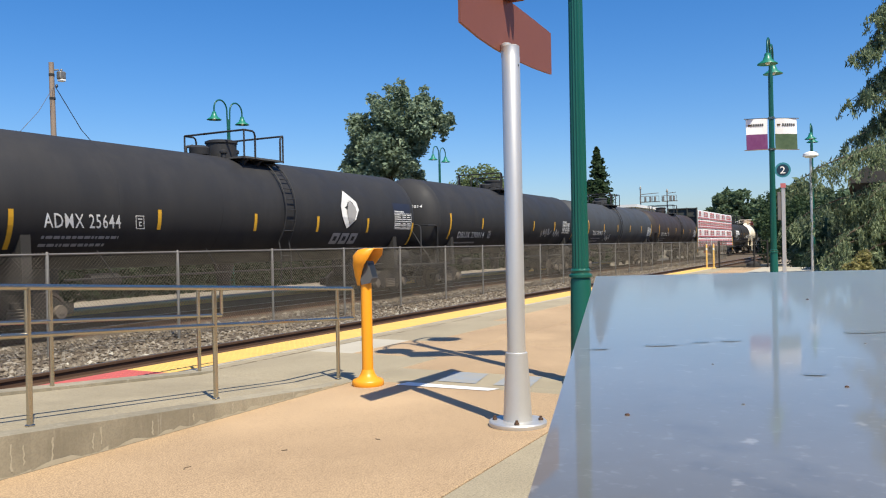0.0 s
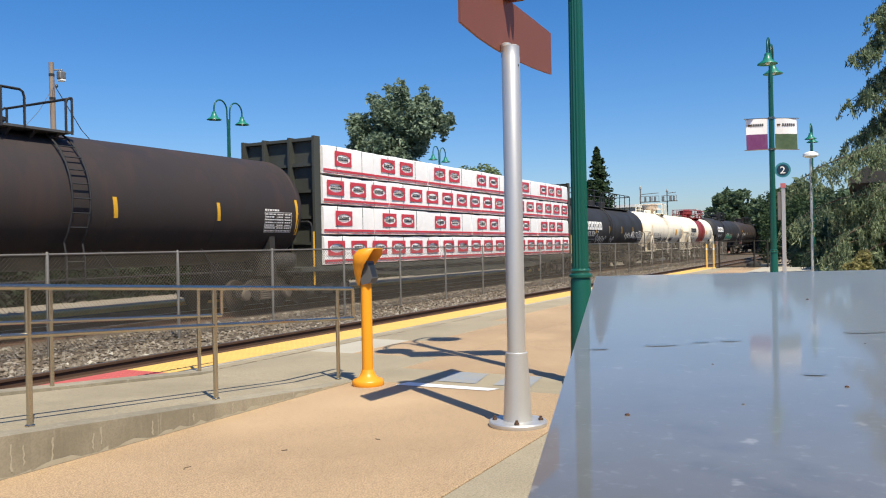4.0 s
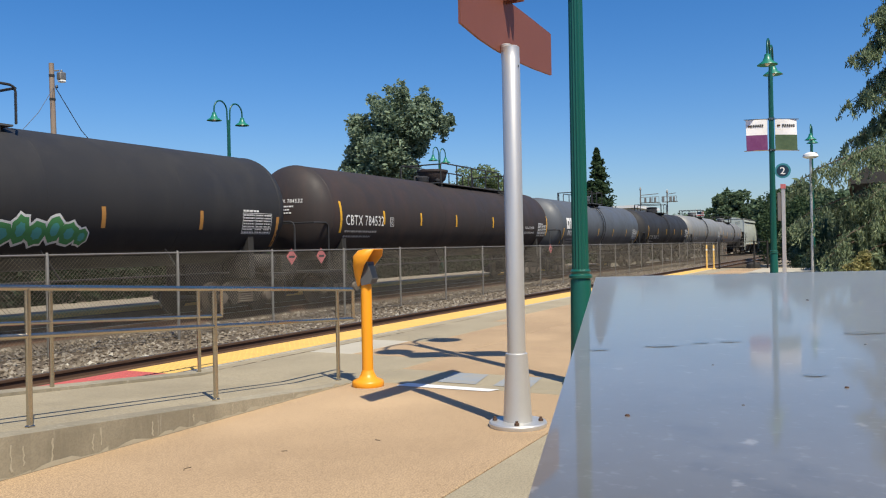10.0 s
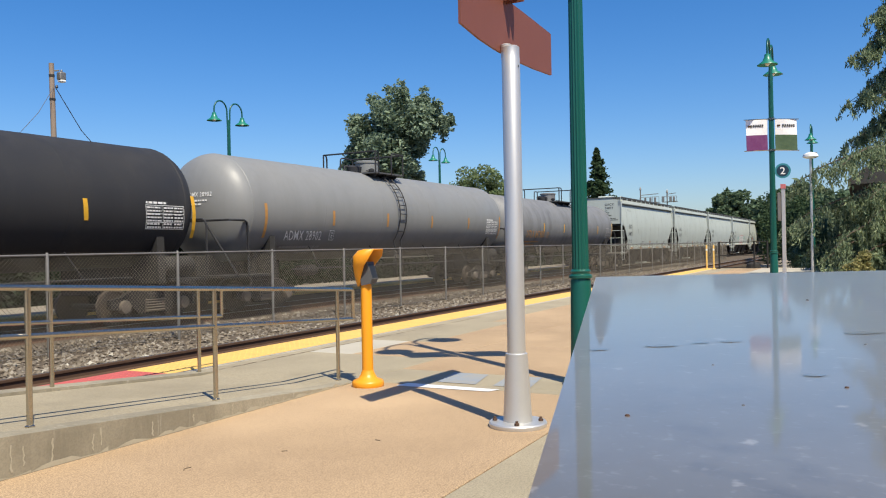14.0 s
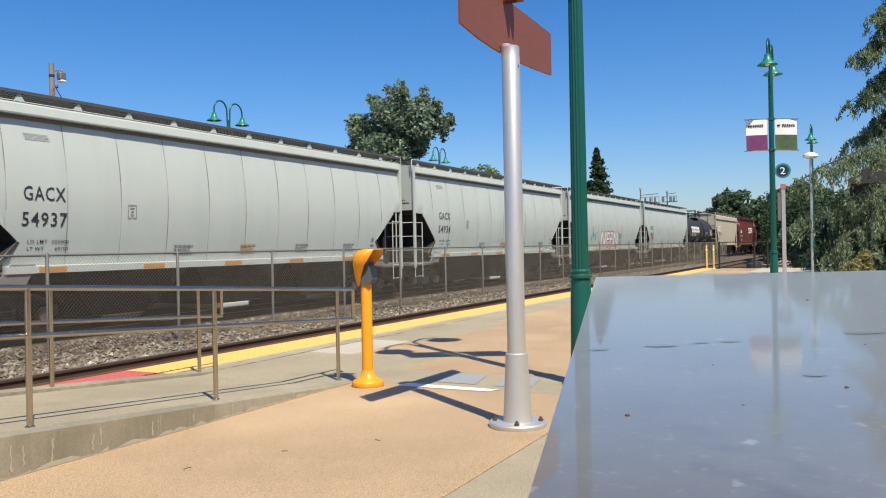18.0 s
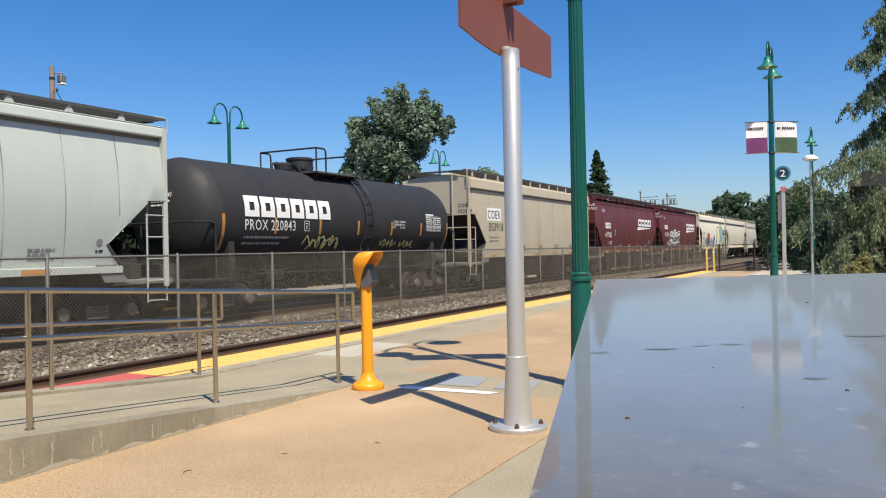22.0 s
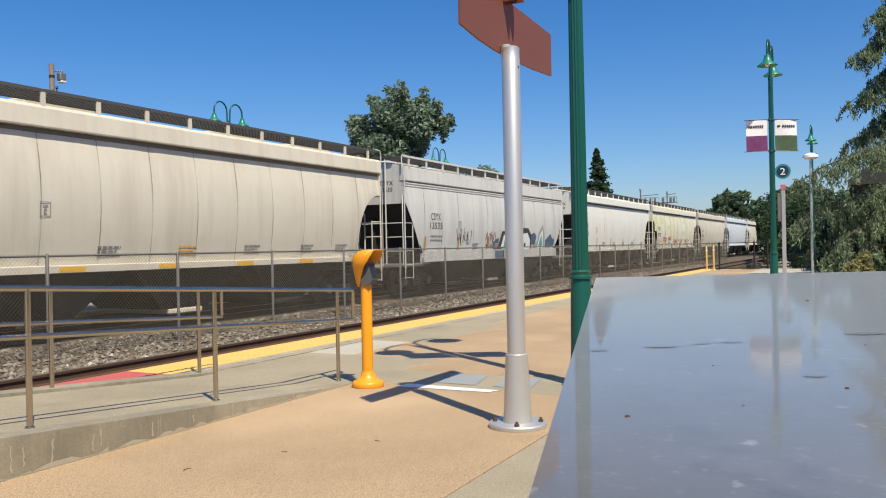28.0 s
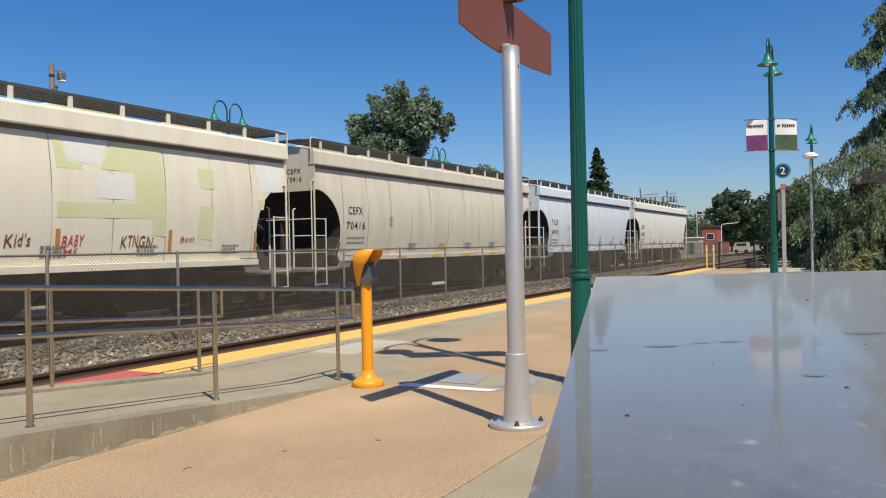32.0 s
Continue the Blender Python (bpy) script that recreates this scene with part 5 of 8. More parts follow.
BOLSTER = Shape().box(-0.22, -1.1, 0.42, 0.22, 1.1, 0.72, 0.03).box(-0.16, -0.2, 0.72, 0.16, 0.2, 0.86).mesh("truck")
COUPLER = Shape().box(-0.75, -0.07, 0.75, 0.1, 0.07, 0.95, 0.02).box(-0.95, -0.14, 0.68, -0.7, 0.14, 1.02, 0.04).mesh("coupler")


def trucks(t, xa, xb, material=None):
    for x in (xa, xb):
        tr = part("truck", BOLSTER, IRON, t, "cast iron four-wheel truck")
        tr.location = (x, 0, 0)
        for y in (-1.0, 1.0):
            o = part("side_frame", SIDE_FRAME, IRON, tr)
            o.location = (0, y, 0)
        part("spring_nest", SPRINGS, DUSTY, tr).location = (0, -1.0, 0)
        for dx in (-0.89, 0.89):
            part("bearing_cap", CAP, DUSTY, tr).location = (dx, -1.0, 0)
        for dx in (-0.89, 0.89):
            o = part("wheelset", WHEELSET, WHEELM, tr)
            o.location = (dx, 0, 0)


def couplers(t, xa, xb):
    part("coupler", COUPLER, IRON, t).location = (xa, 0, 0)
    o = part("coupler", COUPLER, IRON, t)
    o.location = (xb, 0, 0)
    o.rotation_euler = (0, 0, math.pi)


def on_tank(flat, u0, w0, R, zc, e=0.012):
    """Bends flat letters onto the near side of a tank: u along it, w the height above the axis."""
    pts, fs = flat
    s = Shape()
    v = []
    for u, w in pts:
        a = math.asin(max(-0.99, min(0.99, (w0 + w) / R)))
        v.append((u0 + u, -(R + e) * math.cos(a), zc + (R + e) * math.sin(a)))
    return s.add(v, fs)


def rail_loop(pts, r=0.022):
    return Shape().tube(pts, r, 6)


def tank_car(x_front, x_rear, R, top, paint, label, mark=None, at=(1.0, 2.0, -0.6, 0.3), strips=6, style="short", brand=None, brand_col=None, group="tank cars",
             ink=None, strip_mat=None, dome=None, lad=None, span=None, band=None, seed=1, end_mark=None, pre=0.5, rig=None, top_rig=None, data_panel=True, returns=(0.4, 0.5),
             heads=(-0.45, 0.15), stz=(-0.72, 0.26), panel=(-0.1, -0.1), end_at=(0.15, -0.8, 0.3), xbrace=False):
    """Origin on the rail under the front side strip. top: height of the tank's top. at: start, width, height and size of the number.
    heads: where the heads begin, from the front strip and from the rear strip. stz: foot and top of the end strips over the axis.
    panel: rear end and top of the data panel. end_at: start, end and height of the number on the front head."""
    ink, strip_mat, rig = ink or LETTERW, strip_mat or REFL, rig or TK_BLACK
    top_rig = top_rig or rig
    t = car_base("tank_car", x_front, label, "tank car", group)
    L = x_rear - x_front
    zc = top - RAIL - R
    a, b = -pre, L + 0.35
    # flat ellipsoidal heads
    hd = 0.9 if paint is TK_WHITE else 0.78
    a_sh, b_sh = heads[0], L + heads[1]
    prof = [(0.02, a_sh - hd)] + [(R * math.sin(radians(q)), a_sh - hd * math.cos(radians(q))) for q in (14, 28, 42, 56, 70, 82)] + [(R, a_sh)]
    prof += [(R, b_sh)] + [(R * math.sin(radians(q)), b_sh + hd * math.cos(radians(q))) for q in (82, 70, 56, 42, 28, 14)] + [(0.02, b_sh + hd)]
    shell = part("tank_shell", Shape().lathe(prof, 56, "x", (0, 0, zc)), paint, t, smooth=25)
    for i in range(6):
        u = a_sh + (b_sh - a_sh) * i / 5
        h, w = (0.007, 0.028) if i in (0, 5) and paint is not TK_WHITE else (0.002, 0.014)
        part("weld_seam", Shape().lathe([(R - 0.004, u - w), (R + h, u - w * 0.6), (R + h, u + w * 0.6), (R - 0.004, u + w)], 56, "x", (0, 0, zc), False), paint, t)
    mid = L / 2 if dome is None else dome
    lx = mid + 0.95 if lad is None else lad
    if band:
        u0, u1, m2 = band
        part("painted_band", Shape().lathe([(R + 0.002, u0), (R + 0.009, u0), (R + 0.009, u1), (R + 0.002, u1)], 56, "x", (0, 0, zc), False), m2, t, "dark red painted band", 40)
    # underframe: stub sills, bolsters, tank cradle, running gear
    part("stub_sill", Shape().box(a - 0.8, -0.35, 0.72, a + 2.6, 0.35, zc - R * 0.86, 0.02), UNDER, t)
    part("stub_sill", Shape().box(b - 2.6, -0.35, 0.72, b + 0.8, 0.35, zc - R * 0.86, 0.02), UNDER, t)
    for xs_ in (a + 1.15, b - 1.15):
        part("bolster", Shape().prism([(-1.35, 0.95), (1.35, 0.95), (1.3, zc - R * 0.45), (0.9, zc - R * 0.78), (0, zc - R * 0.93), (-0.9, zc - R * 0.78), (-1.3, zc - R * 0.45)], "x", xs_ - (0.06 if paint is TK_WHITE else 0.11), xs_ + (0.06 if paint is TK_WHITE else 0.11)), UNDER, t)
    trucks(t, a + 1.15, b - 1.15)
    couplers(t, a - 0.75, b + 0.75)
    for xe, sg in ((a_sh - 0.15, -1), (b_sh + 0.75, 1)):
        part("end_platform", Shape().box(min(xe, xe - sg * 1.0), -1.45, 0.98, max(xe, xe - sg * 1.0), 1.45, 1.04), rig, t)
        for y in (-1.42, 1.42):
            part("sill_step", rail_loop([(xe - sg * 0.1, y, 1.0), (xe - sg * 0.1, y, 0.42), (xe - sg * 0.5, y, 0.42), (xe - sg * 0.5, y, 1.0)], 0.018), rig, t)
        if paint is not TK_WHITE:
            # the rail runs across the end; at the front it also comes back along both sides of the head
            xc = a_sh - 0.86 if sg < 0 else xe
            for y in (-1.42, 1.42):
                path = [(xe, y, 1.0), (xe, y, 2.34), (xe - 0.04, y, 2.45), (xe - 0.14, y, 2.5), (xc, y, 2.5), (xc, 0, 2.5)] if sg < 0 else [(xe, y, 1.0), (xe, y, 2.34), (xe, y * 0.97, 2.45), (xe, y * 0.9, 2.5), (xe, 0, 2.5)]
                part("cross_rail", rail_loop(path, 0.03), rig, t, smooth=60)
            if sg < 0:
                part("step_plate", Shape().box(xc - 0.12, -1.45, 0.98, xe, 1.45, 1.04), rig, t)
                part("inner_post", rail_loop([(xc, 0.45, 1.0), (xc, 0.45, 2.5)], 0.022), rig, t)
                if xbrace:
                    part("cross_brace", rail_loop([(xc + 0.3, -1.42, 1.04), (xc, -0.6, 2.42)], 0.03), rig, t, "slanting brace of the end rail")
        part("air_hose", rail_loop([(xe - sg * 0.1, -0.55, 0.95), (xe + sg * 0.25, -0.6, 0.8), (xe + sg * 0.45, -0.5, 0.5), (xe + sg * 0.6, -0.4, 0.55)], 0.022), BLACKP, t)
        part("uncoupling_lever", rail_loop([(xe + sg * 0.1, -1.4, 0.78), (xe + sg * 0.12, -0.5, 0.84), (xe + sg * 0.3, -0.15, 0.98)], 0.014), rig, t)
        part("brace", Shape().prism([(xe - sg * 0.62, 1.04), (xe - sg * 0.86, 1.04), (xe - sg * 0.98, zc - 0.62), (xe - sg * 0.9, zc - 0.62)], "y", -0.9 - 0.05, -0.86 + 0.05), UNDER if rig is TK_BLACK else rig, t)
        part("brace", Shape().prism([(xe - sg * 0.62, 1.04), (xe - sg * 0.86, 1.04), (xe - sg * 0.98, zc - 0.62), (xe - sg * 0.9, zc - 0.62)], "y", 0.86 - 0.05, 0.9 + 0.05), rig, t)
    part("brake_wheel", Shape().lathe([(0.24, -0.02), (0.26, 0.0), (0.24, 0.02), (0.2, 0.0), (0.03, 0.0)], 18, "x", (b + 0.62, 0.75, 1.55)), rig, t)
    part("side_pipe", Shape().tube([(a + 2.0, -1.3, 1.12), (b - 2.0, -1.3, 1.12)], 0.025, 6), rig, t)
    if paint is TK_WHITE:
        uf, ur = a_sh - 0.08, L + 1.03
        uc = uf - 0.78
        for y in (-1.42, 1.42):
            part("end_frame", Shape().tube([(uf, y, 1.05), (uf, y, 2.38), (uf - 0.05, y, 2.5), (uf - 0.18, y, 2.55), (uc, y, 2.55), (uc, 0, 2.55)], 0.042, 8), RIGW, t, "cream pipe frame round the tank end", 60)
            part("end_frame", Shape().tube([(ur, y, 1.05), (ur, y, 2.22), (ur, y * 0.97, 2.35), (ur, y * 0.88, 2.4), (ur, 0, 2.4)], 0.036, 8), RIGW, t, "cream pipe frame across the tank end", 60)
        for u_, zt_, y_, w_ in ((uc, 2.5, -0.62, 0.06), (uc, 2.5, 0.5, 0.06), (ur, 2.38, -0.35, 0.05), (ur, 2.38, 0.36, 0.05)):
            part("frame_post", Shape().box(u_ - 0.035, y_ - w_, 1.05, u_ + 0.035, y_ + w_, zt_, 0.01), RIGW, t)
        part("frame_loop", Shape().tube([(uf + 0.06, -1.46, 1.05), (uf + 0.06, -1.46, 2.12), (uf, -1.46, 2.28), (uf - 0.14, -1.46, 2.34), (uf - 0.8, -1.46, 2.3)], 0.036, 8), RIGW, t, "inner loop of the end frame", 60)
        part("end_floor", Shape().box(uc - 0.15, -1.45, 1.0, uf + 0.1, 1.45, 1.06, 0.01), RIGW, t)
        if seed == 7:
            for y in (-1.44, 1.44):
                part("side_bar", Shape().box(uc - 0.05, y - 0.03, 2.57, uf + 0.2, y + 0.03, 2.67, 0.01), RIGW, t, "flat cream bar over the end frame")
            part("cross_bar", Shape().box(uc - 0.05, -1.4, 2.57, uc + 0.02, 1.4, 2.67, 0.01), RIGW, t, "flat cream bar over the end frame")
        part("corner_plate", Shape().prism([(-1.42, 1.05), (-1.02, 1.05), (-1.08, 2.7), (-1.2, 2.76), (-1.42, 2.72)], "x", L + 0.66, L + 0.72), RIGW, t, "tall cream corner plate")
        for u0_, u1_ in ((uf - 0.1, 0.75), (L - 0.85, L + 1.5)):
            part("frame_step", Shape().box(u0_, -1.5, 1.03, u1_, -1.22, 1.11, 0.01), RIGW, t)
        for u0_, z1_ in ((0.12, 2.2), (L - 0.57, 1.95)):
            part("bent_pipe", Shape().tube([(u0_, -1.36, z1_ - 0.35), (u0_ + 0.02, -1.38, z1_ - 0.12), (u0_ + 0.12, -1.38, z1_ - 0.02), (u0_ + 0.26, -1.38, z1_), (u0_ + 0.38, -1.38, z1_ - 0.1), (u0_ + 0.43, -1.38, z1_ - 0.28), (u0_ + 0.43, -1.36, 1.1)], 0.045, 8), RIGW, t, smooth=60)
        for u0_ in (0.3, L - 0.4):
            part("saddle_bracket", Shape().prism([(u0_, 1.11), (u0_ + 0.6, 1.11), (u0_ + 0.46, 1.5), (u0_ + 0.34, 1.66), (u0_ + 0.2, 1.6)], "y", -1.3, -1.22), RIGW, t, "grimy white saddle bracket")
        part("valve_body", Shape().lathe([(0.1, -0.2), (0.15, -0.16), (0.15, 0.12), (0.08, 0.18)], 12, "x", (1.15, -1.25, 1.4)), RIGW, t, smooth=50)
        part("valve_body", Shape().lathe([(0.09, -0.22), (0.13, -0.2), (0.13, 0.1), (0.06, 0.14)], 12, "x", (0.42, -1.38, 1.5)), RUSTW, t, smooth=50)
        for u_ in (-0.1, 0.85):
            part("valve_pipe", Shape().tube([(u_, -1.4, 1.1), (u_, -1.4, 1.42), (u_ + 0.1, -1.4, 1.52), (u_ + 0.32, -1.4, 1.52)], 0.03, 6), RIGW, t, smooth=60)
        part("frame_ladder", Shape().tube([(-0.35, -1.44, 1.05), (-0.35, -1.44, 0.45), (0.0, -1.44, 0.45), (0.0, -1.44, 1.05)], 0.022, 6).tube([(-0.35, -1.44, 0.75), (0.0, -1.44, 0.75)], 0.018, 5), RIGW, t, "cream step ladder")
    if paint is TK_WHITE or seed in (8, 9):
        for xp, yp in (((a_sh - 0.9, -0.62), (L - 0.28, -1.51)) if paint is TK_WHITE else ((-0.85, -1.51), (L + 0.7, -1.51))):
            pl = part("placard", Shape().prism([(xp, 1.26), (xp + 0.23, 1.49), (xp, 1.72), (xp - 0.23, 1.49)], "y", yp, yp + 0.02), LETTERW if paint is TK_WHITE else PINK, t, "diamond hazard placard")
            part("placard_print", Shape().box(xp - 0.12, yp - 0.004, 1.45, xp + 0.12, yp - 0.001, 1.52), LETTERK, pl)
            if paint is TK_WHITE:
                part("placard_corner", Shape().prism([(xp - 0.12, 1.39), (xp + 0.12, 1.39), (xp, 1.27)], "y", yp - 0.004, yp - 0.001), LETTERK, pl, "black lower corner of the placard")
    for u in (0.2, 0.4, 0.62, 0.8):
        xx = a + (b - a) * u
        part("pipe_bracket", Shape().tube([(xx, -1.3, 1.12), (xx - 0.35, -1.15, zc - R * 0.72)], 0.02, 5), rig, t)
    part("brake_cylinder", Shape().lathe([(0.16, 0), (0.17, 0.05), (0.17, 0.75), (0.12, 0.85)], 14, "x", (a + 3.0, -0.75, 1.05)), UNDER, t, smooth=50)
    part("air_tank", Shape().lathe([(0.2, 0), (0.24, 0.06), (0.24, 1.0), (0.2, 1.06)], 14, "x", (b - 1.0, -1.0, 1.35)), UNDER, t, smooth=50)
    part("outlet", Shape().lathe([(0.16, 0.55), (0.2, 0.6), (0.2, 0.9), (0.3, zc - R)], 12, at=(mid, 0, 0)), UNDER, t)
    # ladder and dome
    lower, upper = Shape(), Shape()
    for dx in (-0.22, 0.22):
        lower.tube([(lx + dx, -1.38, 0.75), (lx + dx, -1.38, 1.6)] +
                   [(lx + dx, -(R + 0.10) * math.cos(radians(q)), zc + (R + 0.10) * math.sin(radians(q))) for q in range(-35, 83, 9)], 0.022, 5)
    for z in (0.8, 1.15, 1.5):
        lower.tube([(lx - 0.22, -1.38, z), (lx + 0.22, -1.38, z)], 0.016, 5)
    for q in range(-22, 80, 11):
        y, z = -(R + 0.10) * math.cos(radians(q)), zc + (R + 0.10) * math.sin(radians(q))
        lower.tube([(lx - 0.22, y, z), (lx + 0.22, y, z)], 0.016, 5)
    part("ladder", lower, top_rig, t, "side ladder over the tank")
    zt = zc + R
    if paint is TK_WHITE:
        dome_prof = [(0.36, zt - 0.2), (0.36, zt + 0.16), (0.5, zt + 0.24), (0.62, zt + 0.34), (0.64, zt + 0.66), (0.67, zt + 0.67), (0.67, zt + 0.72), (0.6, zt + 0.74), (0.1, zt + 0.8)]
    elif style == "long":
        dome_prof = [(0.3, zt - 0.1), (0.3, zt + 0.36), (0.26, zt + 0.4)]
    elif style == "mid":
        dome_prof = [(0.42, zt - 0.2), (0.45, zt + 0.05), (0.56, zt + 0.16), (0.62, zt + 0.44), (0.66, zt + 0.46), (0.66, zt + 0.54), (0.58, zt + 0.56)]
    else:
        dome_prof = [(0.42, zt - 0.3), (0.42, zt + 0.36), (0.45, zt + 0.38), (0.45, zt + 0.44), (0.37, zt + 0.47), (0.05, zt + 0.5)]
    part("dome", Shape().lathe(dome_prof, 24, at=(mid, 0, 0)), (RUSTW if top_rig is TK_WHITE else top_rig) if paint is TK_WHITE else paint, t, smooth=40)
    part("hatch_cover", Shape().lathe([(0.26, zt + 0.0), (0.28, zt + 0.18), (0.2, zt + 0.24)], 16, at=(mid - 0.85, 0, 0)), top_rig, t, smooth=40)
    part("valve", Shape().lathe([(0.09, zt), (0.09, zt + 0.16), (0.13, zt + 0.18), (0.13, zt + 0.26), (0.04, zt + 0.3)], 10, at=(mid + 0.65, 0.1, 0)), top_rig, t)
    part("valve", Shape().lathe([(0.07, zt), (0.07, zt + 0.12), (0.11, zt + 0.14), (0.11, zt + 0.2), (0.03, zt + 0.24)], 10, at=(mid - 0.4, -0.45, -0.08)), top_rig, t)
    part("vent_pipe", Shape().tube([(mid - 1.15, 0.2, zt - 0.02), (mid - 1.15, 0.2, zt + 0.2), (mid - 0.95, 0.15, zt + 0.24), (mid - 0.8, 0.1, zt + 0.2)], 0.045, 7), top_rig, t, smooth=60)
    hr = 0.028
    deck_mat = GRATE if top_rig is TK_BLACK else top_rig
    if style == "short":
        # cage of rails round the dome: a bar across at each end with short returns, open at the ladder
        u0, u1 = span or (mid - 1.2, mid + 1.2)
        W, zr, zd = 1.1, zt + (0.78 if paint is TK_WHITE else 0.66), zt - 0.1
        for y in (-1, 1):
            part("walkway", Shape().box(u0, min(y * 0.52, y * W), zd, u1, max(y * 0.52, y * W), zd + 0.05), deck_mat, t, "top walkway grating")
            for u in (u0 + 0.25, (u0 + u1) / 2, u1 - 0.25):
                part("walkway_bracket", Shape().prism([(y * 0.5, zt - 0.12), (y * 0.98, zd), (y * 0.98, zd - 0.04), (y * 0.8, zt - 0.3)], "x", u - 0.03, u + 0.03), top_rig, t)
            for ue, sg, ret in ((u0, 1, returns[0]), (u1, -1, returns[1])):
                part("guard_rail", rail_loop([(ue, y * W, zd - 0.02), (ue, y * W, zr)], hr), top_rig, t)
                part("guard_rail", rail_loop([(ue, y * W, zr), (ue + sg * (ret - 0.1), y * W, zr), (ue + sg * (ret - 0.03), y * W, zr - 0.04), (ue + sg * ret, y * W, zr - 0.14), (ue + sg * ret, y * W, zd)], hr), top_rig, t, smooth=60)
        for u in (u0, u1):
            part("end_rail", rail_loop([(u, -W, zr), (u, W, zr)], hr), top_rig, t)
            if paint is TK_WHITE:
                part("mid_rail", rail_loop([(u, -W, zt + 0.35), (u, W, zt + 0.35)], hr * 0.8), top_rig, t)
                part("rail_post", rail_loop([(u, 0.0, zd), (u, 0.0, zr)], hr), top_rig, t)
    else:
        u0, u1 = span or (max(mid - 1.5, lx - 2.1), lx + 0.55)
        zr = zt + (0.92 if style == "long" else 0.73)
        g0, g1 = lx - 0.32, lx + 0.30
        for y in (-0.62, 0.62):
            part("walkway", Shape().box(u0, y - 0.22, zt - 0.09, u1, y + 0.22, zt - 0.05), deck_mat, t, "top walkway grating")
            for u in (u0 + 0.3, u1 - 0.3):
                part("walkway_bracket", Shape().box(u - 0.04, y - 0.2, zt - 0.24, u + 0.04, y + 0.2, zt - 0.09), top_rig, t)
            yy = y * 1.5
            for ga, gb in ((u0, g0), (g1, u1)):
                if gb - ga < 0.3:
                    continue
                part("guard_rail", rail_loop([(ga, yy, zt - 0.12), (ga, yy, zr - 0.12), (ga + 0.04, yy, zr - 0.03), (ga + 0.12, yy, zr), (gb - 0.12, yy, zr), (gb - 0.04, yy, zr - 0.03), (gb, yy, zr - 0.12), (gb, yy, zt - 0.05)], hr), top_rig, t, smooth=60)
                n = int((gb - ga) / 1.6)
                for i in range(1, n + 1):
                    u = ga + (gb - ga) * i / (n + 1)
                    part("rail_post", rail_loop([(u, yy, zt - 0.1), (u, yy, zr)], hr), top_rig, t)
        for u in (u0, u1):
            part("end_rail", rail_loop([(u, -0.93, zr - 0.05), (u, 0.93, zr - 0.05)], hr), top_rig, t)
    if style == "long":
        for u in (mid + 3.8, mid + 6.3):
            part("dome", Shape().lathe([(0.3, zt - 0.1), (0.3, zt + 0.36), (0.26, zt + 0.4)], 18, at=(u, 0, 0)), top_rig, t, smooth=40)
    if paint is TK_WHITE:
        # rust run-down below the dome and beside the ladder
        rs = random.Random(seed)
        for k in range(5):
            uu = lx - 0.55 + 0.24 * k
            lo = rs.uniform(-0.1, 0.6)
            col = [(uu + dx * rs.uniform(0.05, 0.13), lo + (1.36 - lo) * q / 9) for q in range(10) for dx in (-1, 1)]
            part("rust_stain", on_tank((col, [(2 * q, 2 * q + 1, 2 * q + 3, 2 * q + 2) for q in range(9)]), 0, 0, R, zc, 0.004), RUSTL, t, "tan rust run on the cream paint")
    # reflective strips, lettering
    us = strips if isinstance(strips, tuple) else [0.16 + (L - 0.08) * i / (strips - 1) for i in range(strips)]
    for i, u in enumerate(us):
        mid_z = 0.55 * (stz[0] + stz[1]) / 2 - 0.03
        q0, q1 = stz if i in (0, len(us) - 1) else (mid_z - 0.23, mid_z + 0.23)
        pts, fs = [], []
        for k in range(6):
            w = q0 + (q1 - q0) * k / 5
            pts += [(u - 0.055 - 0.14 * w, w), (u + 0.055 - 0.14 * w, w)]
        fs = [(2 * k, 2 * k + 1, 2 * k + 3, 2 * k + 2) for k in range(5)]
        part("reflective_strip", on_tank((pts, fs), 0, 0, R, zc, 0.006), strip_mat, t, "yellow reflective strip")
    if mark:
        mu, mw, mz, mh = at
        lp, lf = word(mark, mh, mw)
        lean = 0.5 * mz
        part("lettering", on_tank(([(u + lean * w, w) for u, w in lp], lf), mu, mz, R, zc), ink, t, "painted car number")
        for k in range(2):
            part("small_print", on_tank(bars(1, 1.9 - 0.3 * k, 0.06, 0.10, seed + k), mu, mz - 0.22 - 0.16 * k, R, zc), LETTERG if ink is LETTERW else ink, t, "row of small worn print")
        part("stencil_frame", on_tank(([(u + lean * w, w) for u, w in FRAME[0]], FRAME[1]), mu + mw + 0.42, mz, R, zc), ink, t)
    if brand:
        bu, bw, bh, bwid = brand
        for i in range(6):
            part("mark_block", on_tank(blocks(1, bh, bwid / 6.7, 0), bu + i * bwid / 6.7 * 1.14, bw, R, zc, 0.016), brand_col or LETTERW, t, "bold hollow block of the company mark")
    if data_panel:
        dm = LETTERW if ink is LETTERW else LETTERG
        # a ruled table of small print with a title over it
        ph, pw, n = 0.55, 1.16, 8
        pu, pz = L + panel[0] - pw - 0.07, panel[1] - ph

        def table(flat, du, dw):
            """Puts print on the panel, which leans with the strips."""
            return on_tank(([(u + du + 0.15 * (ph - w - dw), w + dw) for u, w in flat[0]], flat[1]), pu, pz, R, zc, 0.012)

        edge = [(u, ph * k / n) for u in (0.0, 0.014, 0.5, 0.51, pw - 0.014, pw) for k in range(n + 1)]
        ef = [(c0 * (n + 1) + k, (c0 + 1) * (n + 1) + k, (c0 + 1) * (n + 1) + k + 1, c0 * (n + 1) + k + 1) for c0 in (0, 2, 4) for k in range(n)]
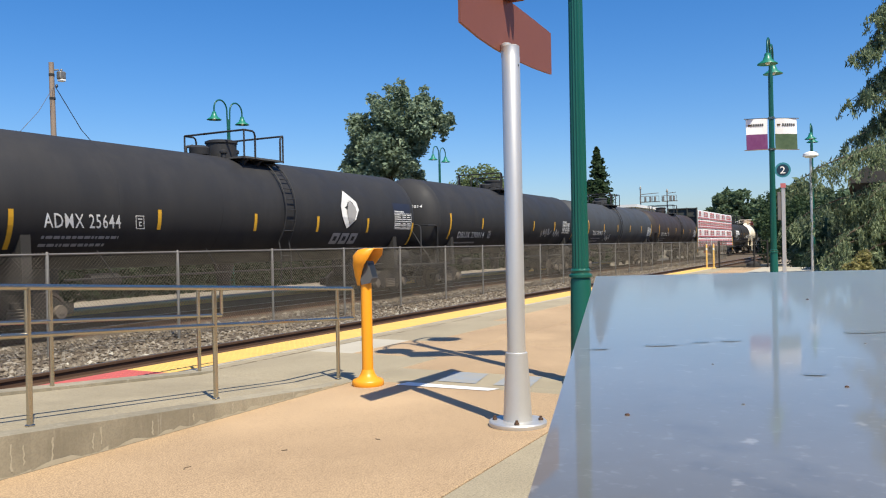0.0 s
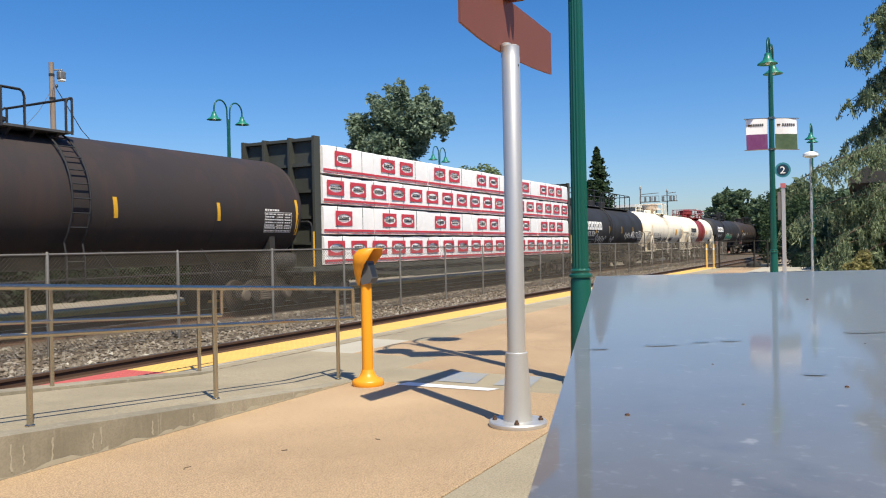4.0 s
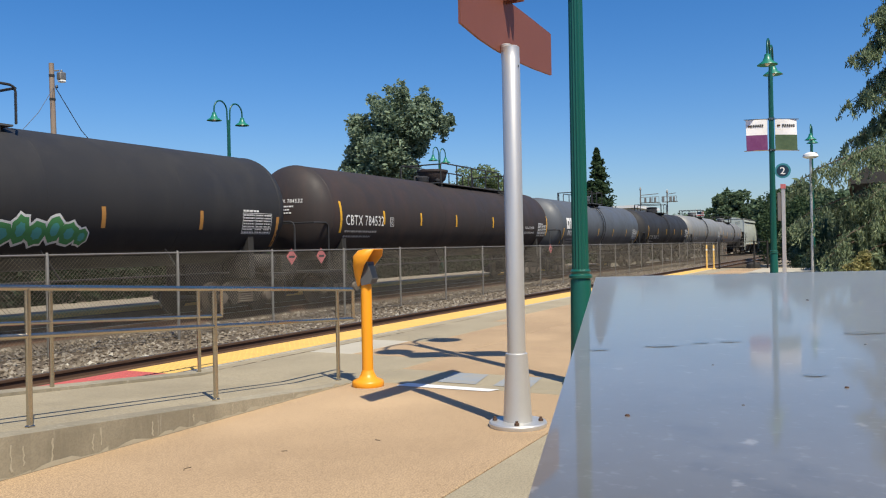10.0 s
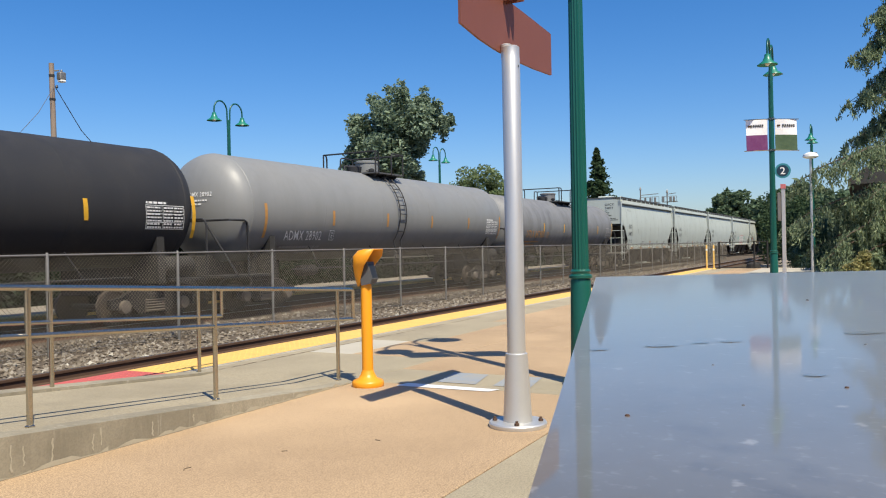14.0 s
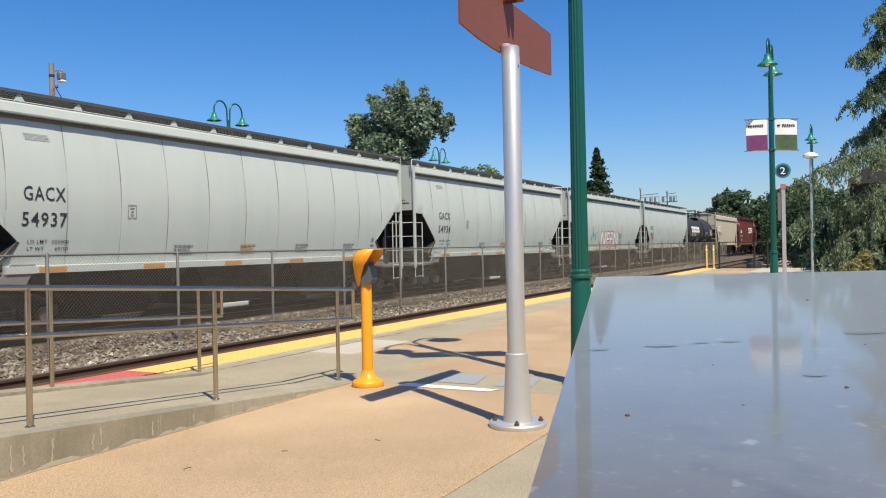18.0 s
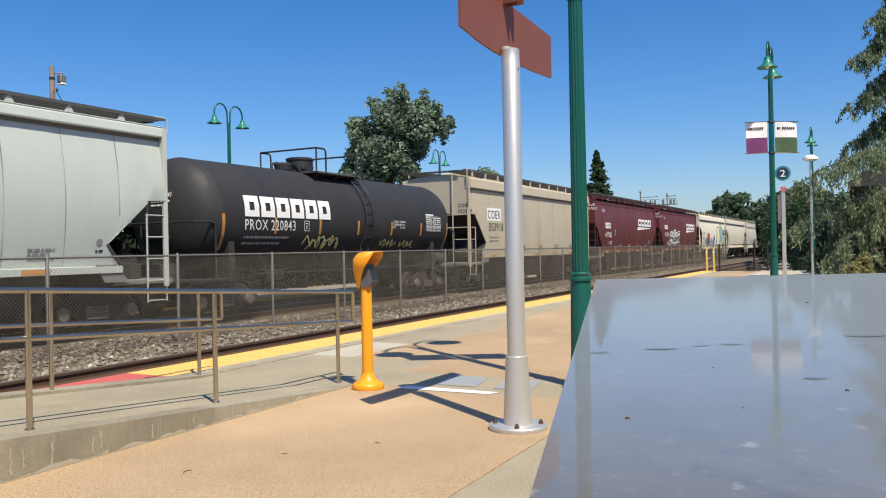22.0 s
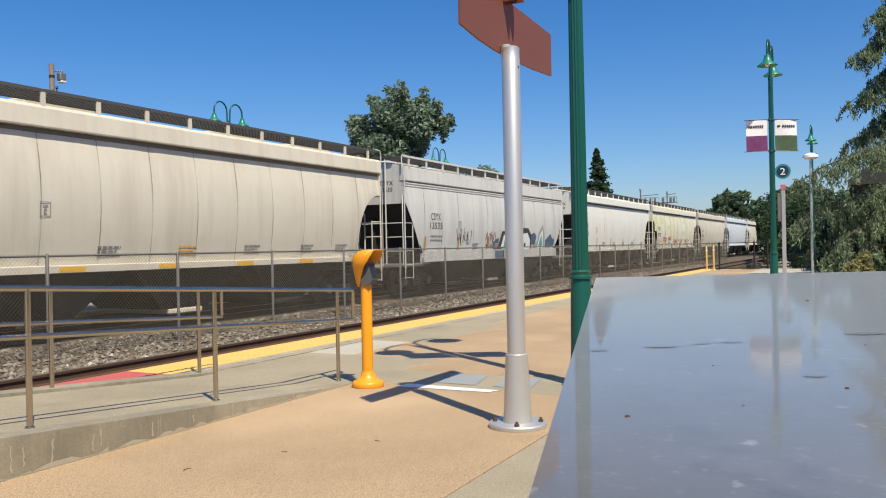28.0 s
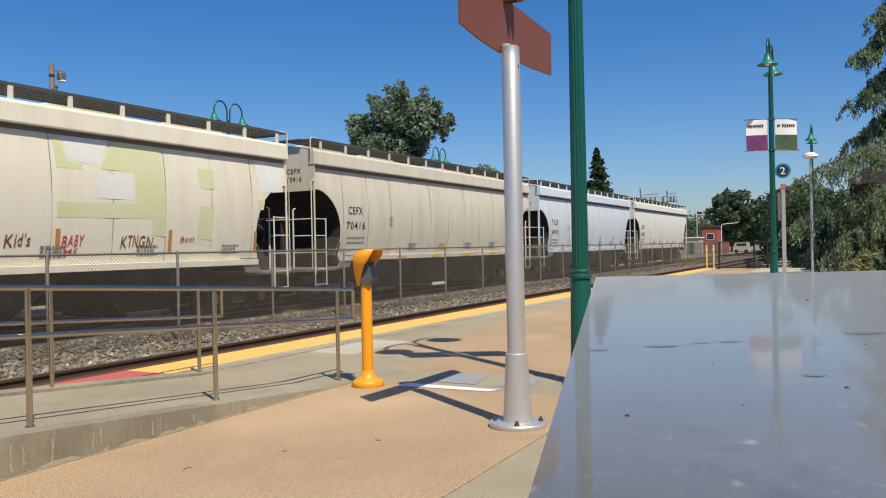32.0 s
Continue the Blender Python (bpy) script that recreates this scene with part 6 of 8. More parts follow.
        for w in (0.0, ph * 0.27, ph * 0.63, ph - 0.012):
            k0 = len(edge)
            edge += [(0, w), (pw, w), (pw, w + 0.012), (0, w + 0.012)]
            ef.append((k0, k0 + 1, k0 + 2, k0 + 3))
        panel_ob = part("data_panel", table((edge, ef), 0, 0), dm, t, "ruled data panel")
        part("title_bar", table(bars(1, 0.62, 0.05, 0.04, seed + 3), 0.02, ph + 0.03), dm, panel_ob)
        for k in range(7):
            for c0, cw in ((0.035, 0.42), (0.53, 0.28), (0.85, 0.27)):
                part("stencil_line", table(bars(1, cw - 0.04 * ((k + seed) % 3 == 0), 0.036, 0.03, seed + 5 + k), c0, 0.026 + 0.075 * k), dm, panel_ob)
    if end_mark:
        def on_head(flat, mat, label):
            """Bends flat letters onto the front head: u towards the near side, w the height above the axis."""
            v = [(a_sh - hd * math.sqrt(1 - min(0.96, (u * u + w * w) / (R * R))) - 0.012, u, zc + w) for u, w in flat[0]]
            part("end_lettering", Shape().add(v, flat[1]), mat, t, label)
        y0, y1, ez = end_at
        pts, fs = word(end_mark, 0.12)
        wd = max(p[0] for p in pts)
        on_head(([(y0 + (y1 - y0) * u / wd, ez + w) for u, w in pts], fs), ink, "small car number on the tank end")
        for k, wide in enumerate((0.62, 0.48, 0.55)[:2 + seed % 2]):
            pts, fs = bars(1, wide, 0.045, 0.1, seed + k)
            on_head(([(y0 - 0.08 - u, ez - 0.13 - 0.1 * k + w) for u, w in pts], fs), ink if paint is not TK_WHITE else LETTERG, "small print on the tank end")
    return t, R, zc, L


def lean(flat, k):
    return [(u + k * w + 0.02 * math.sin(9 * u), w + 0.03 * math.sin(4 * u)) for u, w in flat[0]], flat[1]


def paint_on_tank(c, flat, u, w, mat, label="sprayed scrawl", e=0.010):
    t, R, zc, L = c
    return part("graffiti", on_tank(flat, u, w, R, zc, e), mat, t, label)


def hopper_car(x_front, x_rear, paint, label, number=None, mark=None, ink=None, curved=False, z_eave=4.22, seams=12, sill_mat=None, group="hopper cars", bulge=0.05,
               plain_mark=False, seed=1, m1=(1.7, 0.93, 2.55, 0.28), m2=(1.67, 1.0, 2.04, 0.28), roof_mat=None, strip=REFL, recess=ENDK, zcut=None, posts_mat=None, deep_sill=False, lip=0.0, straight=False):
    """Origin on the rail below the front near corner. Side sheets with seams, sloped ends, bays, roof walk, ladders."""
    ink, sill_mat, roof_mat, posts_mat = ink or LETTERK, sill_mat or paint, roof_mat or paint, posts_mat or paint
    t = car_base("hopper_car", x_front, label, "hopper car", group)
    L = x_rear - x_front
    zs, ze = 1.47, z_eave - RAIL
    zcut = zcut or (3.5 if curved else 2.95)
    HW = 1.58
    zend = 3.15 if plain_mark else 3.06 if paint is HP_GREEN else zcut - 0.05
    # side profile in height: slightly bowed sheet
    rows = [zs, zs + 0.35, 2.0, 2.45, 2.9, 3.35, 3.8, ze]

    def y_at(z):
        k = (z - zs) / (ze - zs)
        if bulge > 0.06:
            return HW + 0.02 - bulge * 2.2 * (1 - math.sin(math.pi * (0.13 + 0.78 * max(0.0, min(1.0, k)))))
        return HW - bulge + bulge * math.sin(math.pi * min(1, k * 0.9 + 0.1))

    def cut(z, fore=False):
        """How far the side sheet is cut back at the ends."""
        if plain_mark and fore:
            return 0.0 if z > zcut - 0.01 else min(1.5, 0.25 + 1.2 * (zcut - z) / (zcut - 1.85))
        if straight:
            return (1.3 if deep_sill else 1.1) * max(0.0, (zcut - z) / (zcut - zs))
        if curved:
            if z >= zcut:
                return 0.0
            k = (zcut - z) / (zcut - zs)
            return 1.32 * math.sqrt(max(0, 1 - (1 - min(1, k * 1.45)) ** 2)) - max(0, k - 0.75) * 1.0
        if z >= zcut - 0.02:
            return 0.0
        if z >= 1.95:
            return 0.55 + (zcut - 0.08 - min(z, zcut - 0.08)) / (zcut - 2.03) * 1.05
        return 1.6 - (1.95 - z) * 0.9
    n = seams
    zz = sorted(set(rows + [zcut, zcut - 0.03, zcut - 0.08, zcut - 0.2, zcut - 0.4, 1.95, 2.7, 2.2, 1.75]))
    for sg in (-1, 1):
        for i in range(n):
            s = Shape()
            v, fs = [], []
            for z in zz:
                u0, u1 = cut(z, True), L - cut(z)
                w0, w1 = max(u0, L * i / n), min(u1, L * (i + 1) / n)
                w0, w1 = min(w0, u1), max(w1, u0)
                if w1 < w0:
                    w0 = w1 = min(max(L * (i + 0.5) / n, u0), u1)
                g0 = 0.012 if i else 0
                y = y_at(z)
                for k in range(5):
                    uu = w0 + (w1 - w0) * k / 4
                    dent = 0.005 if k in (0, 4) else -0.003 if k in (1, 3) else 0.0
                    v.append((uu, sg * (y - dent), z))
            m = len(zz)
            fs = [(r * 5 + k, r * 5 + k + 1, (r + 1) * 5 + k + 1, (r + 1) * 5 + k) for r in range(m - 1) for k in range(4)]
            part("side_sheet", s.add(v, fs), paint, t, smooth=50)
        lp = lip or (0.19 if curved else 0.0)
        yt = y_at(ze - lp)
        if paint is HP_BROWN:
            chord = [(HW - 0.3, ze - 0.1), (y_at(ze - 0.1) + 0.004, ze - 0.1), (yt + 0.012, ze + 0.02), (yt - 0.01, ze + 0.12), (yt - 0.06, ze + 0.2), (yt - 0.14, ze + 0.26), (HW - 0.4, ze + 0.30)]
        else:
            over = 0.06 if deep_sill else 0.15 if bulge > 0.06 else 0.11
            chord = [(HW - 0.2, ze - lp), (yt + over, ze - lp), (yt + over + 0.01, ze - lp + 0.03), (yt + over - 0.02, ze + 0.2), (yt + over - 0.07, ze + 0.27), (HW - 0.2, ze + 0.29)]
        part("top_chord", Shape().prism([(sg * y, z) for y, z in chord], "x", -0.02, L + 0.02), paint, t, smooth=40 if paint is HP_BROWN else None)
        sd = 0.3 if deep_sill else 0.16
        gh = 0.10 if curved else 0.085 if paint is HP_GREEN else 0.06
        gz = ze - lp
        if deep_sill:
            for dz in (0.06, 0.15):
                part("chord_rib", Shape().box(0.0, min(sg * (yt - 0.05), sg * (yt + 0.05)), ze - lp - dz - 0.045, L, max(sg * (yt - 0.05), sg * (yt + 0.05)), ze - lp - dz, 0.008), paint, t)
        # the eave's cast shadow, painted as a dark strip on the side
        if paint is not HP_BROWN:
            part("eave_shade_strip", Shape().prism([(sg * (HW - 0.2), gz), (sg * (y_at(gz) + 0.012), gz), (sg * (y_at(gz - gh) + 0.012), gz - gh), (sg * (HW - 0.2), gz - gh)], "x", 0.02, L - 0.02), SEAMK, t, "dark strip painted as the shade under the eave")
        part("side_sill", Shape().prism([(sg * (HW - 0.16), zs - sd), (sg * (HW + 0.03), zs - sd), (sg * (HW + 0.03), zs - (0.02 if not deep_sill else -0.1)), (sg * (HW - 0.16), zs)], "x", 1.3, L - 1.3), sill_mat, t)
        for u in np.arange(2.0, L - 1.6, 2.6) if (not curved or paint in (HP_BROWN, HP_DUST)) else ():
            part("reflective_strip", Shape().box(u, sg * (HW + 0.032) - 0.003, zs - 0.145, u + 0.62, sg * (HW + 0.032) + 0.003, zs - 0.04), strip, t)
    # grimy vertical weld seams and side reflectors
    if paint is not HP_BROWN:
        for i in range(1, n):
            u = L * i / n
            z0, z1 = 1.47, ze - 0.02
            if cut(1.95) > u or u > L - cut(1.95):
                z0 = zcut - 0.4
            col = [(dx * (0.6 + 0.4 * math.sin(3 * i + k)), z0 + (z1 - z0) * k / 8) for k in range(9) for dx in (-0.011, 0.011)]
            part("weld_seam", on_side((col, [(2 * k, 2 * k + 1, 2 * k + 3, 2 * k + 2) for k in range(8)]), u, 0, (t, L, y_at), 0.003), SEAMK, t)
    if curved and paint not in (HP_BROWN, HP_DUST):
        for i in range(6):
            u = 1.5 + (0.15 if mark == "TILX" else 0.0) + (L - 3.0) * i / 5
            part("reflective_strip", on_side(([(s_ * 0.055, (0.1 if mark == "TILX" else 0.124) * k) for k in range(6) for s_ in (-1, 1)], [(2 * k, 2 * k + 1, 2 * k + 3, 2 * k + 2) for k in range(5)]), u, 1.7 if mark == "TILX" else 1.5, (t, L, y_at), 0.006), REFLO, t, "faded orange reflective strip")
    # roof sheets and walk
    part("roof", Shape().add([(u, y, z) for u in (0, L) for y, z in ((-HW + 0.05, ze + 0.25), (-0.8, ze + 0.4), (0, ze + 0.45), (0.8, ze + 0.4), (HW - 0.05, ze + 0.25))],
                             [(i, i + 1, 6 + i, 5 + i) for i in range(4)]), roof_mat, t)
    tri = paint is HP_GREEN
    zr = ze + (0.43 if tri else 0.56)
    walkb = Shape()
    for y in np.arange(-1.52, -0.5, 0.11):
        walkb.box(-0.04, y - 0.014, zr - 0.02, L + 0.04, y + 0.014, zr + 0.02)
    if deep_sill:
        for sg in (-1, 1):
            part("walk_edge", Shape().box(-0.04, sg * 1.56 - 0.01, zr - 0.03, L + 0.04, sg * 1.56 + 0.01, zr + 0.045), paint, t, "pale edge bar of the roof walk")
    for y in (-1.54, -0.52):
        walkb.box(-0.04, y - 0.012, zr - 0.03, L + 0.04, y + 0.012, zr + 0.035)
    for u in np.arange(0.0, L, 0.13):
        walkb.box(u, -1.52, zr - 0.012, u + 0.04, -0.52, zr + 0.012)
    part("roof_walk", walkb, GRATE, t, "dark open-grid roof walk")
    o = part("roof_walk", walkb, GRATE, t, "dark open-grid roof walk")
    o.location = (0, 2.06, 0)
    for u in np.arange(0.4, L, 1.32):
        for sg in (-1, 1):
            if tri:
                part("walk_bracket", Shape().prism([(u - 0.14, ze + 0.2), (u + 0.14, ze + 0.2), (u + 0.02, zr - 0.02), (u - 0.02, zr - 0.02)], "y", sg * 1.5 - 0.02, sg * 1.5 + 0.02), posts_mat, t)
            else:
                part("walk_bracket", Shape().box(u - 0.05, sg * 1.53 - 0.02, ze + 0.18, u + 0.05, sg * 1.53 + 0.02, zr + 0.04), posts_mat, t)
    for u in (2.2, 5.6, L - 5.6, L - 2.2):
        part("hatch", Shape().box(u - 0.9, -0.45, ze + 0.4, u + 0.9, 0.45, ze + 0.62, 0.04), roof_mat, t)
    # ends: upper wall, slope sheet, centre sill, posts and ladders
    for e, sg in ((0.0, 1), (L, -1)):
        part("end_wall", Shape().prism([(-HW + 0.02, zend), (HW - 0.02, zend), (HW - 0.02, ze + 0.22), (0.8, ze + 0.39), (0, ze + 0.44), (-0.8, ze + 0.39), (-HW + 0.02, ze + 0.22)], "x", min(e, e + sg * 0.06), max(e, e + sg * 0.06)), paint, t)
        zl = [zcut - 0.03, zcut - 0.1] + [zcut - (zcut - 1.5) * k / 7 for k in range(1, 8)]
        line = [(cut(z, sg > 0) + 0.02, z) for z in zl] + [(cut(1.5, sg > 0) + 0.3, 1.02)]
        # recess colour: soot plus painted shade, so the open end stays dark
        part("slope_sheet", Shape().prism([(e + sg * 0.08, max(zend, zcut)), (e + sg * 0.08, zcut - 0.02)] + [(e + sg * u, z) for u, z in line] + [(e + sg * (u + 0.07), z) for u, z in line[::-1]] + [(e + sg * 0.6, zcut + 0.02)], "y", -HW + 0.06, HW - 0.06), recess, t, "sloped end sheet in soot black with shade put in")
        part("end_plate", Shape().box(min(e + sg * 0.95, e + sg * 0.98), -HW + 0.35, 1.1, max(e + sg * 0.95, e + sg * 0.98), HW - 0.35, 2.05), recess, t, "plate under the slope sheet, soot black with shade put in")
        part("reservoir", Shape().lathe([(0.14, -0.42), (0.19, -0.38), (0.19, 0.38), (0.14, 0.42)], 12, "y", (e + sg * 0.68, -0.75, 1.55)), IRON, t, "small air reservoir under the end", 50)
        part("valve_box", Shape().box(e + sg * 0.7 - 0.14, -1.35, 1.14, e + sg * 0.7 + 0.14, -1.12, 1.5, 0.02), IRON, t)
        part("shear_plate", Shape().prism([(e + sg * 0.35, 1.1), (e + sg * 1.3, 1.1), (e + sg * 0.5, zcut - 0.25), (e + sg * 0.35, zcut - 0.2)], "y", -0.04, 0.04), recess, t, "plate under the slope sheet, soot black with shade put in")
        part("end_sill", Shape().box(min(e - sg * 0.25, e + sg * 1.5), -1.5, 1.02, max(e - sg * 0.25, e + sg * 1.5), 1.5, 1.14, 0.02), SEAMK, t)
        part("side_bracket", Shape().prism([(e + sg * 1.1, 1.1), (e + sg * 1.75, 1.1), (e + sg * 1.95, zs + 0.02), (e + sg * 1.45, zs + 0.02)], "y", -HW + 0.0, -HW + 0.05), SEAMK, t)
        part("centre_sill", Shape().box(min(e - sg * 0.3, e + sg * 3.0), -0.3, 0.75, max(e - sg * 0.3, e + sg * 3.0), 0.3, 1.1), UNDER, t)
        for y in (-HW + 0.03, HW - 0.03):
            cw, ct = (0.03, zcut + 0.35) if curved else (0.06, ze + 0.2)
            part("corner_post", Shape().box(e + sg * 0.01 - cw, y - cw * 0.6, 0.95, e + sg * 0.01 + cw, y + cw * 0.6, ct, 0.008), posts_mat, t)
            lad = Shape()
            uo = e + sg * 0.56
            lad.tube([(uo, y, 0.6), (uo, y, 2.63)], 0.02, 6)
            for z in (0.64, 1.1, 1.6, 2.1, 2.6):
                lad.tube([(e, y, z), (uo, y, z)], 0.014, 5)
            lad.tube([(e, y, 0.6), (e, y, 1.0)], 0.017, 6)
            part("side_ladder", lad, posts_mat, t, "grab irons and ladder at the corner")
        lad = Shape()
        xo = e - sg * 0.1
        # upright of the end ladder: up to the wall on the pale green cars, to the roof on the others
        lt = zcut + 0.12 if paint is HP_GREEN else ze + 0.5 if straight or not curved else 2.9
        lad.tube([(xo, -0.83, 1.0), (xo, -0.83, lt), (e, -0.83, lt + 0.03)], 0.026, 6)
        for z in (1.1, 1.6, 2.1, 2.6):
            lad.tube([(xo, -1.52, z), (xo, -0.83 if z != 2.6 else 0.2, z)], 0.018, 5)
        part("end_ladder", lad, posts_mat, t, "end ladder and grab rail")
        if not plain_mark and paint is not HP_GREEN:
            part("corner_rail", Shape().tube([(e - sg * 0.12, -1.54, 1.1), (e - sg * 0.12, -1.54, zcut + 0.2), (e - sg * 0.02, -1.54, zcut + 0.28)], 0.018, 6), posts_mat, t, smooth=60)
        part("walk_hook", Shape().tube([(e - sg * 0.1, -1.53, ze + 0.12), (e - sg * 0.1, -1.53, zr - 0.02), (e - sg * 0.05, -1.53, zr + 0.04), (e + sg * 0.25, -1.53, zr + 0.04)], 0.02, 6), posts_mat, t, smooth=60)
        ew = 0.0 if paint is HP_GREEN else 0.1
        part("end_walk", Shape().box(min(xo - sg * (ew - 0.06), xo + sg * 0.25), -1.2, zr - 0.03, max(xo - sg * (ew - 0.06), xo + sg * 0.25), 1.2, zr + 0.02), GRATE, t)
    part("brake_wheel", Shape().lathe([(0.26, -0.02), (0.28, 0.0), (0.26, 0.02), (0.22, 0.0), (0.03, 0.0)], 18, "x", (-0.16, 0.5, 2.2)), UNDER, t)
    # bays
    nb = 3
    u0, u1 = 2.55, L - 2.55
    for i in range(nb):
        a, b = u0 + (u1 - u0) * i / nb, u0 + (u1 - u0) * (i + 1) / nb
        m = (a + b) / 2
        s = Shape()
        for sg in (1,):
            v = [(a, -HW + 0.06, zs - 0.05), (b, -HW + 0.06, zs - 0.05), (b, HW - 0.06, zs - 0.05), (a, HW - 0.06, zs - 0.05),
                 (m - 0.75, -1.1, 0.32), (m + 0.75, -1.1, 0.32), (m + 0.75, 1.1, 0.32), (m - 0.75, 1.1, 0.32)]
            s.add(v, [(0, 1, 5, 4), (1, 2, 6, 5), (2, 3, 7, 6), (3, 0, 4, 7), (4, 5, 6, 7)])
        part("discharge_bay", s, UNDER, t, "sooty sloped discharge bay")
        part("gate", Shape().box(m - 0.55, -1.15, 0.2, m + 0.55, 1.15, 0.32, 0.02), IRON if i != 1 else posts_mat, t)
    trucks(t, 1.55, L - 1.55)
    couplers(t, -0.3, L + 0.3)
    c = (t, L, y_at)
    # lettering
    if number:
        if plain_mark:
            for i in range(4):
                part("mark_block", on_side(blocks(1, m1[3], m1[1] / 4.6, 0), m1[0] + i * m1[1] / 4, m1[2] - RAIL, c), ink, t, "plain block of the owner mark")
        else:
            part("lettering", on_side(word(mark, m1[3], m1[1]), m1[0], m1[2] - RAIL, c), ink, t, "painted owner code")
        part("lettering", on_side(word(number, m2[3], m2[1]), m2[0], m2[2] - RAIL, c), ink, t, "painted car number")
        if mark == "GACX":
            for txt, dz in (("LD LMT  225900", 0.34), ("LT WT      60100", 0.48)):
                part("load_limit", on_side(word(txt, 0.075, 0.92), m2[0] + 0.14, m2[2] - RAIL - dz, c), LETTERK, t, "stencilled load limit")
        if plain_mark:
            for k, txt in enumerate(("LD LMT", "LT WT")):
                part("load_limit", on_side(word(txt, 0.08, 0.4 - 0.06 * k), m2[0] + 0.74, 1.97 - 0.13 * k, c), ink, t, "stencilled load limit")
                part("small_print", on_side(bars(1, 0.4, 0.07, 0.02, 50 + k), m2[0] + 1.26, 1.97 - 0.13 * k, c), ink, t, "worn stencilled figures")
        for k in range(2 if mark != "GACX" and not plain_mark else 0):
            part("small_print", on_side(bars(1, 1.0, 0.055, 0.10, seed + k), m2[0] + 0.05, m2[2] - RAIL - 0.3 - 0.155 * k, c), INKG if ink is LETTERK else ink, t, "row of small print")
        fr, ff = FRAME
        part("stencil_frame", on_side((fr, ff), 4.2, 2.45, c), INKG if ink is LETTERK else ink, t, "small framed stencil")
        for k, u in enumerate((5.6, 7.9, 10.2, 12.6) if mark == "GACX" or plain_mark else (5.6, 7.9, 10.2, 12.6, L - 2.6)):
            for j in range(3):
                part("small_print", on_side(bars(1, 0.6 - 0.1 * (j % 2), 0.05, 0.04, seed + k + j), u, 1.80 - 0.09 * j, c), (INKG if ink is LETTERK else LETTERG) if k != 1 else strip, t, "faint stencilled print")
        # number on the front end wall
        ey, ez, py, pz, nrow = (-0.43, 4.31, -0.43, 3.93, 7) if mark == "GACX" else (-1.03, 3.45, -0.1, 3.68, 6) if mark == "COER" else (-1.06, 4.2, -0.3, 3.86, 7) if plain_mark else (-0.55, 3.98, 0, 0, 0)
        for txt, z in ((mark, ez), (number, ez - 0.24)):
            pts, fs = blocks(4, 0.15, 0.1, 0.03) if plain_mark and txt == mark else word(txt, 0.15)
            part("end_lettering", Shape().add([(-0.008, ey - u, z + w) for u, w in pts], fs), ink, t)
        for k in range(nrow):
            pts, fs = bars(1, (0.16, 0.3, 0.26, 0.45, 0.32, 0.74, 0.9)[k] * (0.75 if mark == "COER" or plain_mark else 1.0), 0.045, 0.06, seed + k)
            part("end_print", Shape().add([(-0.008, py - u, pz - 0.105 * k + w) for u, w in pts], fs), ink, t)
        # three ruled lines under the eave, and a round test mark near the rear
        if mark == "GACX" or plain_mark:
            for k in range(4 if plain_mark else 3):
                part("small_print", on_side(([(0, 0), (0.55, 0), (0.55, 0.014), (0, 0.014)], [(0, 1, 2, 3)]), 1.78 + 0.02 * k, 4.06 - 0.05 * k, c), INKG if ink is LETTERK else ink, t, "ruled stencil lines")
        if mark == "GACX":
            part("test_mark", on_side(disc_flat(0.09, 0.17, 0.08, 0.08), L - 1.93, 1.8, c), INKG, t, "small round test mark")
            part("small_print", on_side(bars(1, 0.19, 0.05, 0.04, seed), L - 1.93, 1.76, c), LETTERK, t)
    return c


def on_side(flat, u0, z0, c, e=0.012):
    """Flat shapes on the near side of a hopper."""
    t, L, y_at = c
    pts, fs = flat
    return Shape().add([(u0 + u, -(y_at(max(1.47, z0 + w)) + e), z0 + w) for u, w in pts], fs)


def paint_on_side(c, flat, u, z, mat, label="sprayed scrawl", e=0.010):
    return part("graffiti", on_side(flat, u, z, c, e), mat, c[0], label)


def disc_flat(cu, cw, ru, rw, wob=0.0, ph=0):
    """A round patch in rings, so that it follows a curved shell."""
    pts, fs = [(cu, cw)], []
    for r in range(1, 6):
        for j in range(14):
            a = j * math.pi / 7
            k = r / 5 * (1 + wob * math.sin(3 * j + ph))
            pts.append((cu + ru * k * math.cos(a), cw + rw * k * math.sin(a)))
    for j in range(14):
        fs.append((0, 1 + j, 1 + (j + 1) % 14))
        fs.extend((1 + r * 14 + j, 15 + r * 14 + j, 15 + r * 14 + (j + 1) % 14, 1 + r * 14 + (j + 1) % 14) for r in range(4))
    return pts, fs


def sheet_flat(w, h, n=6):
    """A plain rectangle cut into rows, so that it follows a curved shell."""
    return [(u, h * k / n) for k in range(n + 1) for u in (0, w)], [(2 * k, 2 * k + 1, 2 * k + 3, 2 * k + 2) for k in range(n)]


def poly_flat(outline, steps=1):
    return outline, [tuple(range(len(outline)))]


def patch(outline, cuts=3):
    """A sprayed patch of any outline, cut fine enough to follow a curved side."""
    bm = bmesh.new()
    bm.faces.new([bm.verts.new((u, w, 0)) for u, w in outline])
    bmesh.ops.triangulate(bm, faces=bm.faces[:])
    bmesh.ops.subdivide_edges(bm, edges=bm.edges[:], cuts=cuts, use_grid_fill=True)
    bm.verts.index_update()
    flat = [tuple(v.co[:2]) for v in bm.verts], [tuple(v.index for v in q.verts) for q in bm.faces]
    bm.free()
    return flat


